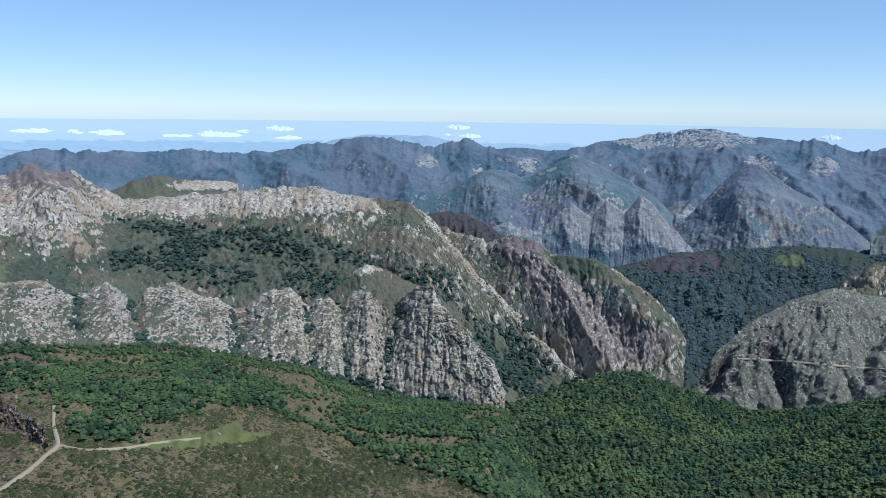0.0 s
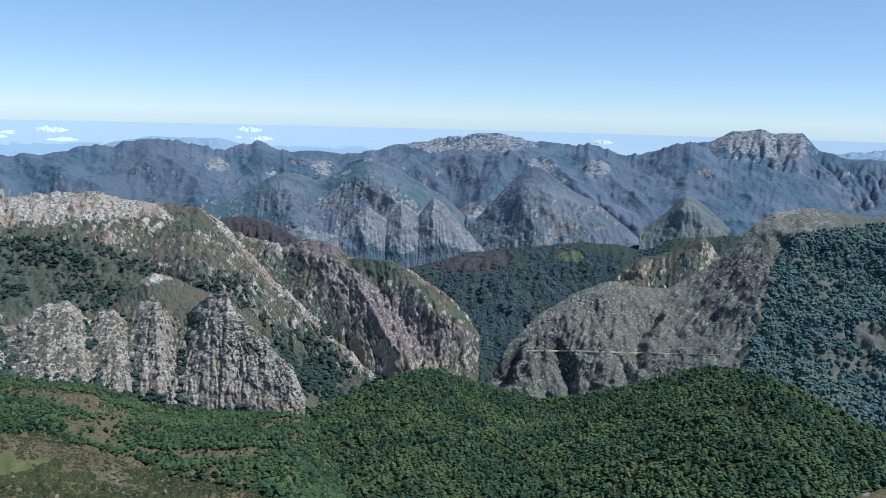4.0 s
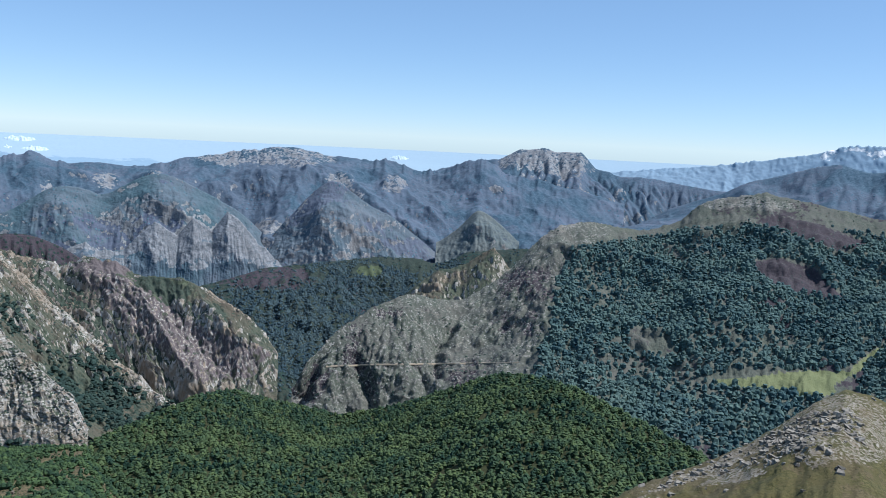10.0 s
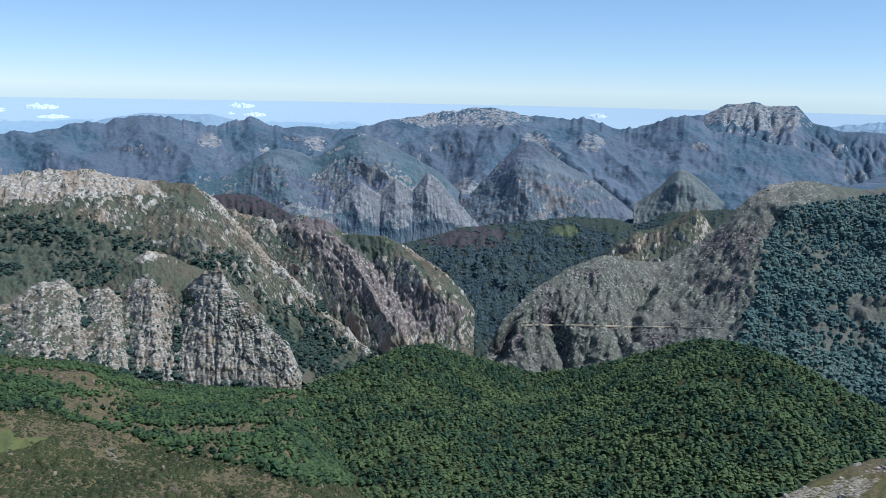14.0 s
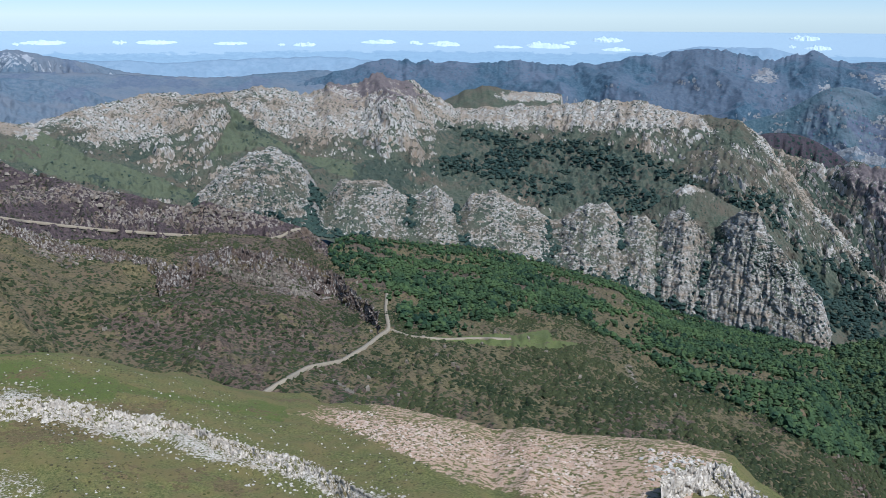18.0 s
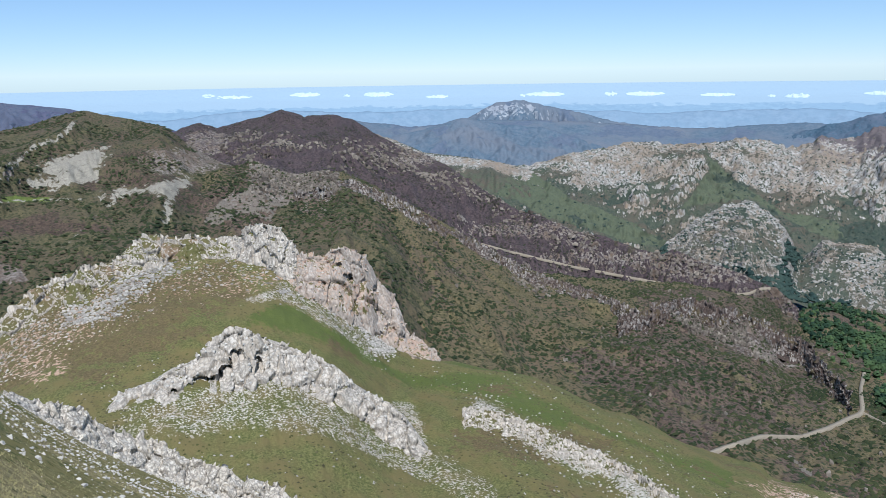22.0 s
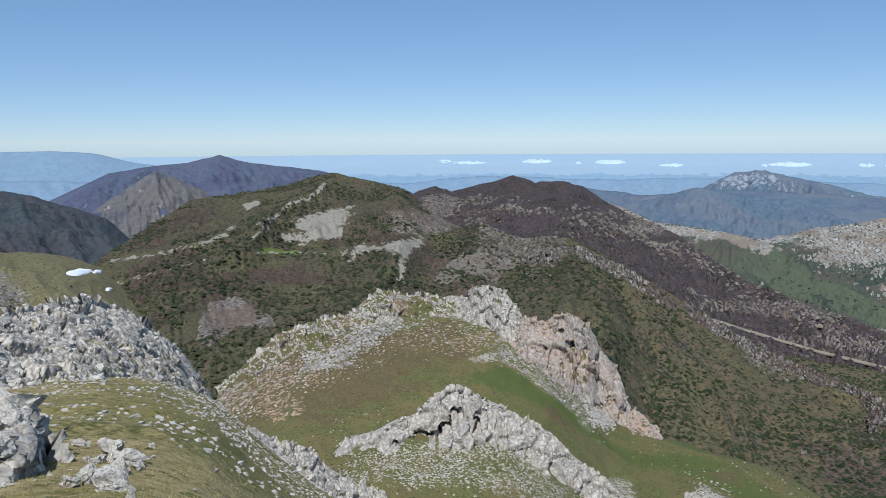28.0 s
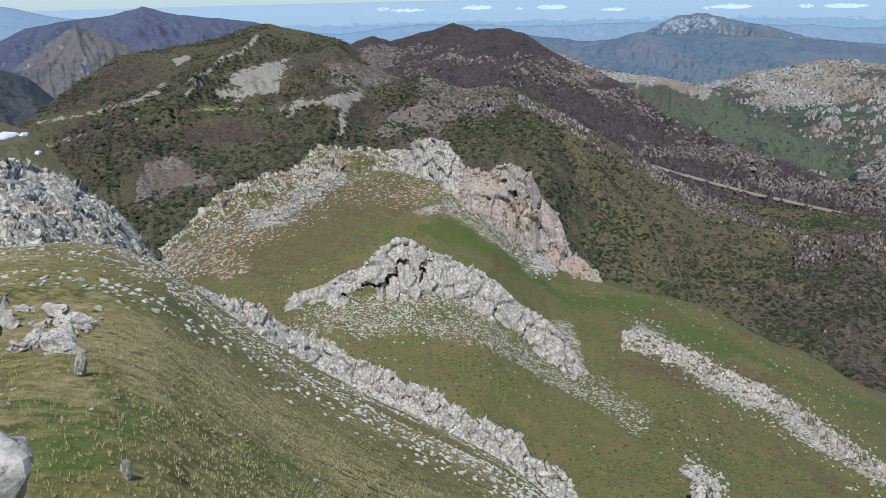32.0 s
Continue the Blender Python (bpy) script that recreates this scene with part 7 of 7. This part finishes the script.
rubble("saddle_rocks", "grey rocks on the saddle hillside", left_hill, along(left_hill, [(101, -8), (98, -9)], 1.6, 0.3) + 0.04, 900, (0.3, 1.0), M_BLOCK_HEATH, 214)
rubble("gorge_ledges", "grey ledges on the bare gorge cliff", j, j.masks["rock"] ** 2, 1500, (0.5, 1.6), M_BLOCK_MID, 217, 1.1)
rubble("crag_blocks", "loose pale blocks on the limestone crag", crag, 1.0 * (crag.V > 0.02), 600, (0.12, 0.45), M_BLOCK, 218, 1.1)
rubble("cliff_blocks", "loose blocks on the pinkish cliff", cliff, 1.0 * (cliff.V > 0.02), 300, (0.15, 0.55), M_BLOCK_PINK, 219, 1.1)
rubble("tower_blocks", "loose blocks on the rock tower", tower, 1.0 * (tower.V > 0.02), 250, (0.15, 0.6), M_BLOCK, 220, 1.1)


# ---- tracks and roads ----
def track(name, label, slope, line, width, lift=0.9):
    """A gravel ribbon lying on a slope along bearings and height angles."""
    pts = []
    for (a0, e0), (a1, e1_) in zip(line[:-1], line[1:]):
        n = max(int(math.hypot(a1 - a0, e1_ - e0) / 0.12), 2)
        for i in range(n):
            t = i / n
            pts.append((a0 + (a1 - a0) * t, e0 + (e1_ - e0) * t))
    pts.append(line[-1])
    P = np.array([slope.at(a, e)[:] for a, e in pts])
    for _ in range(9):
        P[1:-1] = (P[:-2] + P[1:-1] * 2 + P[2:]) / 4
    d = np.gradient(P, axis=0)
    n = np.cross(d, (0, 0, 1.0))
    n /= np.linalg.norm(n, axis=1)[:, None] + 1e-9
    wob = (fbm(np.arange(len(P)) * 0.35, np.zeros(len(P)), 3, seed=5) * 0.7 + 0.65)[:, None] * width / 2
    lo, hi = P - n * wob + (0, 0, lift), P + n * wob + (0, 0, lift)
    V = np.concatenate([np.stack([np.array(lo), np.array(hi)], 1), np.stack([np.array(lo), np.array(hi)], 1) - (0, 0, 3.0)], 1)
    m = len(P)
    F = []
    for i in range(m - 1):
        a, b = 4 * i, 4 * i + 4
        F += [(a, b, b + 1, a + 1), (a, a + 2, b + 2, b), (a + 1, b + 1, b + 3, a + 3)]
    return tagged(new(name, mesh_np(name, V.reshape(-1, 3), F, M_TRACK)), label, "track", kind="structure")


track("track_ridge", "pale gravel track along the heather ridge", dark, ROAD_RIDGE[:7], 2.6, 2.0)
track("track_bend", "pale gravel hairpin at the end of the ridge", dark, ROAD_BEND[:4], 2.8, 0.8)
track("track_pasture", "pale gravel track climbing the heath", hill, ROAD_LOW[:10], 2.7, 1.6)
track("track_meadow", "narrow gravel track along the pasture", hill, ROAD_LOW[10:], 1.6, 1.4)
track("track_gorge", "thin pale road cut across the gorge cliff", j, ROAD_GORGE, 4.0, 1.0)


# ---- boulders near the summit ----
def boulder_mesh(name, seed, mat, rounds=2, planes=16, squash=(1.0, 0.85, 0.75), grain=0.05):
    """A fractured limestone boulder: a ball cut flat by planes, split by joints, with a pitted skin."""
    rng = np.random.default_rng(seed)
    bm = bmesh.new()
    bmesh.ops.create_icosphere(bm, subdivisions=rounds, radius=1.0)
    co = np.array([v.co[:] for v in bm.verts])
    for _ in range(planes):
        n = rng.normal(0, 1, 3)
        n /= np.linalg.norm(n)
        d = 0.45 + 0.4 * rng.random()
        over = co @ n - d
        co = co - np.where(over > 0, over, 0)[:, None] * n * 0.96
    for k, (f, g) in enumerate(((2.2, grain * 2.2), (6.0, grain), (13.0, grain * 0.55))):
        co += (np.stack([vnoise(co[:, 0] * f + q * 9, co[:, 1] * f, co[:, 2] * f + seed) for q in range(3)], -1) - 0.5) * 2 * g
    for _ in range(5):  # joints
        n = rng.normal(0, 1, 3)
        n /= np.linalg.norm(n)
        d = np.abs(co @ n - rng.uniform(-0.4, 0.4))
        co *= 1 - 0.24 * np.clip(1 - d / 0.1, 0, 1)[:, None]
    co *= squash
    for v, p in zip(bm.verts, co):
        v.co = p
    me = bpy.data.meshes.new(name)
    bm.to_mesh(me)
    bm.free()
    me.materials.append(mat)
    return me


BOULDERS = [boulder_mesh("boulder", 300 + i, M_STONE, 3, 14 + i, (1, 0.85, 0.6 + 0.05 * i), 0.06) for i in range(7)]
STONES = [boulder_mesh("stone", 320 + i, M_STONE, 2, 9, (1, 0.8, 0.55 + 0.06 * i)) for i in range(6)]
NEAR_STONES = [boulder_mesh("stone", 330 + i, M_STONE, 3, 12, (1, 0.75, 0.42 + 0.05 * i), 0.05) for i in range(6)]


def put(name, meshes, p, size, rng, sink=0.3, flat=1.0, parent=None):
    """Sets a boulder of that half-width on the ground at p."""
    ob = new(name, meshes[int(rng.integers(len(meshes)))])
    ob.matrix_world = Matrix.LocRotScale(Vector(p) + Vector((0, 0, size * (0.55 - sink) * flat)), Euler((rng.normal(0, 0.3), rng.normal(0, 0.3), rng.random() * 6.28)),
                                         (size * (0.8 + 0.5 * rng.random()), size * (0.7 + 0.4 * rng.random()), size * flat * (0.7 + 0.5 * rng.random())))
    if parent is not None:
        ob.parent = parent
    return ob


COLUMN_STONES = [boulder_mesh("block", 350 + i, M_COLUMN, 2, 9, (1, 0.8, 1.1 + 0.1 * i)) for i in range(3)]
for me in COLUMN_STONES:
    me.attributes.new("rock", "FLOAT", "POINT").data.foreach_set("value", np.ones(len(me.vertices), np.float32))


def dress(slope, n, size, seed, meshes=STONES):
    """Blocks that stand out of a rock face, each a part of it."""
    rng = np.random.default_rng(seed)
    spots, _ = slope.scatter(n, 1.0 * (slope.V > 0.08) * (slope.V < 0.98), rng)
    for p in spots:
        put("block", meshes, p, size[0] + (size[1] - size[0]) * rng.random() ** 2, rng, 0.75, 1.1, slope.ob)


for rock_slope, count, span, kseed in ((tower, 26, (0.4, 1.1), 71), (cliff, 30, (0.3, 0.9), 72), (left_rock, 40, (0.4, 1.1), 73), (crag, 60, (0.3, 0.9), 74), (near_rib, 60, (0.25, 0.7), 75), (rib_a, 50, (0.3, 0.9), 76), (rib_c, 12, (0.4, 1.0), 77), (rib_s, 20, (0.5, 1.2), 78), (knoll_rock, 60, (0.2, 0.6), 79)):
    dress(rock_slope, count, span, kseed)
dress(heath_crag, 60, (0.8, 2.2), 81, COLUMN_STONES)
dress(crest_crag, 60, (0.7, 1.8), 82, COLUMN_STONES)


def heap(name, label, slope, spots, size, seed, category="rock", flat=1.0, piece="boulder", parent=None, meshes=None):
    """A pile of boulders as one thing with each boulder a part; spots: bearings and distances."""
    rng = np.random.default_rng(seed)
    meshes = meshes or BOULDERS
    top = parent or tagged(new(name), label, category)
    for az, r in spots:
        put(piece, meshes, slope.on(az, r), size[0] + (size[1] - size[0]) * rng.random() ** 2, rng, 0.3, flat, top)
    return top


def summit_block():
    ob = new("boulder", BIG_ROUND)
    p = polar(102.6, 0, 3.6)
    ob.matrix_world = Matrix.LocRotScale(Vector((p[0], p[1], -1.98)), Euler((0.1, -0.12, radians(100))), (0.72, 0.62, 0.92))
    return ob


rng_near = np.random.default_rng(55)
LEDGE_SPOTS = [(float(rng_near.uniform(95.5, 108)), 0.0) for _ in range(150)]
LEDGE_SPOTS = [(az, float(np.interp(az, [95, 99, 104, 108], [13, 13, 12.5, 12])) * float(rng_near.uniform(0.82, 1.18))) for az, _ in LEDGE_SPOTS]
LEDGE_SPOTS = [(az, r) for az, r in LEDGE_SPOTS if not (r < 13 and (102.4 < az < 105.8 or 94.6 < az < 97.0))]
LEDGE_TOP = [(112, -13.0), (106.3, -13.2), (104.1, -13.7), (102.1, -13.6), (99.2, -14.9), (96.6, -15.8), (95.4, -17.6), (93.8, -19.4)]
LEDGE_FOOT = [(112, -19.0, 9.6), (106.9, -19.3, 9.8), (103.8, -19.9, 9.8), (101.0, -20.0, 10.2), (98.6, -19.7, 11), (96.8, -20.2, 11.4), (94.6, -20.6, 11.6), (93.5, -21.1, 11.8)]
crest_l, foot_l = [], []
for az, el in LEDGE_TOP:
    crest_l.append((az, el, float(np.interp(az, [93, 96, 100, 106, 112], [12.6, 14, 15, 14.5, 13.5]))))
for az, el, r in LEDGE_FOOT:
    q = summit.on(az, r)
    foot_l.append((az, math.degrees(math.atan2(q.z - 0.3, r)), r))
ledge = Slope("rock_ledge", "broken pale limestone ledge of tumbled blocks beside the summit", M_CRAG_NEAR, crest_l, foot_l, 0.1, 90, 0.8, 0.3, 1.3, stretch=0.8, fine=0.35, rock=0.98, steep=(0.1, 0.3), heath=0.1, seed=44, tip=0.8, joints=((1.4, 0.34, 0.6), (0.55, 0.06, 0.6)), caves=[(103.6, -17.8, 1.1, 1.0, 1.1), (105.2, -18.2, 0.9, 0.8, 1.1), (96.0, -18.8, 1.2, 0.8, 1.0), (95.1, -19.5, 0.7, 0.6, 0.9), (98.1, -17.6, 0.6, 0.35, 0.7), (99.7, -16.0, 0.5, 0.3, 0.6)], back=0.6, fall=0.5,
              category="rock", kind="thing")
heap("rock_ledge", "", ledge, LEDGE_SPOTS, (0.12, 0.5), 61, parent=ledge.ob)
BIG_ROUND = boulder_mesh("boulder", 341, M_STONE, 5, 7, (1, 0.95, 0.85), 0.025)
tagged(summit_block(), "smooth pale limestone boulder beside the viewpoint", "boulder")
heap("rock_pile", "small heap of pale limestone blocks in the grass", summit, [(float(rng_near.normal(91.5, 1.6)), float(rng_near.uniform(10, 16))) for _ in range(26)], (0.1, 0.32), 63)
heap("knoll_blocks", "pale limestone blocks crowning the near knoll", knoll_rock, [(az, float(np.interp(az, [86, 90, 93, 97, 101.5], [75, 68, 61, 48, 35])) - float(rng_near.uniform(0, 15)))
                                                                                  for az in rng_near.uniform(86, 102, 240)], (0.1, 0.3), 64, parent=knoll_rock.ob, meshes=STONES)
heap("rim_blocks", "jagged limestone blocks along the slope's rim", summit, [(az, float(np.interp(az, [55, 60.5, 67, 73, 80], [63, 72, 78, 81, 79])) - float(rng_near.uniform(0, 7))) for az in rng_near.uniform(55, 81, 150)], (0.15, 0.5), 65, parent=near_rib.ob, meshes=STONES)

# loose stones on the turf, each one a thing; the smallest are one sheet of stones
for k in range(250):
    az, r = float(rng_near.uniform(60, 97)), 7 + 52 * float(rng_near.random()) ** 1.3
    tagged(put("stone", NEAR_STONES, summit.on(az, r), float(rng_near.uniform(0.03, 0.085)) * (0.5 + r / 34), rng_near, 0.5, 0.7), "pale limestone stone lying in dry grass", "stone", "stones on the summit slope")
for az, r, wide, tall in ((87.6, 5.1, 0.055, 0.085), (90.0, 8.6, 0.085, 0.17)):
    ob = new("upright_stone", NEAR_STONES[2])
    ob.matrix_world = Matrix.LocRotScale(summit.on(az, r) + Vector((0, 0, tall * 0.45)), Euler((0.15, 0.1, az)), (wide, wide * 0.8, tall * 1.9))
    tagged(ob, "grey upright stone standing in dry grass", "stone")
R_S = np.hypot(summit.P[..., 0], summit.P[..., 1])
sw = (summit.A > 50) * (summit.A < 104) * (R_S > 17) * np.clip(summit.n1 - 0.35, 0, 1)
rubble("small_stones", "small pale stones strewn over the grass slope", summit, sw, 6000, (0.02, 0.09), M_BLOCK, 221, 0.7)


# dry grass tufts on the near slope
def tuft_shape(rng, blades=7):
    v, f = [], []
    for i in range(blades):
        a, lean, h = rng.random() * 6.28, rng.uniform(0.2, 0.9), rng.uniform(0.7, 1.2)
        b = Vector((math.cos(a) * 0.25, math.sin(a) * 0.25, 0))
        s = Vector((-math.sin(a), math.cos(a), 0)) * 0.09
        tip = b + Vector((math.cos(a) * lean, math.sin(a) * lean, h))
        k = len(v)
        v += [tuple(b - s), tuple(b + s), tuple(tip)]
        f.append((k, k + 1, k + 2))
    return np.array(v), np.array(f)


R_S = np.hypot(summit.P[..., 0], summit.P[..., 1])
gw = (summit.A > 45) * (summit.A < 110) * (R_S > 1.5) / np.maximum(R_S, 3) ** 1.5 * np.clip(summit.n2 - 0.3, 0, 1)
wood("grass_tufts", "dry yellow-green grass tufts on the slope", summit, gw, 60000, (0.016, 0.036), M_STRAW, 222, None, 1.1, "grass", 0.05, tuft_shape)

# ---- shaded crag close by, with moss and grass ----
BOULDERS = [boulder_mesh("boulder", 360 + i, M_STONE, 2, 14 + i) for i in range(4)]
CRAG_LINE = [(-56.6, -24.5), (-57.4, -21.8), (-58.6, -20.2), (-59.0, -18.2), (-60.2, -16.6), (-61.1, -15.0), (-61.9, -14.2), (-62.3, -13.2), (-63.2, -11.6), (-64.2, -11.0), (-65.2, -9.9), (-67, -8.5), (-70, -7), (-78, -6)]
crag_top = tagged(new("summit_crag"), "shaded grey limestone crag with moss cushions beside the summit", "rock")
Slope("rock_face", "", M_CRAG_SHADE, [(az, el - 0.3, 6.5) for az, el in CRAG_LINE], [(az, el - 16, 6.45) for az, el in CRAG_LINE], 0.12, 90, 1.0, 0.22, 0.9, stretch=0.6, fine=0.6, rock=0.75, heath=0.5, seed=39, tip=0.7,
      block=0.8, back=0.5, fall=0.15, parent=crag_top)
def cushion_shape(rng, blades=900):
    """A low ragged dome of short dry blades."""
    v, f = [], []
    for _ in range(blades):
        a, q = rng.random() * 6.28, rng.random() ** 0.6
        base = np.array((math.cos(a) * q * 1.3, math.sin(a) * q, 0.55 * (1 - q * q) - 0.15 + rng.normal(0, 0.06)))
        tip = base + rng.normal(0, 0.08, 3) + (0.1 * math.cos(a) * q, 0.1 * math.sin(a) * q, 0.1)
        side = rng.normal(0, 0.06, 3)
        k = len(v)
        v += [base - side, base + side, tip]
        f.append((k, k + 1, k + 2))
    return np.array(v), np.array(f)


# Both sets of blocks have the crag's shade in their stone colour.
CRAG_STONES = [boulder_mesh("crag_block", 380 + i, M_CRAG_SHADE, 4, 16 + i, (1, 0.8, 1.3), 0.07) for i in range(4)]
PALE_CRAG = [boulder_mesh("crag_block", 390 + i, M_STONE_SHADE, 4, 9 + i, (1, 0.8, 1.3), 0.04) for i in range(2)]
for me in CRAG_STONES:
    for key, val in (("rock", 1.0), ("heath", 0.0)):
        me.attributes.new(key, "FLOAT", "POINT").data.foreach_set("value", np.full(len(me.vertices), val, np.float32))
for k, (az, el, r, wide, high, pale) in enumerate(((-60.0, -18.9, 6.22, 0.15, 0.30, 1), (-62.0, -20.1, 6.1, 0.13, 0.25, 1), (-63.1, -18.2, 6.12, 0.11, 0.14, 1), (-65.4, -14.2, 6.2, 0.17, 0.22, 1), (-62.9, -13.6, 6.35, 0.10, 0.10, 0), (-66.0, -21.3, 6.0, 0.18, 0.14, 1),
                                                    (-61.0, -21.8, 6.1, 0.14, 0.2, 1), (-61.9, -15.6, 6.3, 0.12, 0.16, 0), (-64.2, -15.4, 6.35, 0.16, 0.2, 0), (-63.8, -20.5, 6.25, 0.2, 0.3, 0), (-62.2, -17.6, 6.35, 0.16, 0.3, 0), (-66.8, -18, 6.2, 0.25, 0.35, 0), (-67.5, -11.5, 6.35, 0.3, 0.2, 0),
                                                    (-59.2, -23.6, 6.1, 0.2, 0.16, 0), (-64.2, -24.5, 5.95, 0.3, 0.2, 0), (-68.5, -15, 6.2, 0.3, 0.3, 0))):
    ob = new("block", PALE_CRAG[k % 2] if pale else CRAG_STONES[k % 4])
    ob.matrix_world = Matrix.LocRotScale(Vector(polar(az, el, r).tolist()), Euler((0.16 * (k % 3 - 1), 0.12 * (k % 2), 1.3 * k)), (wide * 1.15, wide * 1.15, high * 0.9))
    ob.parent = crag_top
for az, el, r, size in ((-62.5, -16.5, 6.1, 0.10), (-63.9, -11.7, 6.35, 0.10), (-64.8, -10.2, 6.4, 0.09), (-61.6, -18.2, 6.1, 0.06), (-59.1, -21.6, 6.15, 0.12), (-58.2, -22.6, 6.2, 0.13), (-57.6, -23.8, 6.2, 0.12), (-64.4, -21.0, 6.0, 0.06), (-64.3, -16.2, 6.1, 0.05), (-63.0, -12.6, 6.3, 0.05), (-66.4, -9.1, 6.4, 0.1)):
    ob = new("moss_cushion", mesh_np("moss_cushion", *cushion_shape(np.random.default_rng(int(az * -10))), M_STRAW_DRY, False))
    ob.matrix_world = Matrix.LocRotScale(Vector(polar(az, el, r).tolist()), None, (size, size, size))
    ob.parent = crag_top
    tagged(ob, "dry yellow-green moss cushion")
for az, el, r, size in ((-29.2, -26.9, 5.2, 0.16), (-27.9, -27.2, 5.2, 0.1), (-36.3, -26.9, 5.4, 0.12), (-54.6, -24.6, 5.6, 0.16)):
    q = polar(az, el, r)
    tagged(put("boulder", BOULDERS, (q[0], q[1], q[2] - 0.1), size * 1.6, rng_near, 0.3, 1.6), "pale limestone block on the summit's brink", "rock", "blocks on the brink")

# ---- snow patches on the saddle ----
for az, el, wa, we in ((93.1, -8.1, 0.75, 0.2), (92.0, -8.15, 0.28, 0.12), (91.4, -9.3, 0.22, 0.1)):
    n = 24
    a = np.linspace(0, 2 * math.pi, n, endpoint=False)
    rim = 0.75 + 0.5 * vnoise(np.cos(a) * 2 + az, np.sin(a) * 2, 3.0)
    V = [tuple(left_hill.at(az, el) + Vector((0, 0, 0.9)))]
    for k, z in ((0.5, 0.85), (0.85, 0.6), (1.0, -0.8)):
        V += [tuple(left_hill.at(az + math.cos(t) * wa * q * k, el + math.sin(t) * we * q * k) + Vector((0, 0, z))) for t, q in zip(a, rim)]
    F = [(0, 1 + i, 1 + (i + 1) % n) for i in range(n)]
    F += [t for k in range(2) for i in range(n) for t in ((1 + k * n + i, 1 + k * n + n + i, 1 + k * n + (i + 1) % n), (1 + k * n + (i + 1) % n, 1 + k * n + n + i, 1 + k * n + n + (i + 1) % n))]
    tagged(new("snow_patch", mesh_np("snow_patch", V, F, M_SNOW)), "last white snow patch on the grassy saddle", "snow", "snow patches")


# ---- low clouds over the sea ----
def cloud(az, el, wide, high, seed):
    """A long low bank with a flat base and a billowing top, resting on the far lowland."""
    reach = np.linspace(4200, 4930, 220)
    base_z = np.interp(reach, [4300, 4800, 4980], [-265, -150, -83])
    r = float(reach[np.argmin(np.abs(np.degrees(np.arctan2(base_z, reach)) - el))])
    n, m = 64, 14
    X, Y = np.meshgrid(np.linspace(-1, 1, n), np.linspace(-1, 1, m), indexing="ij")
    env = np.clip(1 - X ** 2 - Y ** 2, 0, 1) ** 0.5
    puff = vnoise(X * 4 + seed, Y * 1.5, 0.5) * 0.7 + vnoise(X * 9 + seed, Y * 4, 1.5) * 0.4 + vnoise(X * 22 + seed, Y * 8, 2.5) * 0.2 - 0.2
    Z = high * env * np.clip(1.15 * puff - 0.12, 0, 1) * 1.7 - 1.5 * (1 - env)
    ob = new("cloud", mesh_np("cloud", np.stack([X * wide, Y * 32, Z], -1), grid_faces(n, m), M_CLOUD))
    p = polar(az, 0, r)
    ob.matrix_world = pose(p[0], p[1], math.tan(radians(el)) * r - 4, 20, 0, az)
    return tagged(ob, "small white cumulus cloud low over the horizon", "cloud", "clouds over the sea")


rng_sky = np.random.default_rng(77)
for i, (az, el) in enumerate(CLOUDS):
    cloud(az, el + float(rng_sky.normal(-0.02, 0.05)), 55 + 75 * rng_sky.random(), 12 + 10 * rng_sky.random(), 400 + i)
    if i % 2:
        cloud(az + float(rng_sky.uniform(1.4, 2.4)), el + float(rng_sky.normal(0.0, 0.06)), 22 + 30 * rng_sky.random(), 6 + 6 * rng_sky.random(), 500 + i)
